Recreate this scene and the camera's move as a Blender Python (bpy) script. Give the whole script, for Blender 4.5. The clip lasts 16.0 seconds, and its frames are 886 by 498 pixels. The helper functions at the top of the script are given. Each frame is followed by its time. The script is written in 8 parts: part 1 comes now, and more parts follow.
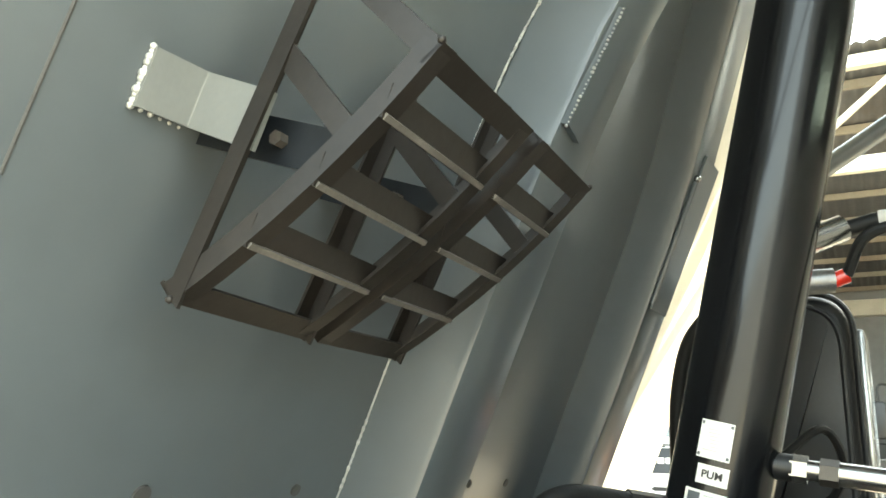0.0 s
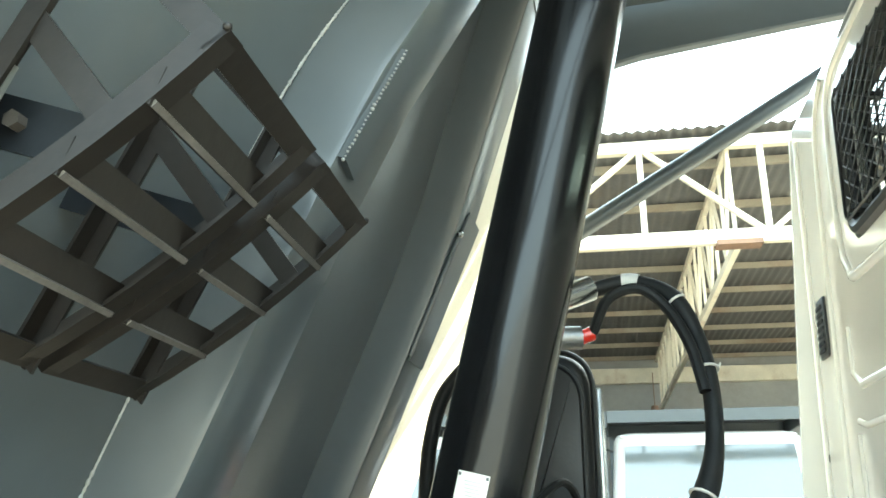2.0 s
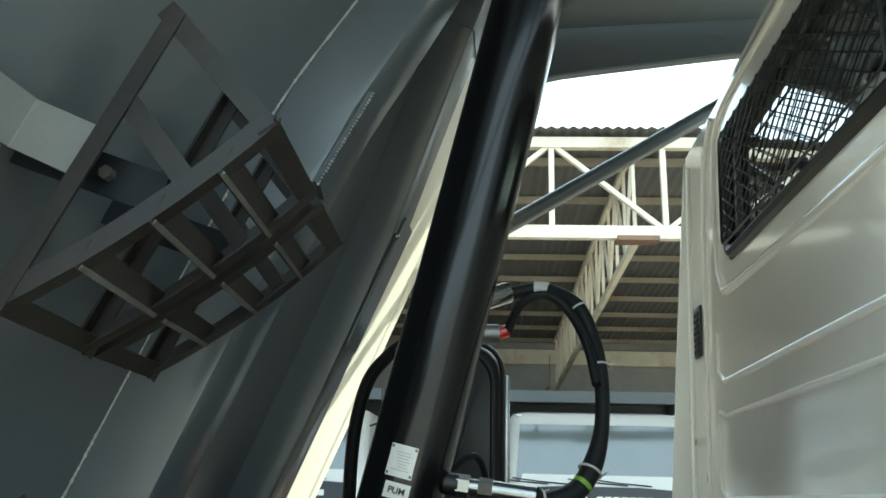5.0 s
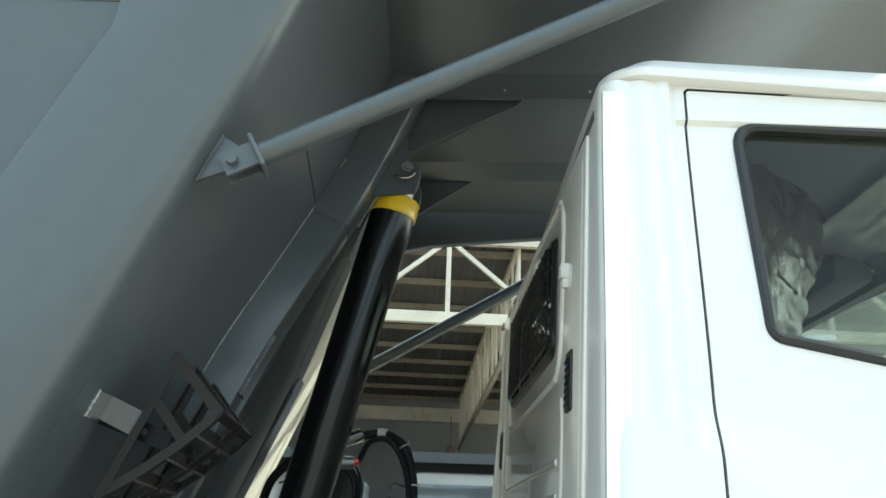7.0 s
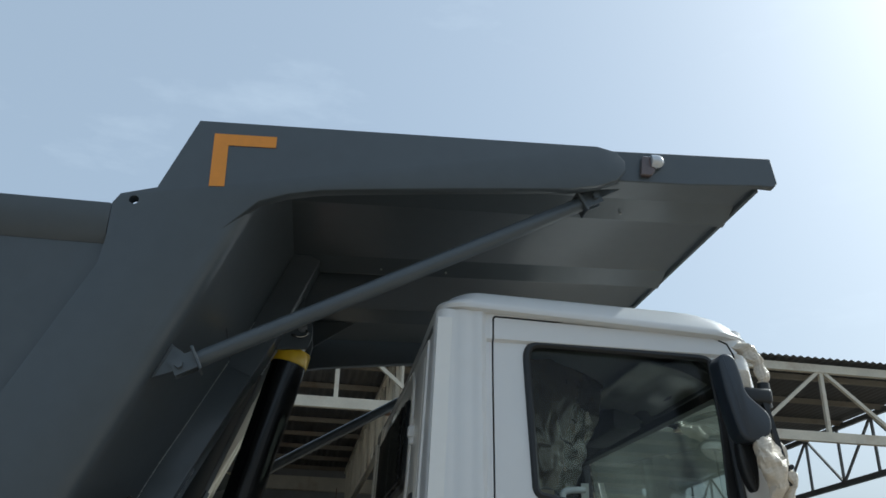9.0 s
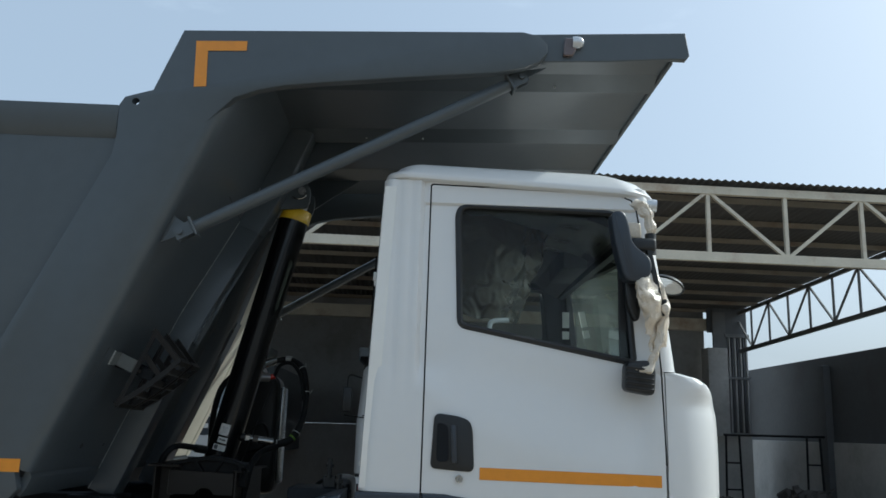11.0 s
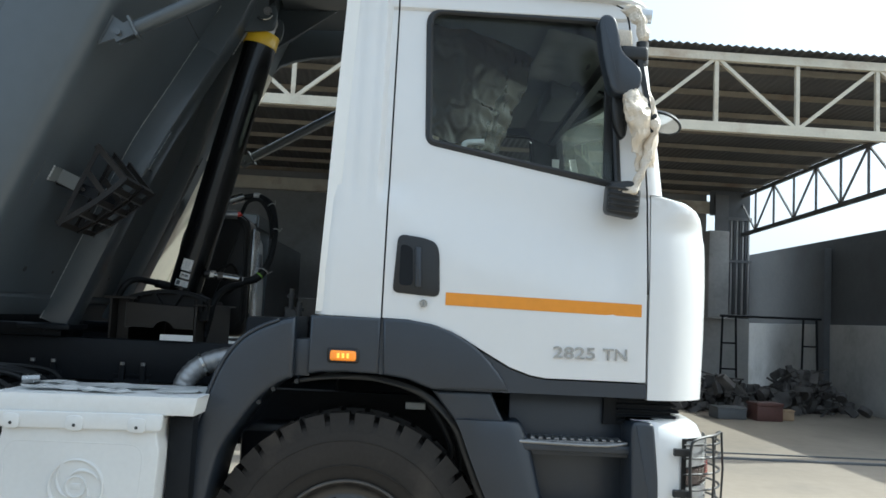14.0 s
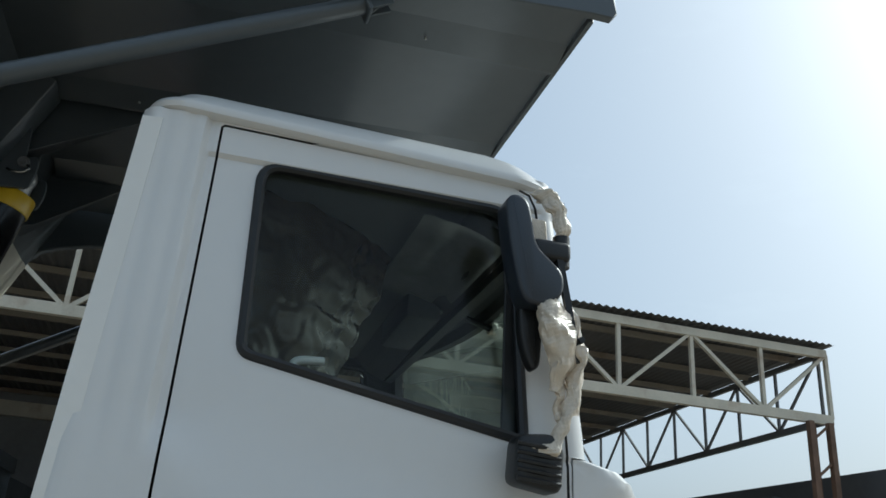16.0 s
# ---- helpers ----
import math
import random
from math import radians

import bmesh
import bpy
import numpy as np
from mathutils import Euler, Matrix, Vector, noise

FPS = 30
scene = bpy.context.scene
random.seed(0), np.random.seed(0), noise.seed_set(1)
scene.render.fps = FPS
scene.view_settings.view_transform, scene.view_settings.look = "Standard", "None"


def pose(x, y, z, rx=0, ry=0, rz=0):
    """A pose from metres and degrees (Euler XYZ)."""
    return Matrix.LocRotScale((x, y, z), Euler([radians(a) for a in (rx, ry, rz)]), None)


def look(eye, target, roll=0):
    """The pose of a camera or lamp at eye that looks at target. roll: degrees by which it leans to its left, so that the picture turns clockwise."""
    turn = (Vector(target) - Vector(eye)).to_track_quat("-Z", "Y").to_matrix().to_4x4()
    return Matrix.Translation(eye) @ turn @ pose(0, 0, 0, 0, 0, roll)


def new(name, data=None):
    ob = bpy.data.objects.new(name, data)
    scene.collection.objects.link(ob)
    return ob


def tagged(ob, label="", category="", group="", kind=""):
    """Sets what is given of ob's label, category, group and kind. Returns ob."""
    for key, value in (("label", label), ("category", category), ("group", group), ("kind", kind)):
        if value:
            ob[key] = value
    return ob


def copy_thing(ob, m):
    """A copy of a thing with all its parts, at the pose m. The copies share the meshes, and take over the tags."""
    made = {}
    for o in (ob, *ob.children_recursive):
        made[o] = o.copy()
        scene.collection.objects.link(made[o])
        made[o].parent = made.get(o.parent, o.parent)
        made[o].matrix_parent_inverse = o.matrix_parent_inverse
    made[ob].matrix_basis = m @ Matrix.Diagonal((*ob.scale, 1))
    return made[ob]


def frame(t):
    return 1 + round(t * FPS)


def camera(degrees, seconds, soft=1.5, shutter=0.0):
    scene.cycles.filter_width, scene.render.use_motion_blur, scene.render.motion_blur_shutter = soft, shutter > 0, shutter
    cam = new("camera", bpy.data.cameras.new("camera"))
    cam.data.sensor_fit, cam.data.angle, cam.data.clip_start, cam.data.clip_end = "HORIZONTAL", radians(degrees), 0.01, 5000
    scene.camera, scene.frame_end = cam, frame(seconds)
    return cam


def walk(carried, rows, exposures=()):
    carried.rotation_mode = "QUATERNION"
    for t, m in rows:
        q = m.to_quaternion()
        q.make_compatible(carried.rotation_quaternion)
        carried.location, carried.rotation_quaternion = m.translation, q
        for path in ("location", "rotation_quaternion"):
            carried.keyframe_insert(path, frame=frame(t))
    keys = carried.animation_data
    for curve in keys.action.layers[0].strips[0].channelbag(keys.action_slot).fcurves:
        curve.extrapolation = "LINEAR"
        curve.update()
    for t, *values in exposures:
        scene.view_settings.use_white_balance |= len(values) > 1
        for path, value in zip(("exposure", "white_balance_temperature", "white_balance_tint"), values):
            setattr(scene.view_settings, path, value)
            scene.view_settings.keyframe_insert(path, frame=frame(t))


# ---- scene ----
cam = camera(56.2, 16.0, soft=1.6)
PATH = [
    (0, (-0.684, -1.514, 1.647), (-1.643, 0.172, 2.132), 1.4),
    (0.5, (-0.685, -1.487, 1.605), (-1.447, 0.334, 1.928), 1.7),
    (1, (-0.712, -1.453, 1.561), (-1.279, 0.453, 1.775), 1.9),
    (1.5, (-0.736, -1.443, 1.564), (-1.192, 0.48, 1.869), 1.3),
    (2, (-0.732, -1.459, 1.63), (-1.124, 0.396, 2.265), 0.1),
    (2.5, (-0.727, -1.504, 1.722), (-1.018, 0.207, 2.716), -0.9),
    (3, (-0.723, -1.516, 1.738), (-0.963, 0.15, 2.818), 0.0),
    (3.5, (-0.758, -1.493, 1.692), (-0.979, 0.277, 2.597), 1.3),
    (4, (-0.774, -1.504, 1.63), (-0.96, 0.373, 2.296), 1.8),
    (4.2, (-0.778, -1.511, 1.612), (-0.961, 0.391, 2.204), 1.7),
    (6.5, (-0.583, -2.648, 1.646), (-0.661, -0.734, 2.22), 1.6),
    (7, (-0.506, -2.956, 1.698), (-0.499, -1.076, 2.38), 2.1),
    (7.5, (-0.494, -3.251, 1.754), (-0.382, -1.414, 2.537), 1.9),
    (8, (-0.494, -3.554, 1.773), (-0.306, -1.751, 2.619), 1.9),
    (10.5, (-0.431, -4.486, 1.771), (-0.162, -2.594, 2.362), 2.1),
    (10.8, (-0.379, -4.545, 1.741), (-0.14, -2.63, 2.263), 2.1),
    (10.9, (-0.372, -4.552, 1.735), (-0.135, -2.638, 2.229), 2.1),
    (11, (0.065, -4.782, 1.723), (0.117, -2.828, 2.147), 1.8),
    (11.5, (0.084, -4.76, 1.654), (0.115, -2.781, 1.941), 1.3),
    (12, (0.126, -4.724, 1.579), (0.119, -2.728, 1.707), 1.0),
    (12.5, (0.195, -4.713, 1.532), (0.154, -2.714, 1.471), 0.2),
    (12.9, (0.257, -4.733, 1.433), (0.2, -2.739, 1.28), 0.2),
    (13, (0.26, -4.719, 1.429), (0.203, -2.728, 1.247), 0.7),
    (13.3, (0.28, -4.717, 1.409), (0.224, -2.729, 1.2), 1.1),
    (13.5, (0.278, -4.672, 1.406), (0.241, -2.679, 1.239), 2.1),
    (13.6, (0.286, -4.647, 1.414), (0.258, -2.651, 1.291), 1.9),
    (14, (0.243, -4.432, 1.474), (0.292, -2.439, 1.638), 2.7),
    (14.5, (0.246, -4.18, 1.538), (0.366, -2.257, 2.077), 2.8),
    (15, (0.199, -3.895, 1.621), (0.458, -2.025, 2.281), 3.1),
    (15.5, (0.217, -3.562, 1.65), (0.578, -1.728, 2.362), 3.3),
    (16, (0.211, -3.262, 1.653), (0.674, -1.469, 2.410), 3.9),
]
EXPOSURES = [
    (0.0, 3.54, 7000, -6), (0.5, 3.34, 6600, -9), (1.0, 3.19, 6450, -10), (1.5, 3.26, 6500, -11), (2.0, 3.46, 6250, -12), (2.5, 3.80, 6150, -12), (3.0, 3.72, 6150, -11), (3.5, 3.30, 6150, -12), (4.2, 2.70, 5950, -12), (6.5, 1.36, 5950, -9), (7.1, 1.47, 5950, -8), (7.7, 0.26, 5500, 0), (8.2, -0.24, 5600, 0),
    (10.5, -0.40, 5500, 0), (11.0, -0.22, 5550, 0), (11.5, 0.05, 5650, 1), (12.0, 0.18, 5750, -1), (12.5, 0.20, 5750, -2), (13.5, 0.53, 5800, -2), (14.0, 0.58, 5650, 0), (14.5, 0.20, 5550, 0), (15.5, -0.37, 5550, -2), (16.0, -0.47, 5550, -2),
]
walk(cam, [(t, look(eye, target, roll)) for t, eye, target, roll in PATH], EXPOSURES)
SKY, SUNPOWER = 0.15, 3.15

# world: hazy afternoon sky, sun high ahead of the truck
SUN = Vector((1.1, 0.33, 1.0)).normalized()
world = bpy.data.worlds.new("sky")
scene.world = world
world.use_nodes = True
wn, wl = world.node_tree.nodes, world.node_tree.links
wn.clear()
sky = wn.new("ShaderNodeTexSky")
sky.sky_type = "NISHITA"
sky.sun_disc = False
sky.sun_elevation = math.asin(SUN.z)
sky.sun_rotation = math.atan2(SUN.x, SUN.y)
sky.air_density, sky.dust_density, sky.ozone_density = 1.0, 6.5, 1.2
wc = wn.new("ShaderNodeTexCoord")
wm = wn.new("ShaderNodeMapping")
wm.inputs["Scale"].default_value = (1.6, 1.6, 4.5)
wl.new(wc.outputs["Generated"], wm.inputs["Vector"])
cloud = wn.new("ShaderNodeTexNoise")
cloud.inputs["Scale"].default_value = 2.4
cloud.inputs["Detail"].default_value = 7.0
cloud.inputs["Roughness"].default_value = 0.58
wl.new(wm.outputs["Vector"], cloud.inputs["Vector"])
cr = wn.new("ShaderNodeValToRGB")
cr.color_ramp.elements[0].position, cr.color_ramp.elements[1].position = 0.60, 0.86
cr.color_ramp.elements[0].color, cr.color_ramp.elements[1].color = (0, 0, 0, 1), (0.22, 0.22, 0.22, 1)
wl.new(cloud.outputs["Fac"], cr.inputs["Fac"])
cm = wn.new("ShaderNodeMix")
cm.data_type = "RGBA"
cm.inputs["B"].default_value = (9.5, 9.6, 9.8, 1)
haze = wn.new("ShaderNodeMix")
haze.data_type = "RGBA"
haze.inputs["Factor"].default_value = 0.50
haze.inputs["B"].default_value = (6.1, 6.5, 7.1, 1)
wl.new(sky.outputs["Color"], haze.inputs["A"])
wl.new(cr.outputs["Color"], cm.inputs["Factor"])
wl.new(haze.outputs["Result"], cm.inputs["A"])
bg = wn.new("ShaderNodeBackground")
bg.inputs["Strength"].default_value = SKY
wl.new(cm.outputs["Result"], bg.inputs["Color"])
wo = wn.new("ShaderNodeOutputWorld")
wl.new(bg.outputs["Background"], wo.inputs["Surface"])

sun = new("sun", bpy.data.lights.new("sun", "SUN"))
sun.data.energy, sun.data.angle, sun.data.color = SUNPOWER, radians(0.6), (1.0, 0.94, 0.84)
sun.matrix_world = look(SUN * 60, (0, 0, 0))


# ---- materials ----
def material(name, base, rough=0.5, metal=0.0, coat=0.0, vary=0.12, scale=6.0, bump=0.0, bump_scale=60.0,
             stain=None, stain_amount=0.0, stain_scale=2.0, spec=0.5, island=0.0, objrand=0.0, rough_vary=0.08, coat_rough=0.08):
    """A painted or raw surface: tone variation at two scales, stains, fine relief."""
    m = bpy.data.materials.new(name)
    m.use_nodes = True
    n, l = m.node_tree.nodes, m.node_tree.links
    p = n["Principled BSDF"]
    p.inputs["Metallic"].default_value = metal
    p.inputs["Coat Weight"].default_value = coat
    p.inputs["Coat Roughness"].default_value = coat_rough
    p.inputs["Specular IOR Level"].default_value = spec
    tc = n.new("ShaderNodeTexCoord")
    big = n.new("ShaderNodeTexNoise")
    big.inputs["Scale"].default_value, big.inputs["Detail"].default_value = scale, 4.0
    small = n.new("ShaderNodeTexNoise")
    small.inputs["Scale"].default_value, small.inputs["Detail"].default_value = scale * 14, 3.0
    for t in (big, small):
        l.new(tc.outputs["Object"], t.inputs["Vector"])
    add = n.new("ShaderNodeMath")
    add.operation = "MULTIPLY_ADD"
    add.inputs[1].default_value, add.inputs[2].default_value = 0.45, 0.0
    l.new(small.outputs["Fac"], add.inputs[0])
    tot = n.new("ShaderNodeMath")
    tot.operation = "ADD"
    l.new(add.outputs[0], tot.inputs[0])
    l.new(big.outputs["Fac"], tot.inputs[1])
    rng = n.new("ShaderNodeMapRange")
    rng.inputs["From Min"].default_value, rng.inputs["From Max"].default_value = 0.45, 1.0
    rng.inputs["To Min"].default_value, rng.inputs["To Max"].default_value = 1 - vary, 1 + vary
    l.new(tot.outputs[0], rng.inputs["Value"])
    last = rng.outputs["Result"]
    if island or objrand:
        src = n.new("ShaderNodeNewGeometry").outputs["Random Per Island"] if island else n.new("ShaderNodeObjectInfo").outputs["Random"]
        k = island or objrand
        r2 = n.new("ShaderNodeMapRange")
        r2.inputs["To Min"].default_value, r2.inputs["To Max"].default_value = 1 - k, 1 + k
        l.new(src, r2.inputs["Value"])
        mu = n.new("ShaderNodeMath")
        mu.operation = "MULTIPLY"
        l.new(last, mu.inputs[0])
        l.new(r2.outputs["Result"], mu.inputs[1])
        last = mu.outputs[0]
    vm = n.new("ShaderNodeVectorMath")
    vm.operation = "SCALE"
    vm.inputs[0].default_value = base
    l.new(last, vm.inputs["Scale"])
    col = vm.outputs["Vector"]
    if stain:
        sn = n.new("ShaderNodeTexNoise")
        sn.inputs["Scale"].default_value, sn.inputs["Detail"].default_value, sn.inputs["Roughness"].default_value = stain_scale, 8.0, 0.65
        l.new(tc.outputs["Object"], sn.inputs["Vector"])
        sr = n.new("ShaderNodeMapRange")
        sr.inputs["From Min"].default_value, sr.inputs["From Max"].default_value = 0.62 - 0.22 * stain_amount, 0.74
        l.new(sn.outputs["Fac"], sr.inputs["Value"])
        mx = n.new("ShaderNodeMix")
        mx.data_type = "RGBA"
        mx.inputs["B"].default_value = (*stain, 1)
        fa = n.new("ShaderNodeMath")
        fa.operation = "MULTIPLY"
        fa.inputs[1].default_value = min(1.0, 0.25 + stain_amount)
        l.new(sr.outputs["Result"], fa.inputs[0])
        l.new(fa.outputs[0], mx.inputs["Factor"])
        l.new(col, mx.inputs["A"])
        col = mx.outputs["Result"]
    l.new(col, p.inputs["Base Color"])
    rr = n.new("ShaderNodeMapRange")
    rr.inputs["To Min"].default_value, rr.inputs["To Max"].default_value = max(0.02, rough - rough_vary), min(1, rough + rough_vary)
    l.new(big.outputs["Fac"], rr.inputs["Value"])
    l.new(rr.outputs["Result"], p.inputs["Roughness"])
    if bump:
        bn = n.new("ShaderNodeTexNoise")
        bn.inputs["Scale"].default_value, bn.inputs["Detail"].default_value = bump_scale, 4.0
        l.new(tc.outputs["Object"], bn.inputs["Vector"])
        b = n.new("ShaderNodeBump")
        b.inputs["Strength"].default_value, b.inputs["Distance"].default_value = bump, 0.004
        l.new(bn.outputs["Fac"], b.inputs["Height"])
        l.new(b.outputs["Normal"], p.inputs["Normal"])
    return m


GREY = material("grey_body_paint", (0.066, 0.078, 0.087), 0.45, coat=0.62, coat_rough=0.21, vary=0.10, scale=1.1, bump=0.03, bump_scale=6, stain=(0.078, 0.083, 0.084), stain_amount=0.18, stain_scale=1.3, spec=0.3)
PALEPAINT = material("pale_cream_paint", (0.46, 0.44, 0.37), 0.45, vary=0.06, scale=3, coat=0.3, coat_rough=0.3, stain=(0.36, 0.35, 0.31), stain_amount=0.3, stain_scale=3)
WELD = material("weld_bead", (0.36, 0.37, 0.36), 0.45, metal=0.3, vary=0.3, scale=30, bump=0.8, bump_scale=120)
SEAM = material("dark_scratch", (0.035, 0.036, 0.036), 0.7, vary=0.3, scale=20)
LADDER = material("unpainted_dark_steel", (0.0115, 0.0100, 0.0088), 0.42, metal=0.1, spec=0.3, vary=0.3, scale=7, bump=0.12, bump_scale=40, stain=(0.027, 0.021, 0.017), stain_amount=0.3, stain_scale=7)
PRIMER = material("light_grey_primer", (0.125, 0.134, 0.132), 0.5, vary=0.08, scale=10, bump=0.1)
WHITE = material("white_cab_paint", (0.70, 0.70, 0.69), 0.34, coat=0.3, vary=0.02, scale=1.3, bump=0.015, bump_scale=3, stain=(0.66, 0.64, 0.60), stain_amount=0.12, stain_scale=1.6, rough_vary=0.04)
BACKWHITE = material("cream_rear_paint", (0.80, 0.78, 0.73), 0.2, coat=0.8, vary=0.03, scale=2.2, bump=0.05, bump_scale=5, rough_vary=0.05)
BOXWHITE = material("white_box_plastic", (0.66, 0.67, 0.66), 0.4, vary=0.05, scale=4, bump=0.05, bump_scale=30, stain=(0.5, 0.49, 0.46), stain_amount=0.25, stain_scale=4)
BLACKGLOSS = material("black_cylinder_paint", (0.006, 0.0065, 0.0075), 0.20, coat=0.15, spec=0.35, vary=0.1, scale=3, bump=0.02, bump_scale=12)
BLACK = material("black_plastic", (0.011, 0.012, 0.013), 0.45, vary=0.2, scale=8, bump=0.1, bump_scale=80)
TRIM = material("charcoal_trim_plastic", (0.018, 0.025, 0.036), 0.38, coat=0.3, coat_rough=0.35, vary=0.12, scale=5, bump=0.12, bump_scale=160)
CHASSIS = material("black_chassis_paint", (0.007, 0.009, 0.012), 0.5, vary=0.25, scale=4, bump=0.08, stain=(0.015, 0.016, 0.017), stain_amount=0.25, stain_scale=4, spec=0.2)
CAST = material("dark_casting", (0.006, 0.007, 0.008), 0.55, vary=0.15, scale=9, bump=0.3, bump_scale=90, spec=0.2)
BRACKET = material("brown_grey_bracket", (0.022, 0.019, 0.016), 0.45, spec=0.3, vary=0.15, scale=4, bump=0.06)
YELLOW = material("yellow_ring_paint", (0.80, 0.52, 0.02), 0.35, coat=0.2, vary=0.06, scale=20)
ORANGE = material("orange_reflective_tape", (0.72, 0.27, 0.012), 0.35, coat=0.3, vary=0.05, scale=30, bump=0.05, bump_scale=200)
AMBER = material("amber_lamp", (0.92, 0.30, 0.02), 0.15, coat=0.6, vary=0.1, scale=30)
AMBERLIT = material("lit_amber_lens", (0.92, 0.30, 0.02), 0.15, coat=0.6, vary=0.1, scale=30)
AMBERLIT.node_tree.nodes["Principled BSDF"].inputs["Emission Color"].default_value = (1.0, 0.22, 0.01, 1)
AMBERLIT.node_tree.nodes["Principled BSDF"].inputs["Emission Strength"].default_value = 0.22
BULB = material("lit_orange_bulb", (0.95, 0.45, 0.06), 0.3)
BULB.node_tree.nodes["Principled BSDF"].inputs["Emission Color"].default_value = (1.0, 0.42, 0.05, 1)
BULB.node_tree.nodes["Principled BSDF"].inputs["Emission Strength"].default_value = 0.9
HEADLINER = material("grey_headlining", (0.11, 0.115, 0.11), 0.85, vary=0.1, scale=5, bump=0.1)
CHROME = material("zinc_fitting", (0.36, 0.36, 0.35), 0.25, metal=0.95, vary=0.1, scale=30)
STEEL = material("grey_steel", (0.30, 0.30, 0.30), 0.4, metal=0.8, vary=0.2, scale=12, bump=0.1)
RUBBER = material("hose_rubber", (0.011, 0.012, 0.013), 0.5, vary=0.2, scale=20, bump=0.2, bump_scale=150, spec=0.2)
TYRE = material("dusty_tyre_rubber", (0.033, 0.030, 0.027), 0.72, vary=0.2, scale=5, bump=0.3, bump_scale=60, stain=(0.085, 0.072, 0.060), stain_amount=0.5, stain_scale=3, spec=0.2)
RIM = material("dark_wheel_rim", (0.030, 0.028, 0.026), 0.34, coat=0.35, coat_rough=0.25, vary=0.2, scale=8, bump=0.1, stain=(0.066, 0.054, 0.044), stain_amount=0.5, stain_scale=6)
# lighter copy of the trim plastic, for the mudguard that light falls on
LITTRIM = material("lit_trim_plastic", (0.050, 0.055, 0.060), 0.42, coat=0.2, coat_rough=0.3, vary=0.12, scale=5, bump=0.1, bump_scale=120)
NUT = material("dusty_nut_steel", (0.060, 0.056, 0.052), 0.35, metal=0.4, vary=0.3, scale=30)
WORN = material("rubbed_bare_edge", (0.085, 0.08, 0.075), 0.45, metal=0.2, vary=0.4, scale=14)
VOID = material("dark_opening", (0.004, 0.004, 0.004), 0.9)
SMOKED = material("smoked_lamp_lens", (0.10, 0.07, 0.065), 0.12, coat=0.7, vary=0.2, scale=25)
TAG = material("white_label", (0.78, 0.78, 0.76), 0.4, vary=0.04, scale=60)
INK = material("label_ink", (0.10, 0.11, 0.12), 0.6)
SOFTINK = material("faint_label_ink", (0.50, 0.50, 0.50), 0.6)
BLUE = material("blue_filler_cap", (0.10, 0.20, 0.55), 0.45, vary=0.1, scale=20, bump=0.1)
PRINT = material("yellow_warning_label", (0.75, 0.62, 0.08), 0.4)
RED = material("red_lamp", (0.55, 0.03, 0.02), 0.2, coat=0.5)
SILVERTXT = material("chrome_lettering", (0.42, 0.42, 0.42), 0.22, metal=0.7, vary=0.05)
WRAP = material("bubble_wrap", (0.66, 0.575, 0.455), 0.30, vary=0.10, scale=20, bump=0.6, bump_scale=90, coat=0.4)
SEATPLASTIC = material("plastic_wrapped_seat", (0.075, 0.060, 0.042), 0.24, vary=0.45, scale=4, bump=0.6, bump_scale=16, coat=0.45)
VISOR = material("clear_film_over_grey", (0.30, 0.30, 0.27), 0.2, vary=0.2, scale=6, bump=0.5, bump_scale=14, coat=0.8)
FILM = material("loose_clear_film", (0.66, 0.67, 0.66), 0.3, vary=0.15, scale=9, bump=0.5, bump_scale=22, coat=0.15)
LIDORANGE = material("dull_orange_plastic", (0.30, 0.10, 0.016), 0.5, vary=0.1, scale=8)
LINING = material("cab_lining", (0.055, 0.058, 0.058), 0.8, vary=0.1, scale=4, bump=0.1)
PURLIN = material("grimy_purlin_paint", (0.27, 0.24, 0.19), 0.7, vary=0.15, scale=2, stain=(0.16, 0.09, 0.05), stain_amount=0.5, stain_scale=1.1)
# truss paint darkened so that shade is part of its colour; rust stains on top
SHADESTEEL = material("shaded_truss_steel", (0.16, 0.165, 0.17), 0.7, vary=0.2, scale=3, stain=(0.10, 0.07, 0.05), stain_amount=0.4, stain_scale=1.5)
FARWHITE = material("white_truck_paint", (0.62, 0.62, 0.61), 0.35, coat=0.3, vary=0.03, scale=1.4)
PIER = material("grey_render", (0.46, 0.46, 0.45), 0.85, vary=0.15, scale=1.2, bump=0.2, stain=(0.22, 0.21, 0.20), stain_amount=0.4, stain_scale=1.5)
CREAM = material("cream_truss_paint", (0.62, 0.57, 0.46), 0.6, vary=0.12, scale=3, stain=(0.28, 0.14, 0.06), stain_amount=0.35, stain_scale=1.7)
RUST = material("rusty_steel", (0.17, 0.105, 0.07), 0.8, vary=0.3, scale=6, bump=0.4)
ROOFING = material("grey_roof_sheet", (0.12, 0.12, 0.118), 0.6, vary=0.2, scale=1.2, stain=(0.11, 0.09, 0.07), stain_amount=0.4, stain_scale=0.8)
SHEDWALL = material("dusty_shed_wall", (0.27, 0.268, 0.262), 0.85, vary=0.15, scale=0.7, bump=0.2, stain=(0.13, 0.115, 0.10), stain_amount=0.4, stain_scale=0.6)
WHITEWASH = material("dirty_whitewash", (0.47, 0.46, 0.44), 0.85, vary=0.15, scale=0.9, bump=0.2, stain=(0.25, 0.235, 0.21), stain_amount=0.5, stain_scale=0.8)
DARKWALL = material("dark_sheet_wall", (0.10, 0.105, 0.11), 0.6, vary=0.2, scale=0.8, stain=(0.07, 0.06, 0.055), stain_amount=0.4, stain_scale=0.7)
CARTON = material("cardboard", (0.42, 0.30, 0.19), 0.85, vary=0.1, scale=12, bump=0.1)
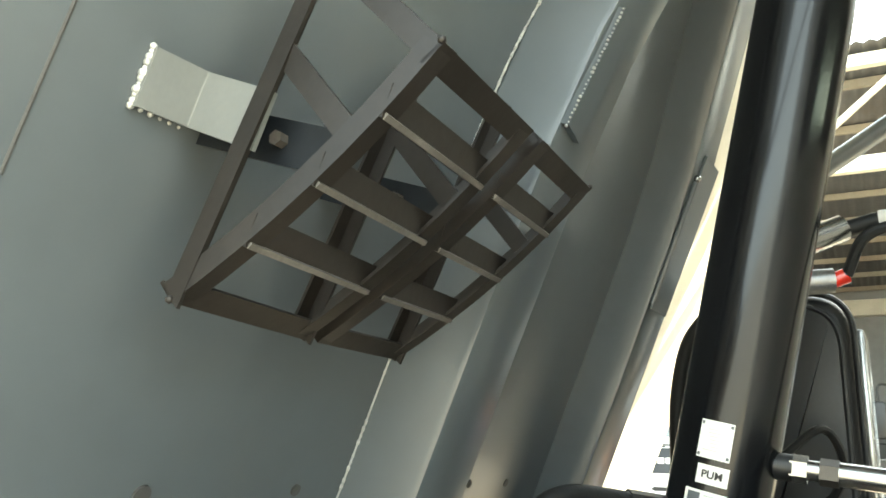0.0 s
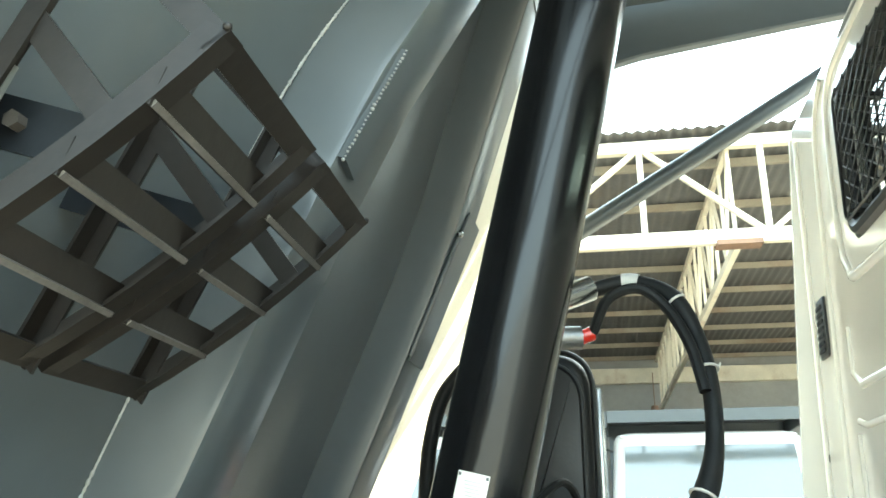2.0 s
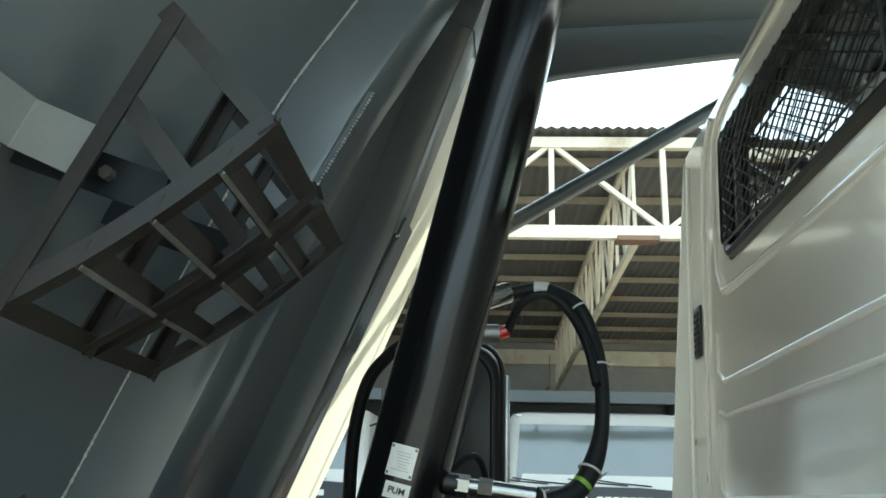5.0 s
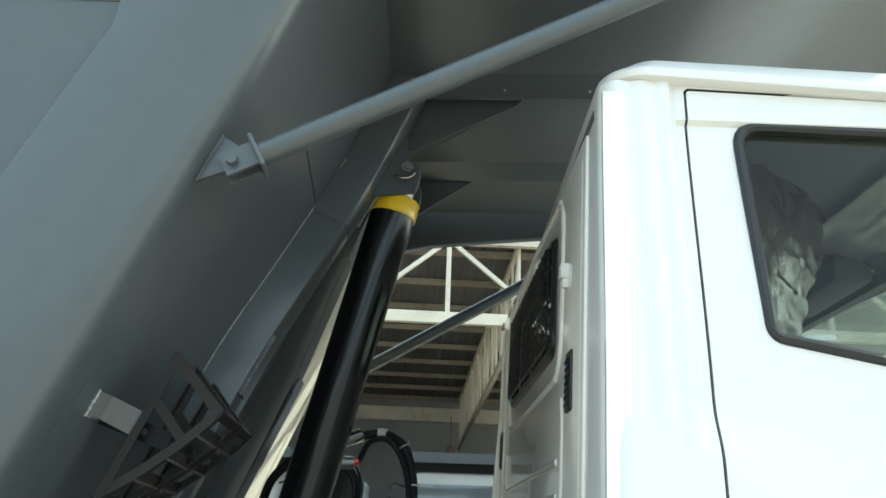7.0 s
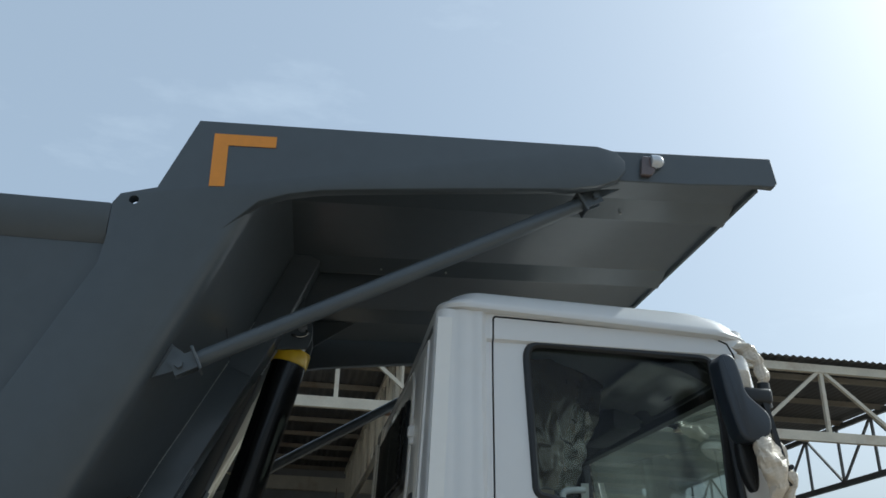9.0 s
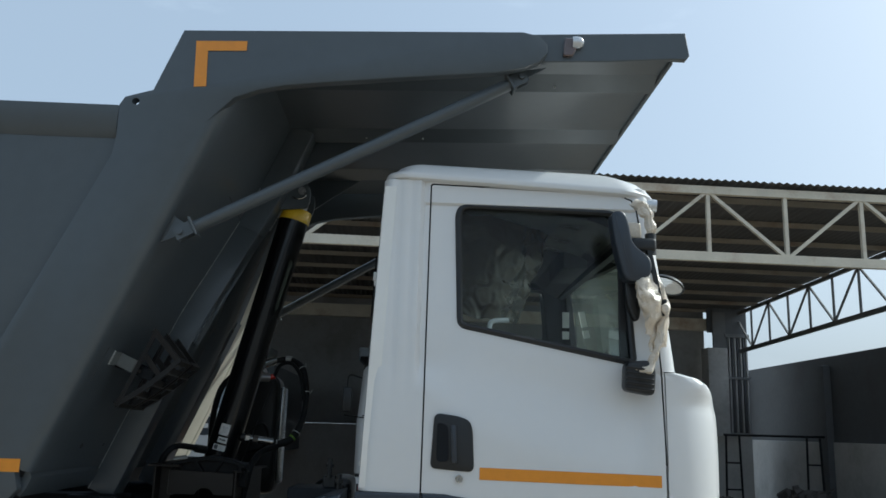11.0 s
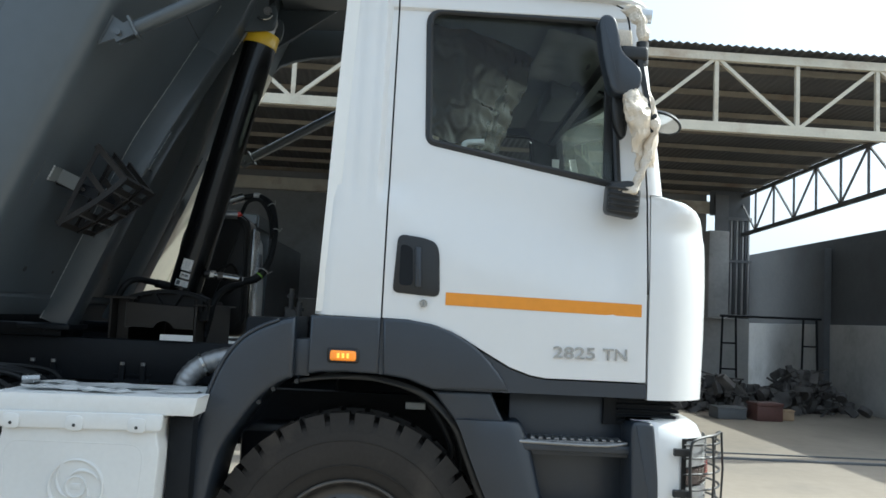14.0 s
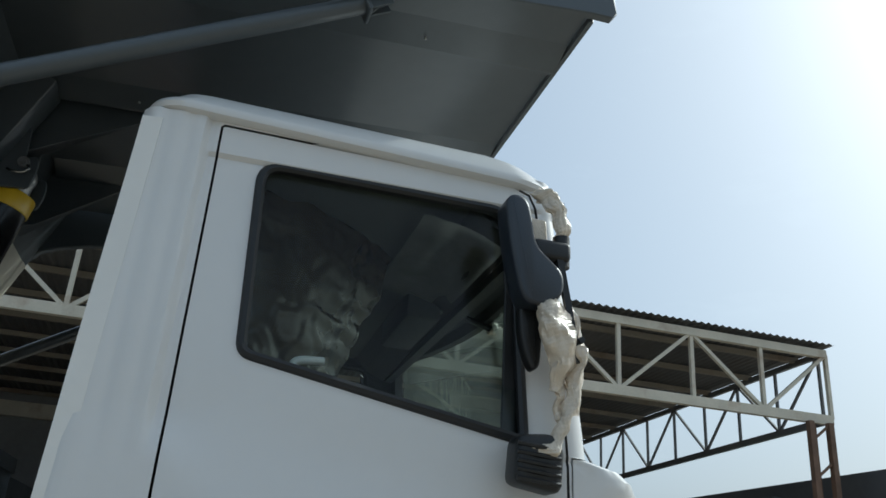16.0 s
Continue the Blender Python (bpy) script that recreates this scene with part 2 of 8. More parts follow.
DARKJUNK = material("dull_scrap", (0.088, 0.082, 0.078), 0.8, vary=0.4, scale=6, bump=0.3, island=0.45)
REDBOX = material("faded_red_box", (0.10, 0.045, 0.036), 0.6, vary=0.2, scale=8)
DRUMBLUE = material("blue_drum_plastic", (0.10, 0.13, 0.30), 0.45, vary=0.1, scale=5)
LENS = material("headlamp_lens", (0.62, 0.64, 0.66), 0.08, metal=0.4, coat=0.8, vary=0.1, scale=12)
ZIPTIE = material("white_cable_tie", (0.52, 0.52, 0.50), 0.4)
GREENMARK = material("green_tape", (0.20, 0.36, 0.04), 0.5)


def ground_material():
    m = material("worn_concrete", (0.315, 0.268, 0.210), 0.85, vary=0.14, scale=0.55, bump=0.25, bump_scale=35, stain=(0.225, 0.20, 0.166), stain_amount=0.45, stain_scale=0.9)
    return m


def glass_material(name, tint, gloss_rough=0.02, ior=1.5, gain=1.0, dust=None, veil=0.0):
    m = bpy.data.materials.new(name)
    m.use_nodes = True
    n, l = m.node_tree.nodes, m.node_tree.links
    n.remove(n["Principled BSDF"])
    tr = n.new("ShaderNodeBsdfTransparent")
    tr.inputs["Color"].default_value = (*tint, 1)
    gl = n.new("ShaderNodeBsdfGlossy")
    gl.inputs["Roughness"].default_value = gloss_rough
    fr = n.new("ShaderNodeFresnel")
    fr.inputs["IOR"].default_value = ior
    k = n.new("ShaderNodeMath")
    k.operation, k.use_clamp = "MULTIPLY", True
    k.inputs[1].default_value = gain
    l.new(fr.outputs["Fac"], k.inputs[0])
    mx = n.new("ShaderNodeMixShader")
    l.new(k.outputs[0], mx.inputs["Fac"])
    clear = tr.outputs["BSDF"]
    if dust:
        # a thin layer of dust that lights up where the sun falls on it
        tl = n.new("ShaderNodeBsdfTranslucent")
        tl.inputs["Color"].default_value = (*dust, 1)
        tc, nz, mr, dm = n.new("ShaderNodeTexCoord"), n.new("ShaderNodeTexNoise"), n.new("ShaderNodeMapRange"), n.new("ShaderNodeMixShader")
        nz.inputs["Scale"].default_value, nz.inputs["Detail"].default_value = 3.0, 5.0
        mr.inputs["From Min"].default_value, mr.inputs["From Max"].default_value = 0.3, 0.7
        mr.inputs["To Min"].default_value, mr.inputs["To Max"].default_value = 0.5 * veil, 1.5 * veil
        l.new(tc.outputs["Object"], nz.inputs["Vector"])
        l.new(nz.outputs["Fac"], mr.inputs["Value"])
        l.new(mr.outputs["Result"], dm.inputs["Fac"])
        l.new(clear, dm.inputs[1])
        l.new(tl.outputs["BSDF"], dm.inputs[2])
        clear = dm.outputs["Shader"]
    l.new(clear, mx.inputs[1])
    l.new(gl.outputs["BSDF"], mx.inputs[2])
    l.new(mx.outputs["Shader"], n["Material Output"].inputs["Surface"])
    return m


GLASS = glass_material("tinted_window_glass", (0.90, 0.96, 0.93), gain=0.6)
DUSTYGLASS = glass_material("dusty_windscreen_glass", (0.84, 0.92, 0.87), gain=0.7, dust=(0.62, 0.72, 0.64), veil=0.16)
WINDSCREEN = glass_material("pale_rear_glass", (0.86, 0.92, 0.91), gain=0.8)


# ---- mesh helpers ----
def smooth(a, b, x):
    t = min(1.0, max(0.0, (x - a) / (b - a)))
    return t * t * (3 - 2 * t)


def part(name, bm, mat, parent=None, label="", smooth=35, kind=""):
    """Links a bmesh as one mesh object, under a thing or a part when given."""
    me = bpy.data.meshes.new(name)
    bmesh.ops.recalc_face_normals(bm, faces=bm.faces)
    bm.to_mesh(me)
    bm.free()
    for mm in (mat if isinstance(mat, (list, tuple)) else [mat]):
        me.materials.append(mm)
    if smooth:
        me.polygons.foreach_set("use_smooth", [True] * len(me.polygons))
        me.set_sharp_from_angle(angle=radians(smooth))
    ob = new(name, me)
    if parent and parent.parent and parent.parent.parent:
        parent = parent.parent
    if parent:
        ob.parent = parent
    return tagged(ob, label, kind=kind)


def thing(name, label, category, group="", loc=(0, 0, 0), rz=0.0, kind=""):
    ob = new(name)
    ob.empty_display_size = 0.2
    ob.location = loc
    ob.rotation_euler = (0, 0, radians(rz))
    return tagged(ob, label, category, group, kind)


def box(bm, x0, x1, y0, y1, z0, z1, bevel=0.0, seg=2, m=None):
    r = bmesh.ops.create_cube(bm, size=1.0)
    t = Matrix.Translation(((x0 + x1) / 2, (y0 + y1) / 2, (z0 + z1) / 2)) @ Matrix.Diagonal((abs(x1 - x0), abs(y1 - y0), abs(z1 - z0), 1))
    bmesh.ops.transform(bm, matrix=(m @ t if m else t), verts=r["verts"])
    if bevel:
        es = list({e for v in r["verts"] for e in v.link_edges})
        bmesh.ops.bevel(bm, geom=es, offset=bevel, segments=seg, affect="EDGES", profile=0.5)
    return bm


def prism(bm, pts, y0, y1, bevel=0.0, seg=2, axis="y"):
    """A solid of an outline in x, z drawn out along y (or an outline in y, z along x, or x, y along z)."""
    def at(p, d):
        return {"y": (p[0], d, p[1]), "x": (d, p[0], p[1]), "z": (p[0], p[1], d)}[axis]
    a = [bm.verts.new(at(p, y0)) for p in pts]
    b = [bm.verts.new(at(p, y1)) for p in pts]
    n = len(pts)
    fs = [bm.faces.new(a), bm.faces.new(b[::-1])]
    for i in range(n):
        fs.append(bm.faces.new((a[i], b[i], b[(i + 1) % n], a[(i + 1) % n])))
    bmesh.ops.recalc_face_normals(bm, faces=fs)
    if bevel:
        es = list({e for f in fs[:2] for e in f.edges})
        bmesh.ops.bevel(bm, geom=es, offset=bevel, segments=seg, affect="EDGES", profile=0.5)
    return bm


def cyl(bm, p0, p1, r0, r1=None, seg=24, caps=True):
    p0, p1 = Vector(p0), Vector(p1)
    d = p1 - p0
    m = Matrix.Translation((p0 + p1) / 2) @ d.to_track_quat("Z", "Y").to_matrix().to_4x4()
    bmesh.ops.create_cone(bm, cap_ends=caps, segments=seg, radius1=r0, radius2=r0 if r1 is None else r1, depth=d.length, matrix=m)
    return bm


def bar(bm, p0, p1, w, h, up=(0, 0, 1)):
    """A rectangular bar from p0 to p1, w wide and h high."""
    p0, p1, up = Vector(p0), Vector(p1), Vector(up)
    d = (p1 - p0).normalized()
    s = d.cross(up).normalized()
    u = s.cross(d)
    q = [[p + s * (i * w / 2) + u * (j * h / 2) for i, j in ((-1, -1), (1, -1), (1, 1), (-1, 1))] for p in (p0, p1)]
    a, b = [bm.verts.new(v) for v in q[0]], [bm.verts.new(v) for v in q[1]]
    bm.faces.new(a[::-1])
    bm.faces.new(b)
    for i in range(4):
        bm.faces.new((a[i], a[(i + 1) % 4], b[(i + 1) % 4], b[i]))
    return bm


def angle_iron(bm, p0, p1, leg, th, face, side):
    """An L-section from p0 to p1: one leg along face, one along side."""
    f, s = Vector(face).normalized(), Vector(side).normalized()
    prof = [(0, 0), (leg, 0), (leg, th), (th, th), (th, leg), (0, leg)]
    rows = [[bm.verts.new(Vector(p) + f * a + s * b) for a, b in prof] for p in (p0, p1)]
    n = len(prof)
    bm.faces.new(rows[0])
    bm.faces.new(rows[1][::-1])
    for i in range(n):
        bm.faces.new((rows[0][i], rows[1][i], rows[1][(i + 1) % n], rows[0][(i + 1) % n]))
    return bm


def spline(pts, per=8):
    """A smooth line through the points (Catmull-Rom)."""
    p = [Vector(a) for a in pts]
    p = [p[0] * 2 - p[1]] + p + [p[-1] * 2 - p[-2]]
    out = []
    for i in range(1, len(p) - 2):
        for k in range(per):
            t = k / per
            out.append(0.5 * (2 * p[i] + (p[i + 1] - p[i - 1]) * t + (2 * p[i - 1] - 5 * p[i] + 4 * p[i + 1] - p[i + 2]) * t * t
                              + (3 * p[i] - p[i - 1] - 3 * p[i + 1] + p[i + 2]) * t ** 3))
    return out + [p[-2]]


def tube(bm, pts, r, seg=12, wobble=0.0, flat=1.0):
    """A round pipe along a line; r may be a function of 0..1."""
    pts = [Vector(p) for p in pts]
    n, rings, side = len(pts), [], None
    for i, p in enumerate(pts):
        d = (pts[min(i + 1, n - 1)] - pts[max(i - 1, 0)]).normalized()
        side = (side - d * side.dot(d)).normalized() if side else d.orthogonal().normalized()
        up = d.cross(side)
        rr = r(i / max(1, n - 1)) if callable(r) else r
        ring = []
        for k in range(seg):
            a = 2 * math.pi * k / seg
            q = 1 + (wobble * noise.noise(p * 25 + Vector((k * 1.7, 0, 0))) if wobble else 0)
            ring.append(bm.verts.new(p + (side * math.cos(a) + up * math.sin(a) * flat) * rr * q))
        rings.append(ring)
    for a, b in zip(rings, rings[1:]):
        for k in range(seg):
            bm.faces.new((a[k], a[(k + 1) % seg], b[(k + 1) % seg], b[k]))
    bm.faces.new(rings[0][::-1])
    bm.faces.new(rings[-1])
    return bm


def lathe(bm, prof, seg=48, m=None):
    """Turns an outline of (radius, y) about the y axis."""
    m = m or Matrix()
    rings = []
    for r, y in prof:
        rings.append([bm.verts.new(m @ Vector((r * math.cos(2 * math.pi * k / seg), y, r * math.sin(2 * math.pi * k / seg)))) for k in range(seg)])
    for a, b in zip(rings, rings[1:]):
        for k in range(seg):
            bm.faces.new((a[k], a[(k + 1) % seg], b[(k + 1) % seg], b[k]))
    return rings


def combine(base, cutter, op):
    """The bmesh left of base after a cut, a meeting or a joining with cutter."""
    obs = []
    for nm, b in (("base", base), ("cutter", cutter)):
        me = bpy.data.meshes.new(nm)
        bmesh.ops.recalc_face_normals(b, faces=b.faces)
        b.to_mesh(me)
        obs.append(new(nm, me))
    md = obs[0].modifiers.new("cut", "BOOLEAN")
    md.operation, md.solver, md.object = op, "EXACT", obs[1]
    dg = bpy.context.evaluated_depsgraph_get()
    dg.update()
    res = bpy.data.meshes.new_from_object(obs[0].evaluated_get(dg))
    out = bmesh.new()
    out.from_mesh(res)
    for o in obs:
        d = o.data
        bpy.data.objects.remove(o)
        bpy.data.meshes.remove(d)
    bpy.data.meshes.remove(res)
    return out


def lettering(name, text, size, m, mat, parent, depth=0.003, stretch=1.0, bold=0.0):
    cu = bpy.data.curves.new(name, "FONT")
    cu.body, cu.size, cu.extrude, cu.offset = text, size, depth, bold
    cu.align_x, cu.align_y = "CENTER", "CENTER"
    tmp = new(name + "_curve", cu)
    dg = bpy.context.evaluated_depsgraph_get()
    dg.update()
    me = bpy.data.meshes.new_from_object(tmp.evaluated_get(dg))
    bpy.data.objects.remove(tmp)
    bpy.data.curves.remove(cu)
    b = bmesh.new()
    b.from_mesh(me)
    bpy.data.meshes.remove(me)
    bmesh.ops.transform(b, matrix=m @ Matrix.Diagonal((stretch, 1, 1, 1)), verts=b.verts)
    return part(name, b, mat, parent, smooth=0)


SIDE = Matrix.Rotation(radians(90), 4, "X")   # stands text up, facing -y


def rounded(pts, r, n=5):
    """A polygon of (a, b) with its corners rounded."""
    out = []
    k = len(pts)
    for i in range(k):
        p, a, b = Vector(pts[i]), Vector(pts[i - 1]), Vector(pts[(i + 1) % k])
        rr = r[i] if isinstance(r, (list, tuple)) else r
        if rr <= 0:
            out.append((p.x, p.y))
            continue
        u, v = (a - p).normalized(), (b - p).normalized()
        p0, p1 = p + u * min(rr, (a - p).length * 0.49), p + v * min(rr, (b - p).length * 0.49)
        for j in range(n + 1):
            t = j / n
            q = p0 * (1 - t) ** 2 + p * 2 * t * (1 - t) + p1 * t * t
            out.append((q.x, q.y))
    return out




# ---- ground ----
def build_ground():
    bm = bmesh.new()
    xs = [-900, -60, -20] + [-12 + i for i in range(30)] + [40, 120, 900]
    ys = [-900, -60, -20] + [-10 + i for i in range(30)] + [40, 120, 900]
    v = [[bm.verts.new((x, y, 0.006 * noise.noise(Vector((x * 0.4, y * 0.4, 0))) if abs(x) < 30 and abs(y) < 30 else 0)) for y in ys] for x in xs]
    for i in range(len(xs) - 1):
        for j in range(len(ys) - 1):
            bm.faces.new((v[i][j], v[i + 1][j], v[i + 1][j + 1], v[i][j + 1]))
    g = part("ground", bm, ground_material(), smooth=60)
    tagged(g, "worn beige concrete yard with dark stains", "ground", kind="structure")
    # steel rail strip let into the yard in front of the shed
    bm = bmesh.new()
    box(bm, 1.9, 14, 5.16, 5.22, 0.0, 0.025, 0.004)
    box(bm, 1.9, 14, 5.60, 5.63, 0.0, 0.018, 0.004)
    tagged(part("floor_rail", bm, DARKWALL), "dark steel rail strip lying across the yard", "rail", kind="structure")


build_ground()


# ---- open shed behind the truck; x along its front, y into its depth ----
SHED_TOP, SHED_LOW, SHED_END, SHED_START, SHED_DEEP = 5.06, 4.15, 8.4, -10.0, 9.4


def build_shed():
    shed = thing("workshop_shed", "open steel workshop shed with cream trusses and corrugated roof", "shed", loc=(0.0, 6.02, 0.0), rz=2.3)
    # corrugated roof sheet
    bm = bmesh.new()
    n = int((SHED_END - SHED_START + 0.14) / 0.0275)
    for k, (th, flip) in enumerate(((0.0, False), (0.006, True))):
        rows = []
        for y in (-0.12, 4.5, SHED_DEEP + 0.3):
            rows.append([bm.verts.new((SHED_START + i * 0.0275, y, SHED_TOP + 0.125 + 0.014 * math.sin(i * 2 * math.pi / 4) - 0.035 * y + th)) for i in range(n)])
        for a, b in zip(rows, rows[1:]):
            for i in range(n - 1):
                bm.faces.new((a[i], a[i + 1], b[i + 1], b[i]))
    part("roof", bm, ROOFING, shed, "grey corrugated roof sheet", smooth=80)

    def truss(p0, p1, step, name, tops_first, sec=0.07, zt=SHED_TOP, zl=SHED_LOW, drop=0.0, label=""):
        p0, p1 = Vector(p0), Vector(p1)
        d = (p1 - p0).normalized()
        length = (p1 - p0).length
        up = Vector((0, 0, 1))
        b = bmesh.new()
        top0, top1 = p0 + up * zt, p1 + up * (zt - drop)
        low0, low1 = p0 + up * zl, p1 + up * (zl - drop)
        bar(b, top0 + up * 0.01, top1 + up * 0.01, sec, sec * 1.3)
        # the end truss gets the paint with shade in its colour
        CR = SHADESTEEL if name == "end_truss" else CREAM
        t = part(name, b, CR, shed, label, smooth=0)
        b = bmesh.new()
        bar(b, low0 - up * 0.02, low1 - up * 0.02, sec, sec * 1.5)
        part("bottom_chord", b, CR, t, smooth=0)
        k = int(length / step)
        for i in range(k + 1):
            s = i * step
            a, c = top0.lerp(top1, s / length), low0.lerp(low1, s / length)
            b = bmesh.new()
            bar(b, a, c, sec * 0.62, sec * 0.62, up=d)
            part("post", b, CR, t, smooth=0)
            if i < k:
                a2, c2 = top0.lerp(top1, (s + step) / length), low0.lerp(low1, (s + step) / length)
                q0, q1 = (a, c2) if (i % 2 == 0) == tops_first else (c, a2)
                b = bmesh.new()
                bar(b, q0, q1, sec * 0.55, sec * 0.6, up=d.cross(up))
                part("diagonal", b, CR, t, smooth=0)
        return t

    # posts of the front truss fall every 1.1 m
    truss((8.4 - 17 * 1.1, 0, 0), (8.4, 0, 0), 1.1, "front_truss", False, 0.085, label="cream painted front truss with rust stains")
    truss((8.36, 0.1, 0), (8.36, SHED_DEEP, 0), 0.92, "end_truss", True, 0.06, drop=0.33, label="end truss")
    for x in (0.42, -7.5):
        truss((x, 0.1, 0), (x, SHED_DEEP, 0), 0.55, "inner_truss", True, 0.055, zl=SHED_LOW - 0.05, drop=0.30, label="inner truss")
    for i in range(9):
        y = 0.55 + i * 1.08
        b = bmesh.new()
        box(b, SHED_START, SHED_END, y - 0.025, y + 0.025, SHED_TOP + 0.02 - 0.035 * y, SHED_TOP + 0.10 - 0.035 * y)
        part("purlin", b, PURLIN, shed, smooth=0)
    # rust plate where the inner truss meets the front one
    b = bmesh.new()
    box(b, 0.22, 0.62, -0.08, 0.10, SHED_LOW - 0.11, SHED_LOW - 0.065)
    part("joint_plate", b, RUST, shed, "rusty joint plate", smooth=0)
    # rear eaves beam, walls
    b = bmesh.new()
    box(b, SHED_START, SHED_END, SHED_DEEP - 0.1, SHED_DEEP + 0.05, 4.32, 4.62, 0.01)
    part("eaves_beam", b, CREAM, shed, "cream rear eaves beam, rust streaked", smooth=0)
    b = bmesh.new()
    box(b, SHED_START, 7.60, SHED_DEEP + 0.05, SHED_DEEP + 0.25, 1.78, 4.95)
    part("rear_wall", b, SHEDWALL, shed, "dusty brown rear wall", smooth=0)
    b = bmesh.new()
    box(b, SHED_START, SHED_END + 0.3, SHED_DEEP - 0.02, SHED_DEEP + 0.27, 0, 1.775, 0.01)
    part("dado_wall", b, WHITEWASH, shed, "dirty whitewashed lower wall", smooth=0)
    b = bmesh.new()
    box(b, SHED_START - 0.2, SHED_START, 0, SHED_DEEP + 0.2, 0, 4.95)
    part("side_wall", b, SHEDWALL, shed, smooth=0)
    # corner pier and ribbed sheet beside it
    b = bmesh.new()
    box(b, 7.47, 7.97, SHED_DEEP - 0.5, SHED_DEEP - 0.05, 1.77, 3.86, 0.02)
    part("pier", b, PIER, shed, "grey masonry pier")
    for i in range(8):
        b = bmesh.new()
        x = 7.985 + i * 0.071
        box(b, x, x + 0.040, SHED_DEEP - 0.36, SHED_DEEP - 0.30, 1.8, 4.2, 0.008)
        part("ribbed_sheet", b, PIER if i % 2 else DARKWALL, shed)
    b = bmesh.new()
    box(b, 7.98, 8.55, SHED_DEEP - 0.30, SHED_DEEP - 0.27, 1.78, 4.18)
    part("backing_sheet", b, DARKWALL, shed, smooth=0)
    for z0, z1 in ((3.12, 3.18), (4.14, 4.22), (1.80, 1.85)):
        b = bmesh.new()
        box(b, 7.96, 8.56, SHED_DEEP - 0.40, SHED_DEEP - 0.36, z0, z1)
        part("sheet_frame", b, SHADESTEEL, shed, smooth=0)
    for x0, x1, z0 in ((7.68, 8.55, 4.18), (7.55, 7.675, 4.25)):
        b = bmesh.new()
        box(b, x0, x1, SHED_DEEP - 0.30, SHED_DEEP - 0.27, z0, 4.9)
        part("backing_sheet", b, DARKWALL, shed, smooth=0)
    for x, w in ((7.66, 0.32), ):
        b = bmesh.new()
        box(b, x, x + w, SHED_DEEP - 0.38, SHED_DEEP - 0.33, 3.85, 4.75)
        part("sheet_frame", b, SHADESTEEL, shed, smooth=0)
    for x in (8.12,):
        b = bmesh.new()
        for dx, dy in ((-0.16, -0.08), (0.16, -0.08), (0.0, 0.08)):
            box(b, x + dx - 0.04, x + dx + 0.04, dy - 0.04, dy + 0.04, 0, SHED_LOW - 0.08)
        part("column", b, RUST, shed, "rusty laced corner column", smooth=0)
        for i in range(8):
            z = 0.3 + i * 0.5
            b = bmesh.new()
            bar(b, (x - 0.16, -0.08, z), (x + 0.16, -0.08, z + 0.25), 0.03, 0.03)
            part("lacing", b, RUST, shed, smooth=0)
    b = bmesh.new()
    cyl(b, (0.05, 6.0, SHED_LOW - 0.2), (0.05, 6.0, SHED_LOW - 0.75), 0.008, seg=6)
    cyl(b, (0.05, 6.0, SHED_LOW - 0.95), (0.05, 6.0, SHED_LOW - 0.72), 0.11, 0.05, seg=16)
    part("pendant_lamp", b, RUST, shed, "unlit hanging workshop lamp")


build_shed()


def build_right_wall():
    bm = bmesh.new()
    box(bm, 8.9, 9.15, 5.0, 22.0, 1.7, 3.5)
    w = part("wall_east", bm, DARKWALL, smooth=0)
    tagged(w, "long dark sheet wall of the neighbouring yard", "wall", kind="structure")
    bm = bmesh.new()
    box(bm, 8.85, 9.2, 5.0, 22.0, 0, 1.7, 0.01)
    tagged(part("wall_base", bm, WHITEWASH, smooth=0), "dirty whitewashed wall base", "wall", kind="structure")
    bm = bmesh.new()
    for i in range(3):
        y = 8.2 + i * 4.6
        box(bm, 8.72, 8.88, y, y + 0.28, 0, 3.3, 0.01)
        p = part("wall_pier", bm, DARKWALL, smooth=0)
        tagged(p, "grey pier on the yard wall", "pier", "piers of the yard wall", kind="structure")
        bm = bmesh.new()
    bm.free()


build_right_wall()


def scaffold_frame(x, y):
    t = thing("scaffold_trestle", "thin dark steel trestle frame standing by the wall", "trestle", loc=(x, y, 0))
    for x0 in (0.0, 1.72):
        for dx, out in ((0.0, -0.04), (0.28, 0.04)):
            bm = bmesh.new()
            cyl(bm, (x0 + dx, 0.02, 1.77), (x0 + dx + out, 0.02, 0), 0.024, seg=8)
            part("leg", bm, CHASSIS, t)
        for z in (0.68, 1.22):
            bm = bmesh.new()
            cyl(bm, (x0 - 0.02, 0.02, z), (x0 + 0.30, 0.02, z), 0.018, seg=8)
            part("crossbar", bm, CHASSIS, t)
    bm = bmesh.new()
    cyl(bm, (-0.05, 0.02, 1.79), (2.12, 0.02, 1.80), 0.026, seg=8)
    part("top_rail", bm, CHASSIS, t)


scaffold_frame(6.62, 12.9)


def crate(name, label, cat, mat, x, y, sx, sy, sz, rz=0.0):
    t = thing(name, label, cat, loc=(x, y, 0), rz=rz)
    bm = bmesh.new()
    box(bm, -sx / 2, sx / 2, -sy / 2, sy / 2, 0, sz * 0.82, 0.015)
    part("body", bm, mat, t)
    bm = bmesh.new()
    box(bm, -sx / 2 - 0.012, sx / 2 + 0.012, -sy / 2 - 0.012, sy / 2 + 0.012, sz * 0.82, sz, 0.012)
    part("lid", bm, mat, t)


crate("tool_chest", "faded red metal tool chest on the yard floor", "chest", REDBOX, 6.15, 9.6, 0.46, 0.36, 0.30, 6)
crate("cardboard_box", "small brown cardboard box on the floor", "box", CARTON, 6.58, 9.75, 0.22, 0.2, 0.18, -8)
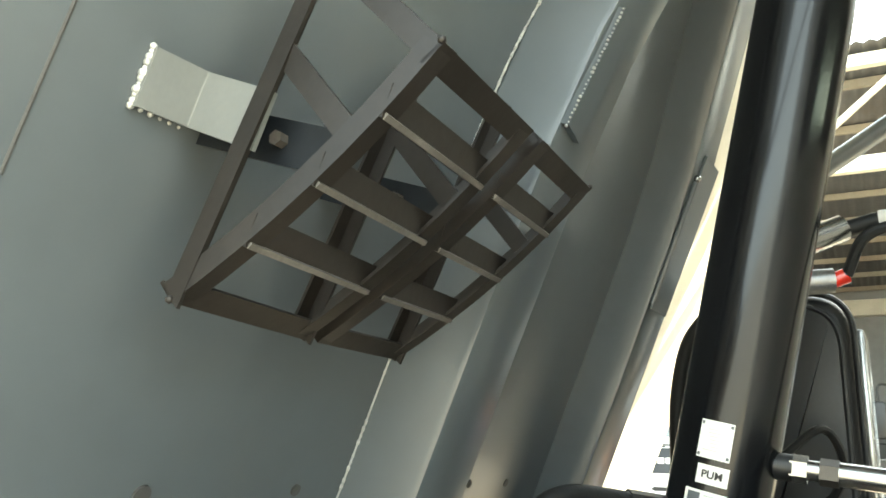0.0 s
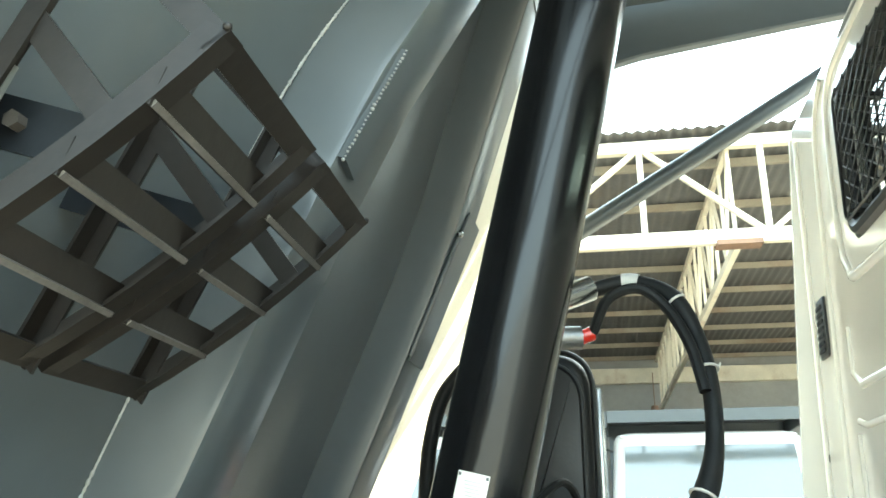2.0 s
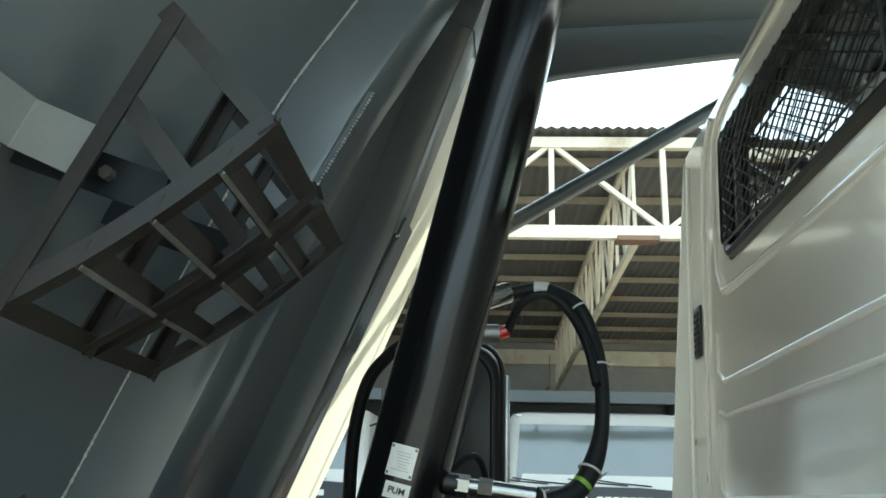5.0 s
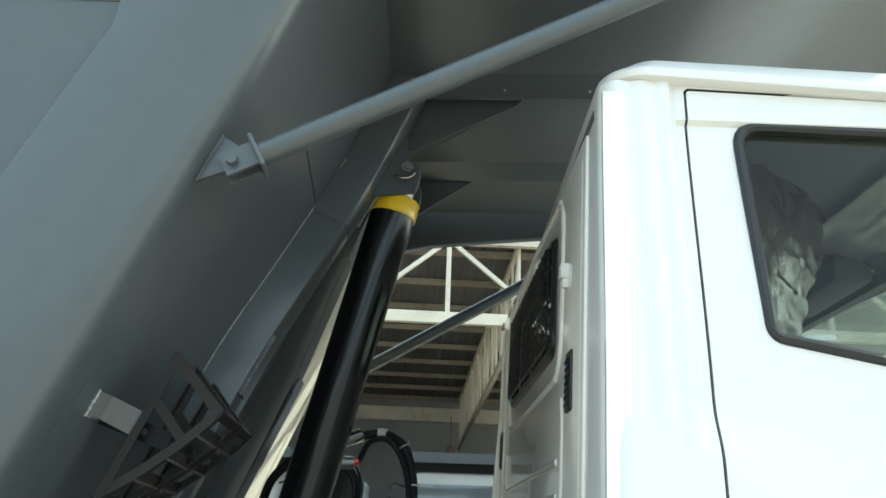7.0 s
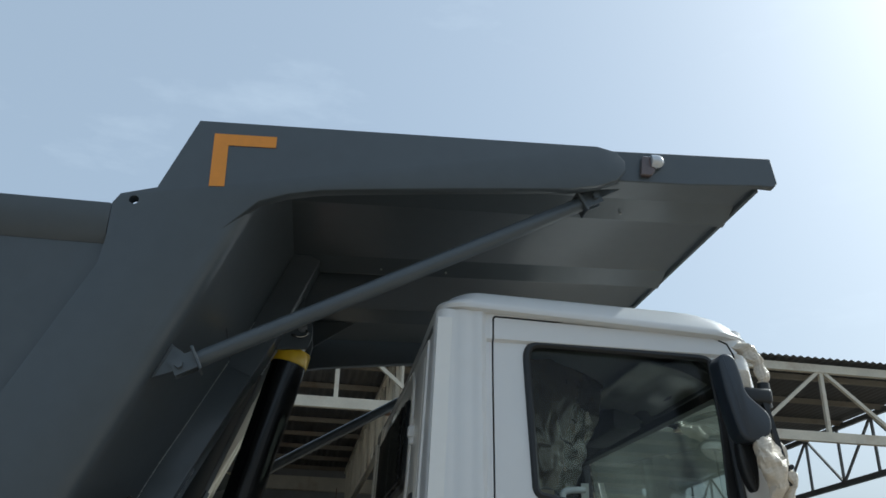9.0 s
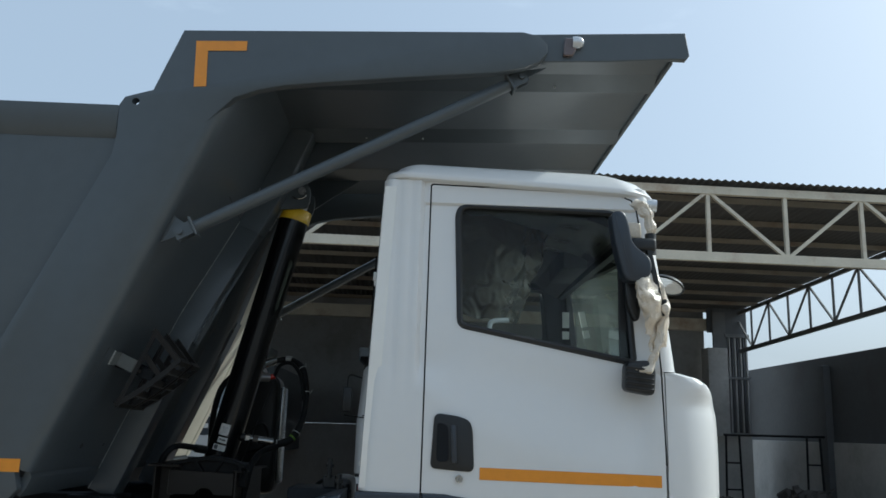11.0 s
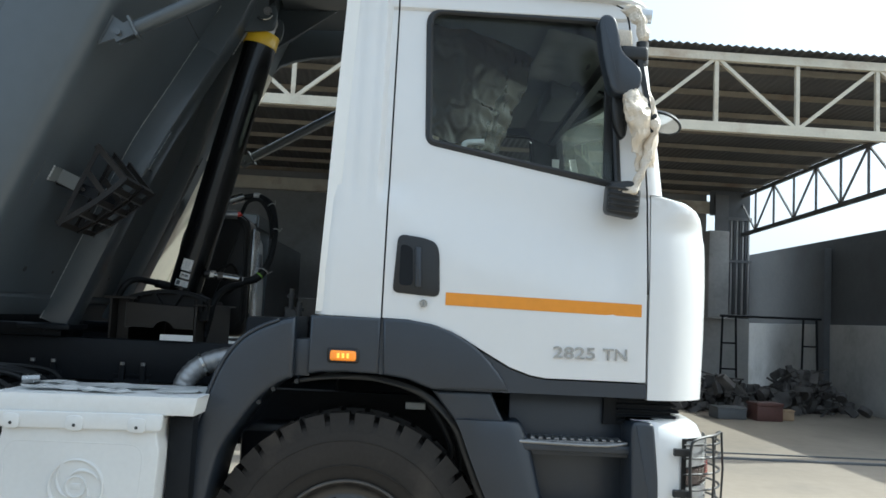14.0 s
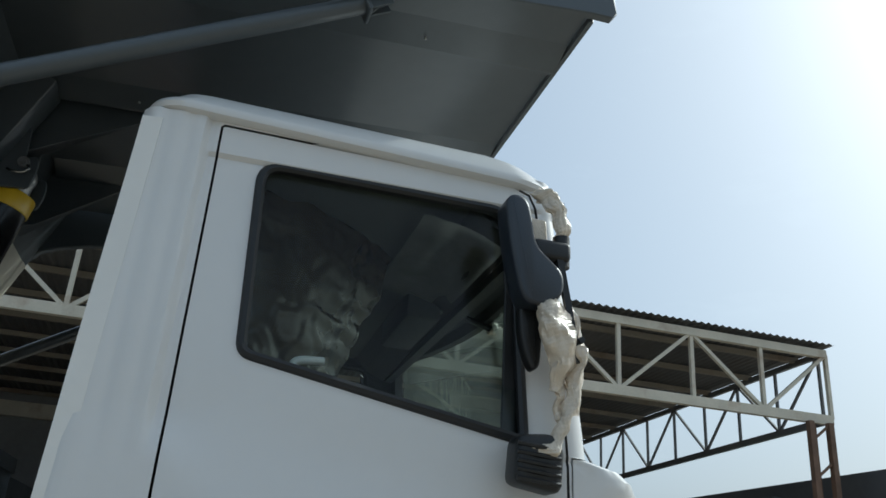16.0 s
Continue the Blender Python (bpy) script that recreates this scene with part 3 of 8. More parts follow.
crate("grey_crate", "low grey plastic crate on the floor", "crate", DARKWALL, 5.55, 9.7, 0.5, 0.4, 0.2, 3)


def scrap_heap(x, y, w, h, seed, label):
    rnd = random.Random(seed)
    bm = bmesh.new()
    for i in range(230):
        px, py = rnd.gauss(0, w * 0.35), rnd.gauss(0, 0.4)
        pz = max(0.04, rnd.uniform(0, 1) ** 1.4 * h * max(0.1, 1 - abs(px) / w))
        m = Matrix.Translation((x + px, y + py, pz)) @ Euler([rnd.uniform(0, 6) for _ in range(3)]).to_matrix().to_4x4()
        k = rnd.random()
        if k < 0.62:
            s = rnd.uniform(0.03, 0.15)
            box(bm, -s, s, -s * 0.6, s * 0.6, -s * 0.4, s * 0.4, 0.01, 1, m)
        elif k < 0.74:
            m = Matrix.Translation((x + px, y + py, pz)) @ Euler((rnd.uniform(-0.4, 0.4), rnd.uniform(-0.55, 0.55), rnd.uniform(0, 6))).to_matrix().to_4x4()
            box(bm, -rnd.uniform(0.3, 0.6), 0.3, -0.018, 0.018, -0.014, 0.014, 0, 1, m)
        else:
            b0 = m @ Vector((0, 0, -0.04))
            cyl(bm, b0, m @ Vector((0, 0, 0.05)), rnd.uniform(0.06, 0.17), seg=14)
    o = part("scrap_heap", bm, DARKJUNK)
    tagged(o, label, "scrap heap", kind="stuff")


scrap_heap(6.0, 11.3, 1.7, 0.62, 3, "dark heap of scrap parts and rods by the wall")
scrap_heap(7.7, 11.6, 1.2, 0.80, 5, "pile of dark scrap pieces and bent bars")


def drum(x, y):
    t = thing("plastic_drum", "blue plastic drum with an orange lid", "drum", loc=(x, y, 0))
    bm = bmesh.new()
    prof = [(0.0, 0.0), (0.185, 0.0), (0.205, 0.03), (0.205, 0.25), (0.214, 0.27), (0.205, 0.29), (0.205, 0.55), (0.214, 0.57), (0.205, 0.59), (0.20, 0.80)]
    lathe(bm, prof, 28, Matrix.Rotation(radians(90), 4, "X"))
    part("body", bm, DRUMBLUE, t)
    bm = bmesh.new()
    lathe(bm, [(0.20, 0.79), (0.222, 0.79), (0.226, 0.80), (0.222, 0.815), (0.222, 0.86), (0.205, 0.875), (0.0, 0.875)], 28, Matrix.Rotation(radians(90), 4, "X"))
    part("lid", bm, LIDORANGE, t, "orange lid")
    bm = bmesh.new()
    tube(bm, spline([(-0.21, -0.14, 0.66), (-0.15, -0.185, 0.78), (-0.06, -0.19, 0.91), (0.0, -0.18, 0.885), (0.10, -0.17, 0.90), (0.19, -0.10, 0.87)]), 0.006, 6)
    part("string", bm, ZIPTIE, t, "white string handle")
    b = bmesh.new()
    rows = [[b.verts.new((0.207 * math.sin(radians(a)), -0.207 * math.cos(radians(a)), z)) for a in (18, 28, 38, 48)] for z in (0.40, 0.64)]
    for i in range(3):
        b.faces.new((rows[0][i], rows[0][i + 1], rows[1][i + 1], rows[1][i]))
    part("paper_label", b, TAG, t, "white paper label")


drum(-0.585, 4.15)


def scrap_of_paper(x, y, w, d, rz):
    bm = bmesh.new()
    rows = [[bm.verts.new((w * (i / 4 - 0.5), d * (j / 3 - 0.5) * (1 + 0.3 * math.sin(i * 2.1)), 0.012 + 0.008 * abs(noise.noise(Vector((i * 0.7 + x, j * 0.9, y)))))) for j in range(4)] for i in range(5)]
    for p, q in zip(rows, rows[1:]):
        for j in range(3):
            bm.faces.new((p[j], p[j + 1], q[j + 1], q[j]))
    bmesh.ops.solidify(bm, geom=list(bm.faces), thickness=0.002)
    o = part("paper_scrap", bm, TAG)
    o.location, o.rotation_euler = (x, y, -0.004), (0, 0, rz)
    tagged(o, "small crumpled white paper scrap on the concrete", "litter", "paper scraps on the yard")


for spot in ((1.05, -0.56, 0.045, 0.03, 0.4), (0.12, -1.16, 0.05, 0.02, 1.1), (-1.02, -1.14, 0.04, 0.02, 2.0), (2.23, 2.10, 0.09, 0.05, 0.3)):
    scrap_of_paper(*spot)


def build_unseen_walls():
    """Unseen plain walls added round the yard; the long one behind cuts low sky light."""
    bm = bmesh.new()
    box(bm, -40, 40, -16.5, -16.0, 0, 4.6)
    w = part("wall_south", bm, PIER, smooth=0)
    tagged(w, "plain dusty unseen wall added to cut low sky light", "wall", kind="structure")
    bm = bmesh.new()
    box(bm, -18.0, -17.6, -16, 18, 0, 4.0)
    w = part("wall_west", bm, SHEDWALL, smooth=0)
    tagged(w, "plain dusty unseen wall added to close the yard's side", "wall", kind="structure")


build_unseen_walls()


# ---- the tipper truck: x ahead, y to its left, front wheels about x = 0 ----
truck = thing("tipper_truck", "new white and grey tipper truck with a large dump body", "truck")


def wall_x(z, d=0.0):
    """The leaning front wall of the dump body; d metres proud of it."""
    return -1.456 + 0.413 * (z - 1.594) + d * 0.924


def wall_z(z, d=0.0):
    return z - d * 0.382


def on_wall(y, z, d=0.0):
    return Vector((wall_x(z, d), y, wall_z(z, d)))


# dump body
def build_dump_body():
    body = part("dump_body", prism(bmesh.new(), [(-6.0, 1.40), (-1.60, 1.40), (wall_x(2.95) - 0.08, 2.95), (-6.0, 2.95)], -1.222, -1.20), GREY, truck, "dark grey painted steel dump body")
    b = prism(bmesh.new(), [(-6.0, 1.40), (-1.60, 1.40), (wall_x(3.4) - 0.1, 3.4), (-6.0, 3.05)], 1.20, 1.25)
    part("far_side", b, GREY, body)
    b = box(bmesh.new(), -6.0, -5.9, -1.22, 1.22, 1.4, 3.0)
    part("tailgate", b, GREY, body)
    b = box(bmesh.new(), -6.0, -2.3, -1.22, 1.22, 1.34, 1.42)
    part("floor_plate", b, CHASSIS, body)
    # front wall, its ends rolled round into the sides
    b = bmesh.new()
    prof = [(-1.252, -0.075), (-1.25, -0.05), (-1.243, -0.028), (-1.228, -0.011), (-1.205, -0.002), (-1.17, 0.0)]
    prof = prof + [(-0.9 + i * 0.3, 0.0) for i in range(7)] + [(-y, d) for y, d in prof[::-1]]
    rows = []
    for z in [1.495 + i * (3.44 - 1.495) / 14 for i in range(15)]:
        rows.append([b.verts.new(on_wall(y, z, d + 0.0035 * noise.noise(Vector((y * 1.1, z * 1.1, 3))) * (abs(y) < 1.15))) for y, d in prof])
    back = [[b.verts.new(on_wall(y * 0.99, z, d - 0.02)) for y, d in prof] for z in (1.495, 3.44)]
    for a, c in zip(rows, rows[1:]):
        for i in range(len(prof) - 1):
            b.faces.new((a[i], a[i + 1], c[i + 1], c[i]))
    for i in range(len(prof) - 1):
        b.faces.new((back[0][i], back[0][i + 1], back[1][i + 1], back[1][i]))
        b.faces.new((rows[0][i], rows[0][i + 1], back[0][i + 1], back[0][i]))
    part("front_wall", b, GREY, body, smooth=50)
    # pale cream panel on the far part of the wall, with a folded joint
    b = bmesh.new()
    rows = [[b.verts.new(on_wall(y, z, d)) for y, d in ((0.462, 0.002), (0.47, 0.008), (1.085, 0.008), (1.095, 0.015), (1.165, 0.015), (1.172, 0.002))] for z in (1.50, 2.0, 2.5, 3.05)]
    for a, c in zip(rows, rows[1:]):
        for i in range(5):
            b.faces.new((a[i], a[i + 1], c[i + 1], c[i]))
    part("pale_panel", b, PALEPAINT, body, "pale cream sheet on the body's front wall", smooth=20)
    # lower edge strip below the seam
    for ya, yb, zl in ((-1.2, -0.45, 1.40), (0.45, 1.2, 1.40), (-0.31, 0.31, 1.455)):
        b = bmesh.new()
        v = [on_wall(y, z, d) for z, d in ((1.491, -0.008), (1.478, 0.004), ((1.478 + zl) / 2, 0.006), (zl, 0.0), (zl, -0.03), (1.491, -0.03)) for y in (ya, yb)]
        vv = [b.verts.new(p) for p in v]
        for i in range(6):
            j = (i + 1) % 6
            b.faces.new((vv[2 * i], vv[2 * i + 1], vv[2 * j + 1], vv[2 * j]))
        b.faces.new(vv[0::2])
        b.faces.new(vv[1::2])
        part("lower_strip", b, GREY, body)
    # drilled holes in a row
    for y in (-0.832, -0.561, -0.036, 0.13):
        b = bmesh.new()
        cyl(b, on_wall(y, 1.597, -0.004), on_wall(y, 1.597, 0.0025), 0.0085 if y > -0.8 else 0.012, seg=16)
        part("bolt_hole", b, SEAM, body)
    # shallow scratches
    for (y0, z0), (y1, z1) in (((-1.115, 2.03), (-1.119, 1.87)), ((-0.62, 2.858), (-0.272, 2.826))):
        b = bmesh.new()
        tube(b, [on_wall(y0, z0, 0.0), on_wall(y1, z1, 0.0)], 0.0022, 6)
        part("scratch", b, SEAM, body)
    # pressed side sheet: post, canopy bracket and rounded nose in one piece
    low = [(-0.80, 3.150), (-0.70, 3.190), (-0.58, 3.218), (-0.44, 3.236), (-0.1, 3.275), (0.38, 3.325), (0.50, 3.352)]
    nose = [(0.575, 3.385), (0.612, 3.43), (0.612, 3.475), (0.575, 3.515), (0.50, 3.532)]
    out = [(-1.575, 1.378), (-1.53, 1.43)] + [(wall_x(z) - 0.066, z) for z in (1.52, 2.0, 2.5, 3.0)] + low + nose + [(-1.055, 3.468), (-1.165, 3.172), (-1.285, 3.135), (-1.308, 3.095), (-1.305, 2.96), (-1.315, 2.86), (-1.72, 1.95), (-1.90, 1.378)]
    b = bmesh.new()
    prism(b, out, -1.252, -1.20, 0.006, 2)
    hole = bmesh.new()
    cyl(hole, (-1.235, -1.4, 3.112), (-1.235, -1.0, 3.112), 0.017, seg=18)
    b = combine(b, hole, "DIFFERENCE")
    hole.free()
    part("side_post", b, GREY, body, smooth=30)
    b = bmesh.new()
    prism(b, out, 1.205, 1.252, 0.006, 1)
    part("side_post", b, GREY, body, smooth=30)
    for s in (-1, 1):
        b = bmesh.new()
        prism(b, [(s * 1.252, 3.092), (s * 1.252, 2.985), (s * 1.224, 2.945), (s * 1.12, 2.945), (s * 1.12, 3.092)], -6.0, -1.306, 0.006, 2, axis="x")
        part("top_rail", b, GREY, body)
        b = bmesh.new()
        prism(b, [(s * 1.254, 1.43), (s * 1.222, 1.50), (s * 1.10, 1.50), (s * 1.10, 1.366), (s * 1.254, 1.366)], -6.0, -1.905, 0.005, 2, axis="x")
        part("bottom_rail", b, GREY, body)
    # canopy over the cab
    def top(x):
        return 3.545 + 0.0505 * (x - 0.5)
    b = bmesh.new()
    prism(b, [(-1.0, top(-1.0) - 0.012), (1.204, top(1.204) - 0.012), (1.204, top(1.204) - 0.118), (-1.0, top(-1.0) - 0.085)], -1.164, 1.164)
    part("canopy_sheet", b, GREY, body)
    for s in (-1, 1):
        b = bmesh.new()
        prism(b, [(0.4, top(0.4)), (1.275, top(1.275) + 0.005), (1.292, 3.473), (1.275, 3.452), (1.21, 3.452), (0.9, 3.425), (0.4, 3.400)], s * 1.165, s * 1.20, 0.004, 1)
        part("canopy_lip", b, GREY, body)
    b = bmesh.new()
    prism(b, [(1.205, 3.443), (1.222, 3.445), (1.220, top(1.22) - 0.002), (1.205, top(1.205) - 0.006)], -1.164, 1.164, 0.003, 1)
    part("canopy_front_edge", b, GREY, body)
    # shallow folds running the length of the canopy's underside
    for y in (-0.87, -0.10, 0.67):
        b = bmesh.new()
        prism(b, [(y - 0.14, 3.47), (y - 0.012, 3.418), (y + 0.004, 3.418), (y + 0.012, 3.47)], -0.70, 1.200, 0, axis="x")
        for v in b.verts:
            v.co.z += 0.034 * (v.co.x - 1.26)
        part("canopy_fold", b, GREY, body, smooth=0)
    for x, y in ((-0.28, -0.16), (0.05, -0.155), (0.42, 0.60), (0.7, -0.93)):
        b = bmesh.new()
        bmesh.ops.create_icosphere(b, subdivisions=1, radius=0.006, matrix=Matrix.Translation((x, y, 3.425 + 0.034 * (x - 1.26))))
        part("weld_dot", b, WELD, body, smooth=80)
    # tapered ribs from the wall under the canopy
    for y, tip in ((-0.02, -0.22), (0.69, -0.34)):
        b = bmesh.new()
        prism(b, [(wall_x(3.08), 3.08), (wall_x(3.08) + 0.10, 3.10), (tip, 3.385), (tip + 0.03, 3.42), (wall_x(3.42), 3.42)], y - 0.006, y + 0.006)
        part("tapered_rib", b, GREY, body, smooth=0)
        b = bmesh.new()
        v = [b.verts.new(p) for p in ((wall_x(3.08) + 0.02, y, 3.078), (wall_x(3.08) + 0.02, y + 0.13, 3.078), (tip, y + 0.012, 3.398), (tip, y, 3.398))]
        b.faces.new(v)
        bmesh.ops.solidify(b, geom=list(b.faces), thickness=0.008)
        part("rib_flange", b, GREY, body, smooth=0)
    # marker lamp and reflective marks
    b = bmesh.new()
    prism(b, rounded([(0.690, 3.438), (0.735, 3.438), (0.752, 3.47), (0.757, 3.528), (0.70, 3.528)], 0.008, 2), -1.222, -1.198, 0.004, 1)
    lamp = part("marker_lamp", b, SMOKED, body, "small brown side marker lamp with a round lens")
    b = bmesh.new()
    cyl(b, (0.735, -1.218, 3.505), (0.757, -1.220, 3.505), 0.027, 0.030, seg=20)
    bmesh.ops.create_uvsphere(b, u_segments=16, v_segments=10, radius=0.028, matrix=Matrix.Translation((0.762, -1.220, 3.505)))
    part("lens", b, LENS, lamp, "round clear lens", smooth=60)
    b = prism(bmesh.new(), [(-0.993, 3.415), (-0.763, 3.425), (-0.763, 3.378), (-0.937, 3.370), (-0.930, 3.197), (-0.985, 3.193)], -1.2545, -1.2525)
    part("corner_mark", b, ORANGE, body, "orange reflective corner mark")
    b = box(bmesh.new(), -5.8, -1.530, -1.2545, -1.2525, 1.500, 1.552)
    part("side_stripe", b, ORANGE, body, "orange reflective stripe")
    b = box(bmesh.new(), -1.685, -1.545, -1.262, -1.225, 1.315, 1.358, 0.008)
    lamp = part("side_lamp", b, AMBER, body, "amber side lamp below the body")
    b = bmesh.new()
    for i in range(3):
        box(b, -1.60 + i * 0.016, -1.592 + i * 0.016, -1.2635, -1.2622, 1.33, 1.345)
    part("lamp_mark", b, INK, lamp, smooth=0)


build_dump_body()


def build_stiffeners():
    for s in (-1, 1):
        deep = 1.0 if s > 0 else 0.79
        prof = [(0.0, 0.0), (0.0, 0.117), (0.003, 0.125), (0.011, 0.128), (0.139, 0.128), (0.147, 0.125), (0.15, 0.117), (0.15, 0.0)]
        stations = [(-0.455, 1.385), (-0.455, 1.6), (-0.455, 1.9), (-0.449, 2.15), (-0.425, 2.32), (-0.344, 2.56), (-0.268, 2.81), (-0.265, 2.815), (-0.215, 3.03), (-0.21, 3.42)]
        b = bmesh.new()
        rows = [[b.verts.new(on_wall(s * -(abs(y) - a), z, d * deep)) for a, d in prof] for y, z in stations]
        for p, q in zip(rows, rows[1:]):
            for i in range(len(prof)):
                j = (i + 1) % len(prof)
                b.faces.new((p[i], p[j], q[j], q[i]))
        b.faces.new(rows[0])
        b.faces.new(rows[-1])
        st = part("wall_stiffener", b, GREY, truck, "grey box stiffener welded to the body wall", smooth=28)
        rnd = random.Random(4 + s)
        line = [on_wall(s * -(abs(y) + 0.001), z, 0.002) for y, z in stations[0:9]]
        line = spline(line, 10)
        b = bmesh.new()
        for p, q in zip(line, line[1:]):
            for k in range(3):
                c = p.lerp(q, k / 3)
                if noise.noise(c * 4.0) > -0.45:
                    r = rnd.uniform(0.0014, 0.0034)
                    m = Matrix.Translation(c) @ Euler((0, radians(22), 0)).to_matrix().to_4x4() @ Matrix.Diagonal((1.0, 1.0, 1.9, 1))
                    bmesh.ops.create_icosphere(b, subdivisions=1, radius=r, matrix=m)
        tube(b, line, 0.0016, 6)
        part("weld_seam", b, WELD, st, "bright weld beads", smooth=80, kind="stuff")
        if s < 0:
            # flat reinforcing bar on the near stiffener's face
            b = bmesh.new()
            m0, m1 = on_wall(-0.415, 2.17, 0.132), on_wall(-0.374, 2.36, 0.132)
            bar(b, m0, m1, 0.056, 0.014, up=(0.92, 0, -0.38))
            rb = part("reinforcing_bar", b, GREY, truck, "flat bar welded on the stiffener", smooth=0)
            b = bmesh.new()
            for k in range(30):
                c = m0.lerp(m1, k / 29) + Vector((0.006, -0.030 + 0.0015 * math.sin(k * 1.7), 0))
                bmesh.ops.create_icosphere(b, subdivisions=1, radius=rnd.uniform(0.0016, 0.0034), matrix=Matrix.Translation(c))
            part("weld_seam", b, WELD, rb, smooth=80, kind="stuff")
        # separate upper cap plate with its lower edge showing
        cap = [(-0.002, -0.0), (-0.003, 0.119), (0.000, 0.128), (0.009, 0.132), (0.141, 0.132), (0.150, 0.128), (0.153, 0.119), (0.152, 0.0)]
        b = bmesh.new()
        rows = [[b.verts.new(on_wall(s * -(abs(y) - a), z, d * deep)) for a, d in cap] for y, z in ((-0.272, 2.80), (-0.215, 3.03), (-0.21, 3.41))]
        for p, q in zip(rows, rows[1:]):
            for i in range(len(cap)):
                j = (i + 1) % len(cap)
                b.faces.new((p[i], p[j], q[j], q[i]))
        b.faces.new(rows[0])
        b.faces.new(rows[-1])
        part("cap_plate", b, GREY, st, smooth=28)
    # runs of weld along the near stiffener's inner edge, by the pin plate
    for za, zb, out in ((2.86, 2.98, 0.0), (2.95, 3.05, 0.008), (3.02, 3.10, -0.006)):
        b = bmesh.new()
        n = 16
        for k in range(n + 1):
            z = za + (zb - za) * k / n
            y = -(0.272 + (0.215 - 0.272) * (z - 2.80) / 0.23 if z < 3.03 else 0.215) + 0.153 + out
            bmesh.ops.create_icosphere(b, subdivisions=1, radius=0.0042 + 0.0012 * math.sin(k * 2.3), matrix=Matrix.Translation(on_wall(y, z, 0.133)))
        part("weld_run", b, WELD, truck, "bright run of weld on the stiffener's edge", smooth=80)
    # patch plate and bolt on the far stiffener
    b = bmesh.new()
    q = [on_wall(0.31, z, 0.103) for z in (2.02, 2.36)] + [on_wall(0.43, z, 0.103) for z in (2.36, 2.02)]
    q2 = [p + Vector((0.004, 0, -0.0016)) for p in q]
    va, vb = [b.verts.new(p) for p in q], [b.verts.new(p) for p in q2]
    b.faces.new(va)
    b.faces.new(vb)
    for i in range(4):
        b.faces.new((va[i], va[(i + 1) % 4], vb[(i + 1) % 4], vb[i]))
    pl = part("patch_plate", b, GREY, truck, smooth=0)
    b = bmesh.new()
    tube(b, [on_wall(0.300, 2.30, 0.106), on_wall(0.306, 2.03, 0.106)], 0.006, 8)
    part("edge_rod", b, GREY, pl)
    b = bmesh.new()
    bmesh.ops.create_uvsphere(b, u_segments=12, v_segments=8, radius=0.009, matrix=Matrix.Translation(on_wall(0.298, 2.305, 0.107)))
    part("bolt_head", b, CHROME, pl)


build_stiffeners()

# hydraulic tipping cylinder
AX0, AX1 = Vector((-1.005, 0, 1.54)), Vector((-0.679, 0, 2.96))
AXD = (AX1 - AX0).normalized()


def on_axis(z):
    return AX0 + (AX1 - AX0) * ((z - AX0.z) / (AX1.z - AX0.z))


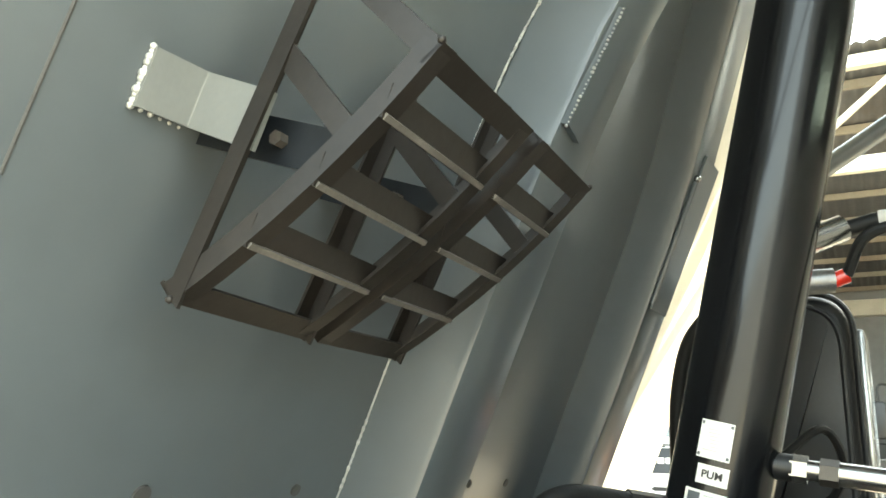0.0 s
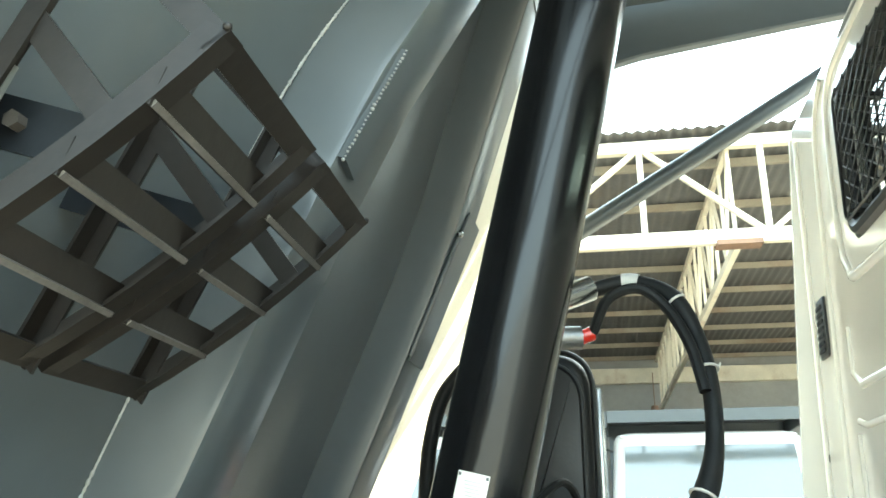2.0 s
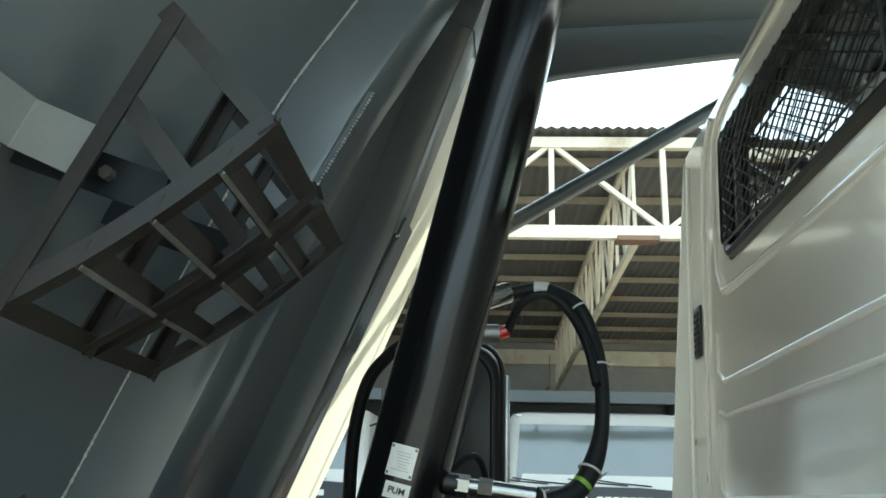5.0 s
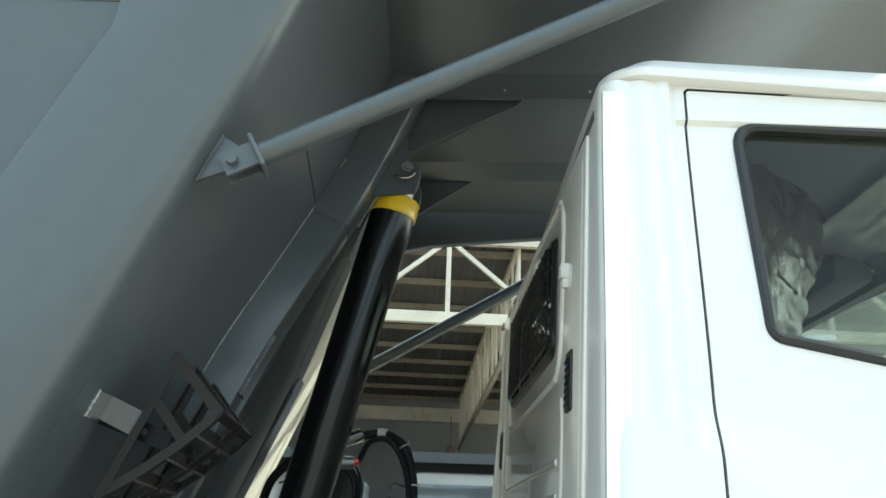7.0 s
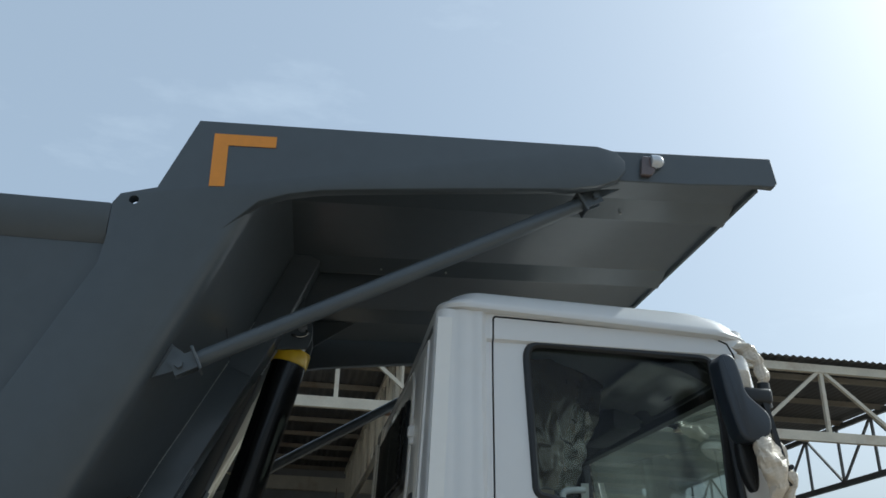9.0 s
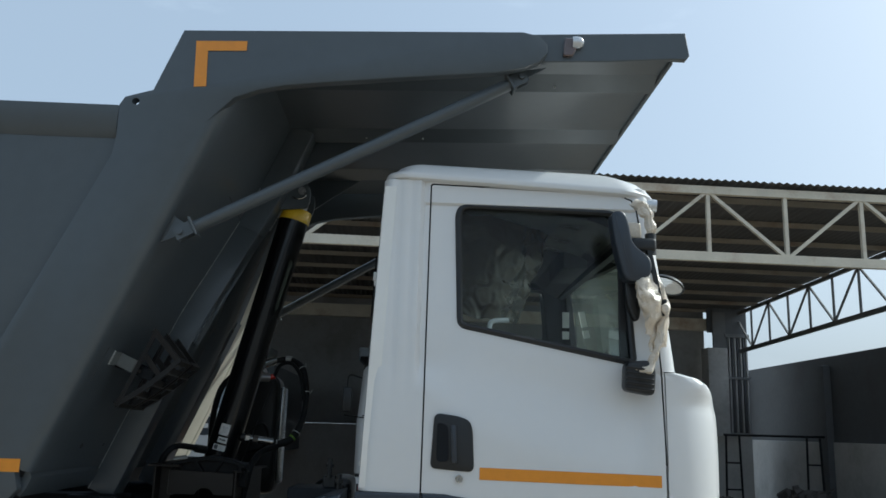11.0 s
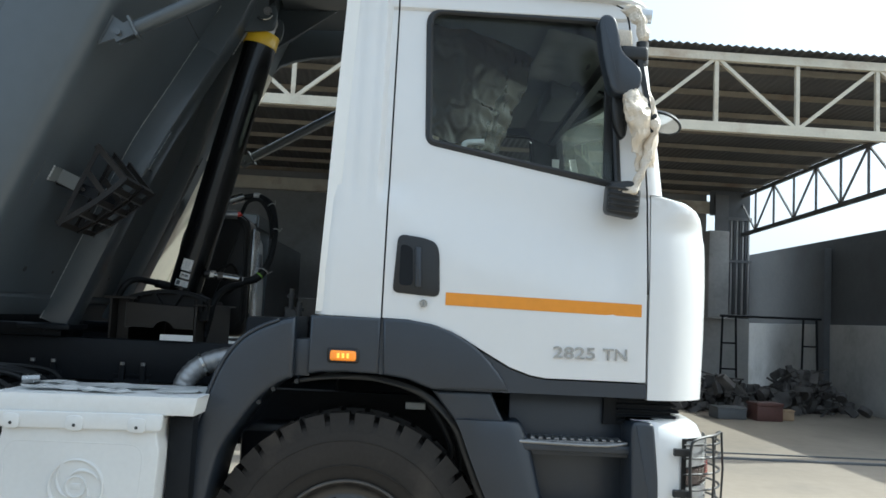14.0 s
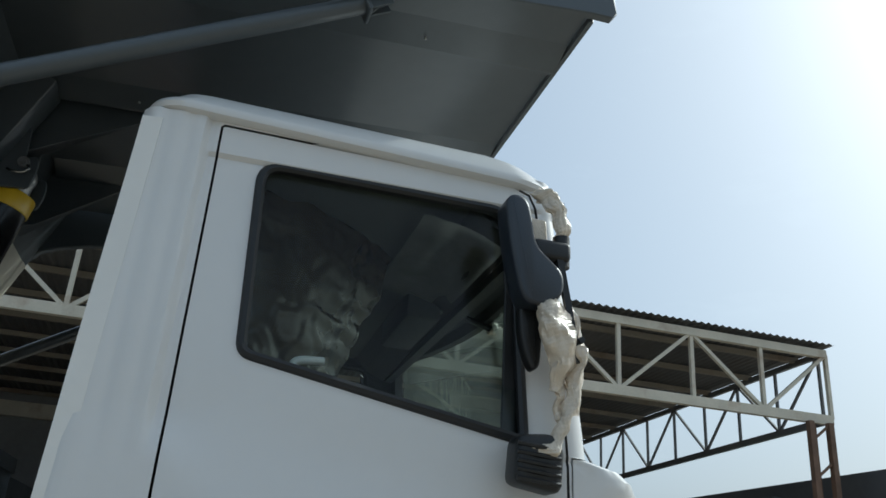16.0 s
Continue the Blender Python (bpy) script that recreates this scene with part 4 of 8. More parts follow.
def build_cylinder():
    b = bmesh.new()
    cyl(b, on_axis(1.50), on_axis(2.93), 0.086, seg=64)
    c = part("tipping_cylinder", b, BLACKGLOSS, truck, "glossy black hydraulic tipping cylinder", smooth=40)
    m = Matrix.Translation(on_axis(2.93)) @ AXD.to_track_quat("Y", "Z").to_matrix().to_4x4()
    b = bmesh.new()
    lathe(b, [(0.0865, -0.042), (0.0905, -0.040), (0.0905, 0.026), (0.088, 0.030), (0.0, 0.031)], 64, m)
    part("ring", b, YELLOW, c, "yellow painted end ring")
    b = bmesh.new()
    cyl(b, on_axis(2.95), on_axis(3.02), 0.055, seg=32)
    bmesh.ops.create_uvsphere(b, u_segments=24, v_segments=12, radius=0.058, matrix=Matrix.Translation(on_axis(3.03)))
    part("rod_eye", b, STEEL, c)
    # pin plates on the body
    for y in (-0.105, 0.105):
        b = bmesh.new()
        prism(b, [(wall_x(2.93, 0.1), 2.93)] + rounded([(-0.77, 2.958), (-0.607, 2.944), (-0.584, 3.02), (-0.600, 3.10)], [0, 0.02, 0.04, 0.05], 4)[1:] + [(-0.645, 3.21), (-0.70, 3.40), (wall_x(3.40), 3.40)], y - 0.008, y + 0.008, 0.003, 1)
        p = part("pin_plate", b, GREY, truck, "grey pin plate holding the cylinder head")
        b = bmesh.new()
        sy = -1 if y < 0 else 1
        cyl(b, (-0.640, y + sy * 0.008, 3.050), (-0.640, y + sy * 0.018, 3.050), 0.022, seg=20)
        cyl(b, (-0.640, y + sy * 0.016, 3.050), (-0.640, y + sy * 0.030, 3.050), 0.012, seg=6)
        part("pin_bolt", b, STEEL, p)
        b = bmesh.new()
        tube(b, spline([(-0.690, y + sy * 0.014, 3.012), (-0.665, y + sy * 0.03, 2.998), (-0.632, y + sy * 0.03, 3.000), (-0.612, y + sy * 0.03, 3.018), (-0.622, y + sy * 0.02, 3.036)]), 0.005, 8)
        part("lock_wire", b, CHROME, p)
    # labels lie round the barrel, facing the truck's right side
    def sticker(name, z0, z1, a0, a1, mat, parent, r=0.0868, label=""):
        b = bmesh.new()
        f0 = Vector((0, -1, 0))
        sx = AXD.cross(f0).normalized()
        rows = []
        for z in (z0, z1):
            c0 = on_axis(z)
            rows.append([b.verts.new(c0 + (f0 * math.cos(radians(a)) - sx * math.sin(radians(a))) * r) for a in [a0 + (a1 - a0) * i / 8 for i in range(9)]])
        for i in range(8):
            b.faces.new((rows[0][i], rows[0][i + 1], rows[1][i + 1], rows[1][i]))
        return part(name, b, mat, parent, label, smooth=80)

    plate = sticker("rating_plate", 1.652, 1.712, -15, 21, TAG, c, label="white riveted rating plate")
    for i in range(7):
        sticker("print_line", 1.664 + i * 0.0055, 1.6658 + i * 0.0055, -9 + (i * 37 % 5), 15 - (i * 53 % 9), SOFTINK, plate, 0.0872)
    for a in (-12.5, 18.5):
        for z in (1.657, 1.707):
            sticker("rivet", z - 0.0025, z + 0.0025, a - 1.6, a + 1.6, INK, plate, 0.0874)
    sticker("maker_label", 1.612, 1.642, -17, 17, TAG, c, label="small white label with bold letters")
    sticker("code_label", 1.570, 1.601, -19, 27, TAG, c, label="white paper label with a dark square and faint lines")
    sticker("code_square", 1.574, 1.597, 9, 23, INK, c, 0.0872)
    for i in range(4):
        sticker("print_line", 1.575 + i * 0.006, 1.5772 + i * 0.006, -14 + (i * 29 % 9), 5, SOFTINK, c, 0.0872)
    tilt = Matrix.Rotation(math.atan2(AXD.x, AXD.z), 4, "Y")
    p = on_axis(1.627) + Vector((0.0, -0.0876, 0))
    lettering("label_text", "PUM", 0.0172, Matrix.Translation(p) @ tilt @ SIDE, BLACK, c, 0.0006, 1.0, 0.0004)
    # lower port, nut, ferrule
    q = on_axis(1.655)
    for name, x0, x1, r, mat, seg in (("port", 0.07, 0.108, 0.022, BLACK, 20), ("nut", 0.104, 0.130, 0.023, CHROME, 6), ("adapter", 0.130, 0.150, 0.017, CHROME, 16), ("nut", 0.148, 0.176, 0.022, NUT, 6), ("ferrule", 0.176, 0.262, 0.0195, CHROME, 20)):
        b = bmesh.new()
        cyl(b, q + Vector((x0, -0.01, -0.12 * x0)), q + Vector((x1, -0.01, -0.12 * x1)), r, seg=seg)
        part(name, b, mat, c)
    # upper fittings behind the barrel
    for name, p0, p1, r, mat in (("ferrule", (-0.855, 0.16, 2.055), (-0.775, 0.2, 2.092), 0.026, CHROME), ("sensor", (-0.90, 0.17, 1.985), (-0.80, 0.2, 1.99), 0.024, STEEL), ("plug", (-0.80, 0.2, 1.99), (-0.775, 0.205, 2.0), 0.015, RED)):
        b = bmesh.new()
        cyl(b, p0, p1, r, seg=20)
        part(name, b, mat, c)


build_cylinder()


def build_hoses():
    q = on_axis(1.655)
    line = spline([q + Vector((0.255, -0.01, -0.03)), (-0.70, 0.0, 1.612), (-0.625, 0.03, 1.645), (-0.580, 0.07, 1.74), (-0.568, 0.11, 1.86), (-0.580, 0.15, 1.97), (-0.622, 0.18, 2.062), (-0.695, 0.2, 2.10), (-0.785, 0.2, 2.085)], 10)
    b = bmesh.new()
    tube(b, line, lambda t: 0.0215 - 0.0055 * smooth(0.30, 0.42, t) + 0.004 * math.exp(-((t - 0.72) / 0.06) ** 2), 16)
    h = part("hydraulic_hose", b, RUBBER, truck, "thick black hydraulic hose looping beside the cylinder")
    b = bmesh.new()
    tube(b, spline([(-0.775, 0.2, 2.0), (-0.74, 0.17, 2.06), (-0.68, 0.16, 2.075), (-0.63, 0.15, 2.03), (-0.596, 0.12, 1.95), (-0.58, 0.09, 1.86)], 8), 0.011, 10)
    part("sensor_cable", b, RUBBER, h)
    for i in (24, 44, 58, 8):
        p = line[i]
        d = (line[i + 1] - line[i - 1]).normalized()
        b = bmesh.new()
        s = d.orthogonal().normalized()
        u = d.cross(s)
        ring = [p + (s * math.cos(a) + u * math.sin(a)) * (0.0245 if i < 30 else 0.020) for a in [2 * math.pi * k / 14 for k in range(15)]]
        tube(b, ring, 0.0028, 6)
        tube(b, [p + s * 0.027, p + s * 0.045 + d * 0.03], 0.002, 5)
        part("cable_tie", b, ZIPTIE, h, "white cable tie")
    b = bmesh.new()
    tube(b, line[20:22], 0.0222, 16)
    part("marker_tape", b, GREENMARK, h, "green tape mark")
    b = bmesh.new()
    tube(b, line[68:73], 0.0190, 16)
    part("marker_tape", b, ZIPTIE, h)
    # branch that goes down by the bracket, in corrugated sleeve
    b = bmesh.new()
    tube(b, spline([(-0.70, -0.02, 1.60), (-0.765, -0.1, 1.57), (-0.80, -0.18, 1.50), (-0.815, -0.2, 1.40), (-0.84, -0.2, 1.30), (-0.9, -0.2, 1.15)], 14), lambda t: 0.017 + (0.0018 * math.sin(t * 260) if t > 0.45 else 0), 12)
    part("drain_hose", b, RUBBER, truck, "black corrugated hose")
    b = bmesh.new()
    tube(b, spline([(-1.27, -0.22, 1.40), (-1.262, -0.24, 1.50), (-1.225, -0.24, 1.568), (-1.19, -0.20, 1.592), (-1.15, -0.14, 1.588), (-1.11, -0.08, 1.578)], 8), 0.0165, 12)
    h = part("return_hose", b, RUBBER, truck, "black rubber return hose")
    b = bmesh.new()
    cyl(b, (-1.125, -0.095, 1.58), (-1.075, -0.04, 1.57), 0.022, seg=8)
    part("hose_nut", b, BLACK, h)


build_hoses()


def build_cylinder_base():
    # ribbed casting that cradles the cylinder
    b = bmesh.new()
    arc = [(-1.18 + i * 0.0385, 1.548 - 1.05 * (-1.18 + i * 0.0385 + 0.985) ** 2) for i in range(11)]
    low = [(x, z - 0.022) for x, z in arc]
    prism(b, arc + low[::-1], -0.34, -0.25, 0.003, 1)
    base = part("cylinder_cradle", b, CAST, truck, "dark cast cradle under the tipping cylinder")
    b = bmesh.new()
    prism(b, low + [(-0.80, 1.40), (-1.175, 1.40)], -0.316, -0.268)
    part("web", b, CAST, base)
    for p, q in (((-1.06, 1.520), (-1.015, 1.465)), ((-0.925, 1.52), (-0.965, 1.465)), ((-1.16, 1.50), (-1.16, 1.45)), ((-0.825, 1.505), (-0.825, 1.45))):
        b = bmesh.new()
        bar(b, (p[0], -0.326, p[1] + 0.01), (q[0], -0.326, q[1] - 0.005), 0.03, 0.016, up=(1, 0, 0))
        part("rib", b, CAST, base)
    b = bmesh.new()
    for i in range(3):
        box(b, -0.868 + i * 0.0, -0.862, -0.3215, -0.318, 1.475 + i * 0.011, 1.483 + i * 0.011)
        box(b, -0.848, -0.842, -0.3215, -0.318, 1.475 + i * 0.011, 1.483 + i * 0.011)
    part("cast_mark", b, CAST, base, smooth=0)
    b = bmesh.new()
    box(b, -1.19, -0.86, -0.262, 0.262, 1.45, 1.50, 0.006)
    cyl(b, (-1.005, -0.26, 1.50), (-1.005, 0.26, 1.50), 0.05, seg=24)
    part("trunnion", b, CAST, base)
    # brown-grey bracket box on the chassis, with flanges
    b = bmesh.new()
    plate = [(-1.181, 1.478), (-0.852, 1.466), (-0.852, 1.355), (-1.181, 1.358)]
    prism(b, plate, -0.345, -0.335, 0.002, 1)
    hole = bmesh.new()
    cyl(hole, (-0.997, -0.4, 1.342), (-0.997, -0.3, 1.342), 0.05, seg=32)
    b = combine(b, hole, "DIFFERENCE")
    hole.free()
    br = part("cylinder_bracket", b, BRACKET, truck, "brown-grey steel bracket carrying the cylinder", smooth=30)
    for name, prof in (("flange", [(-1.286, 1.505), (-1.128, 1.503), (-1.128, 1.491), (-1.286, 1.493)]), ("side_web", [(-1.254, 1.491), (-1.242, 1.491), (-1.242, 1.12), (-1.254, 1.12)]), ("side_web", [(-1.241, 1.490), (-1.182, 1.490), (-1.182, 1.12), (-1.241, 1.12)]),
                       ("flange", [(-0.852, 1.481), (-0.802, 1.479), (-0.802, 1.471), (-0.852, 1.473)]), ("side_web", [(-0.844, 1.470), (-0.832, 1.470), (-0.832, 1.12), (-0.844, 1.12)])):
        b = bmesh.new()
        prism(b, prof, -0.29 if name == "side_web" and prof[1][0] == -1.182 else -0.37, 0.34, 0.002, 1)
        part(name, b, BRACKET, br)
    b = bmesh.new()
    tube(b, spline([(-1.15, -0.347, 1.3575), (-1.1815, -0.347, 1.359), (-1.182, -0.347, 1.40), (-1.181, -0.347, 1.478)]), 0.0013, 6, 0.5)
    part("weld_seam", b, WORN, br)
    b = bmesh.new()
    box(b, -1.180, -0.846, 0.29, 0.30, 1.12, 1.47)
    part("back_plate", b, BRACKET, br, smooth=0)
    # black oil tank behind
    b = bmesh.new()
    out = rounded([(-1.075, 1.30), (-0.79, 1.30), (-0.79, 2.03), (-1.075, 2.03)], [0.03, 0.06, 0.11, 0.12], 8)
    prism(b, out, 0.52, 0.78, 0.035, 4)
    t = part("oil_tank", b, BLACK, truck, "black rounded hydraulic oil tank", smooth=60)
    for k, (ins, mat) in enumerate(((0.0, BLACK), (0.028, BLACK))):
        b = bmesh.new()
        q = rounded([(-1.075 + ins, 1.34), (-0.79 - ins, 1.34), (-0.79 - ins, 2.03 - ins), (-1.075 + ins, 2.03 - ins)], 0.10, 8)
        tube(b, [(x, 0.523, z) for x, z in q[6:]], 0.007, 8)
        part("rib", b, mat, t)
    b = bmesh.new()
    box(b, -0.792, -0.772, 0.58, 0.76, 1.36, 1.95, 0.006)
    part("edge_strip", b, CHROME, t, "bright metal edge strip")
    b = bmesh.new()
    tube(b, spline([(-0.93, 0.3, 1.66), (-0.86, 0.38, 1.72), (-0.83, 0.44, 1.66), (-0.86, 0.48, 1.58), (-0.95, 0.5, 1.55)]), 0.009, 8)
    part("loose_cable", b, RUBBER, truck, "thin black cable hanging behind the cylinder")
    b = bmesh.new()
    tube(b, spline([(-1.02, 0.62, 2.045), (-1.075, 0.60, 2.035), (-1.125, 0.6, 1.995), (-1.170, 0.6, 1.935), (-1.196, 0.6, 1.842), (-1.207, 0.6, 1.745), (-1.209, 0.6, 1.62), (-1.205, 0.6, 1.42)], 8), 0.019, 12)
    part("breather_hose", b, RUBBER, truck, "black rubber hose beside the oil tank")


build_cylinder_base()


def build_ladder():
    """A folding access step of dark steel hung on the body wall: triangular sides and a bowed front of rungs."""
    tops = [Vector(p) for p in ((-1.003, -0.960, 1.988), (-1.009, -0.755, 1.984), (-1.011, -0.726, 1.984), (-1.019, -0.548, 1.982))]
    feet = [Vector(p) for p in ((-1.260, -0.994, 1.776), (-1.267, -0.791, 1.769), (-1.268, -0.770, 1.769), (-1.275, -0.592, 1.769))]
    heads = [Vector(p) for p in ((-1.132, -0.968, 2.132), (-1.135, -0.760, 2.130), (-1.135, -0.760, 2.130), (-1.140, -0.560, 2.125))]
    nrm = Vector((0.66, 0, -0.75))
    step = thing("access_step", "dark unpainted steel access step hung on the body", "")
    step.parent = truck

    def front(k, s):
        return tops[k].lerp(feet[k], s) + nrm * (0.052 * s * (1 - s))
    for k in range(4):
        inward = Vector((0, 1 if k in (0, 2) else -1, 0))
        pts = [front(k, i / 8) for i in range(9)]
        b = bmesh.new()
        prof = [(0, 0), (0.022, 0), (0.022, 0.004), (0.004, 0.004), (0.004, 0.022), (0, 0.022)]
        rows = [[b.verts.new(p + inward * a - nrm * c) for a, c in prof] for p in pts]
        for r0, r1 in zip(rows, rows[1:]):
            for i in range(6):
                b.faces.new((r0[i], r0[(i + 1) % 6], r1[(i + 1) % 6], r1[i]))
        b.faces.new(rows[0])
        b.faces.new(rows[-1])
        part("side_rail", b, LADDER, step, smooth=0)
        if k == 2:
            continue
        b = bmesh.new()
        angle_iron(b, heads[k], feet[k] - nrm * 0.012, 0.022, 0.004, inward, (0.6, 0, -0.6))
        part("back_leg", b, LADDER, step, smooth=0)
        b = bmesh.new()
        angle_iron(b, heads[k], tops[k], 0.024, 0.004, inward, (-0.7, 0, -0.7))
        part("top_arm", b, LADDER, step, smooth=0)
        b = bmesh.new()
        bar(b, heads[k].lerp(feet[k], 0.32) + inward * 0.004, front(k, 0.34) + inward * 0.004 - nrm * 0.012, 0.005, 0.024, up=(0.5, 0, 0.8))
        part("brace", b, LADDER, step, smooth=0)
        if k == 3:
            continue
        # bar and bolt that tie it to the wall
        y = heads[k].y + 0.03
        b = bmesh.new()
        bar(b, on_wall(y, 1.975, 0.0), Vector((-1.13, y, 1.915)), 0.006, 0.045, up=(0.3, 0, 1))
        part("wall_tie", b, CHASSIS, step, smooth=0)
        b = bmesh.new()
        cyl(b, Vector((-1.19, y - 0.014, 1.937)), Vector((-1.19, y - 0.002, 1.937)), 0.008, seg=6)
        part("bolt", b, NUT, step)
    for k0, k1 in ((0, 1), (2, 3)):
        for s in (0.25, 0.50, 0.745):
            p, q = front(k0, s), front(k1, s)
            along = (feet[k0] - tops[k0]).normalized()
            b = bmesh.new()
            lay = (-nrm * 0.62 - along).normalized()
            bar(b, p + lay * 0.016, q + lay * 0.016, 0.005, 0.032, up=lay)
            rung = part("rung", b, LADDER, step, smooth=0)
            b = bmesh.new()
            bar(b, p - along * 0.0035 + Vector((0, 0.004, 0)) + nrm * 0.001, q - along * 0.0035 - Vector((0, 0.004, 0)) + nrm * 0.001, 0.006, 0.004, up=nrm)
            part("worn_edge", b, WORN, rung, smooth=0)
    for ends, name, fl in ((tops, "top_bar", 1), (feet, "foot_bar", -1)):
        for k0, k1 in ((0, 1), (2, 3)):
            along = (feet[k0] - tops[k0]).normalized() * fl
            b = bmesh.new()
            angle_iron(b, ends[k0] + nrm * 0.001, ends[k1] + nrm * 0.001, 0.026, 0.004, along, -nrm)
            part(name, b, LADDER, step, smooth=0)
    for p in (tops[0], feet[0], feet[1], feet[3], tops[3]):
        b = bmesh.new()
        bmesh.ops.create_icosphere(b, subdivisions=1, radius=0.0045, matrix=Matrix.Translation(p - nrm * 0.003))
        part("corner_weld", b, LADDER, step, smooth=80)
    # pale bent bracket: one leaf on the wall, one standing off it
    up = Vector((0.38, 0, 0.92))
    ln = [on_wall(-1.030, 1.99, 0.004), on_wall(-0.968, 1.992, 0.006), on_wall(-0.962, 1.992, 0.012), on_wall(-0.964, 1.99, 0.088), on_wall(-0.958, 1.99, 0.104)]
    b = bmesh.new()
    rows = []
    for i, p in enumerate(ln):
        o = Vector((0.005, 0, -0.002)) if i < 2 else Vector((0, -0.005, 0))
        rows.append([b.verts.new(p + up * h + o * e) for h, e in ((-0.030, 0), (0.030, 0), (0.030, 1), (-0.030, 1))])
    for r0, r1 in zip(rows, rows[1:]):
        for i in range(4):
            b.faces.new((r0[i], r0[(i + 1) % 4], r1[(i + 1) % 4], r1[i]))
    b.faces.new(rows[0])
    b.faces.new(rows[-1])
    br = part("bent_bracket", b, PRIMER, truck, "pale grey bent bracket welded to the wall", smooth=0)
    b = bmesh.new()
    rnd = random.Random(9)
    for i in range(12):
        bmesh.ops.create_icosphere(b, subdivisions=1, radius=rnd.uniform(0.003, 0.006), matrix=Matrix.Translation(on_wall(-1.030, 1.99, 0.003) + up * (-0.031 + i * 0.0055)))
    for i in range(6):
        bmesh.ops.create_icosphere(b, subdivisions=1, radius=rnd.uniform(0.002, 0.004), matrix=Matrix.Translation(on_wall(-1.03 + i * 0.012, 1.99, 0.003) - up * 0.031))
    part("weld_seam", b, WELD, br, smooth=80, kind="stuff")


build_ladder()


def build_struts():
    for s, zl in ((-1, 2.562), (1, 2.490)):
        p0, p1 = Vector((-0.945, s * 1.172, zl)), Vector((0.45, s * 1.152, 3.312))
        d = (p1 - p0).normalized()
        b = bmesh.new()
        cyl(b, p0, p1, 0.030, seg=28)
        st = part("canopy_strut", b, GREY, truck, "grey tube strut holding up the canopy")
        for p, k in ((p0, 1), (p1, -1)):
            b = bmesh.new()
            mt = Matrix.Translation(p) @ d.to_track_quat("X", "Z").to_matrix().to_4x4()
            box(b, -0.006, 0.006, -0.042, 0.042, -0.045, 0.045, 0.003, 1, mt)
            part("end_plate", b, GREY, st)
            b = bmesh.new()
            for y in (-0.022, 0.022):
                box(b, -0.085 * k, 0.0, y - 0.005, y + 0.005, -0.03, 0.03, 0, 1, mt)
            part("clevis", b, GREY, st, smooth=0)
            b = bmesh.new()
            cyl(b, mt @ Vector((-0.06 * k, -0.045, 0)), mt @ Vector((-0.06 * k, 0.045, 0)), 0.014, seg=6)
            part("bolt", b, GREY, st)
        b = bmesh.new()
        prism(b, [(wall_x(zl - 0.072), zl - 0.072), (-0.985, zl - 0.032), (-0.97, zl + 0.008), (wall_x(zl + 0.048), zl + 0.048)], s * 1.172 - 0.006, s * 1.172 + 0.006)
        part("gusset", b, GREY, st)
        b = bmesh.new()
        tube(b, [(wall_x(zl - 0.072) + 0.004, s * 1.18, zl - 0.072), (wall_x(zl + 0.048) + 0.004, s * 1.18, zl + 0.048)], 0.0035, 6, 0.6)
        part("weld_seam", b, GREY, st)
        b = bmesh.new()
        prism(b, [(0.44, 3.37), (0.62, 3.40), (0.52, 3.34), (0.475, 3.285), (0.455, 3.30)], s * 1.152 - 0.006, s * 1.152 + 0.006)
        part("gusset", b, GREY, st)


build_struts()


# ---- cab ----
def half_width(z):
    return 1.217 - 0.017 * smooth(1.6, 2.0, z) - 0.062 * smooth(1.95, 2.85, z)


def front_x(z):
    """The nose: bulged corner panels below, then a shoulder, then the raked screen pillars."""
    low = 1.425 + 0.01 * math.sin((z - 1.2) * 3.5)
    top = 1.205 - 0.095 * ((z - 1.95) / 0.85)
    t = min(1.0, max(0.0, (z - 1.80) / 0.19))
    return top + (low - top) * math.sqrt(max(0.0, 1 - t * t))


def rear_x(z):
    return -0.165 + 0.036 * (z - 1.46)


def lean(b):
    """Leans what hangs on the cab's back with it."""
    for v in b.verts:
        v.co.x += 0.036 * (v.co.z - 1.46) - 0.025 * (v.co.y + 1.0)
    return b


PRESS = 0.034


def press(x, z):
    """How far the side panel is pressed out: a soft step that runs down the door and up the rear pillar."""
    zc = 1.965 - 0.357 * max(0.0, x - 0.10)
    soft = 0.055 + 0.12 * smooth(0.10, 0.30, x)
    low = 1 - smooth(zc - soft - 0.02, zc + soft, z)
    rear = 0.85 * (1 - smooth(0.052, 0.076, x))
    head = 0.42 * smooth(2.722, 2.736, z) * smooth(0.04, 0.10, x)
    fold = (0.20 * math.exp(-((x + 0.045) / 0.016) ** 2) + 0.16 * math.exp(-((x - 0.018) / 0.014) ** 2)) * smooth(1.80, 2.1, z)
    return PRESS * (1 - (1 - low) * (1 - rear) * (1 - head) - fold)


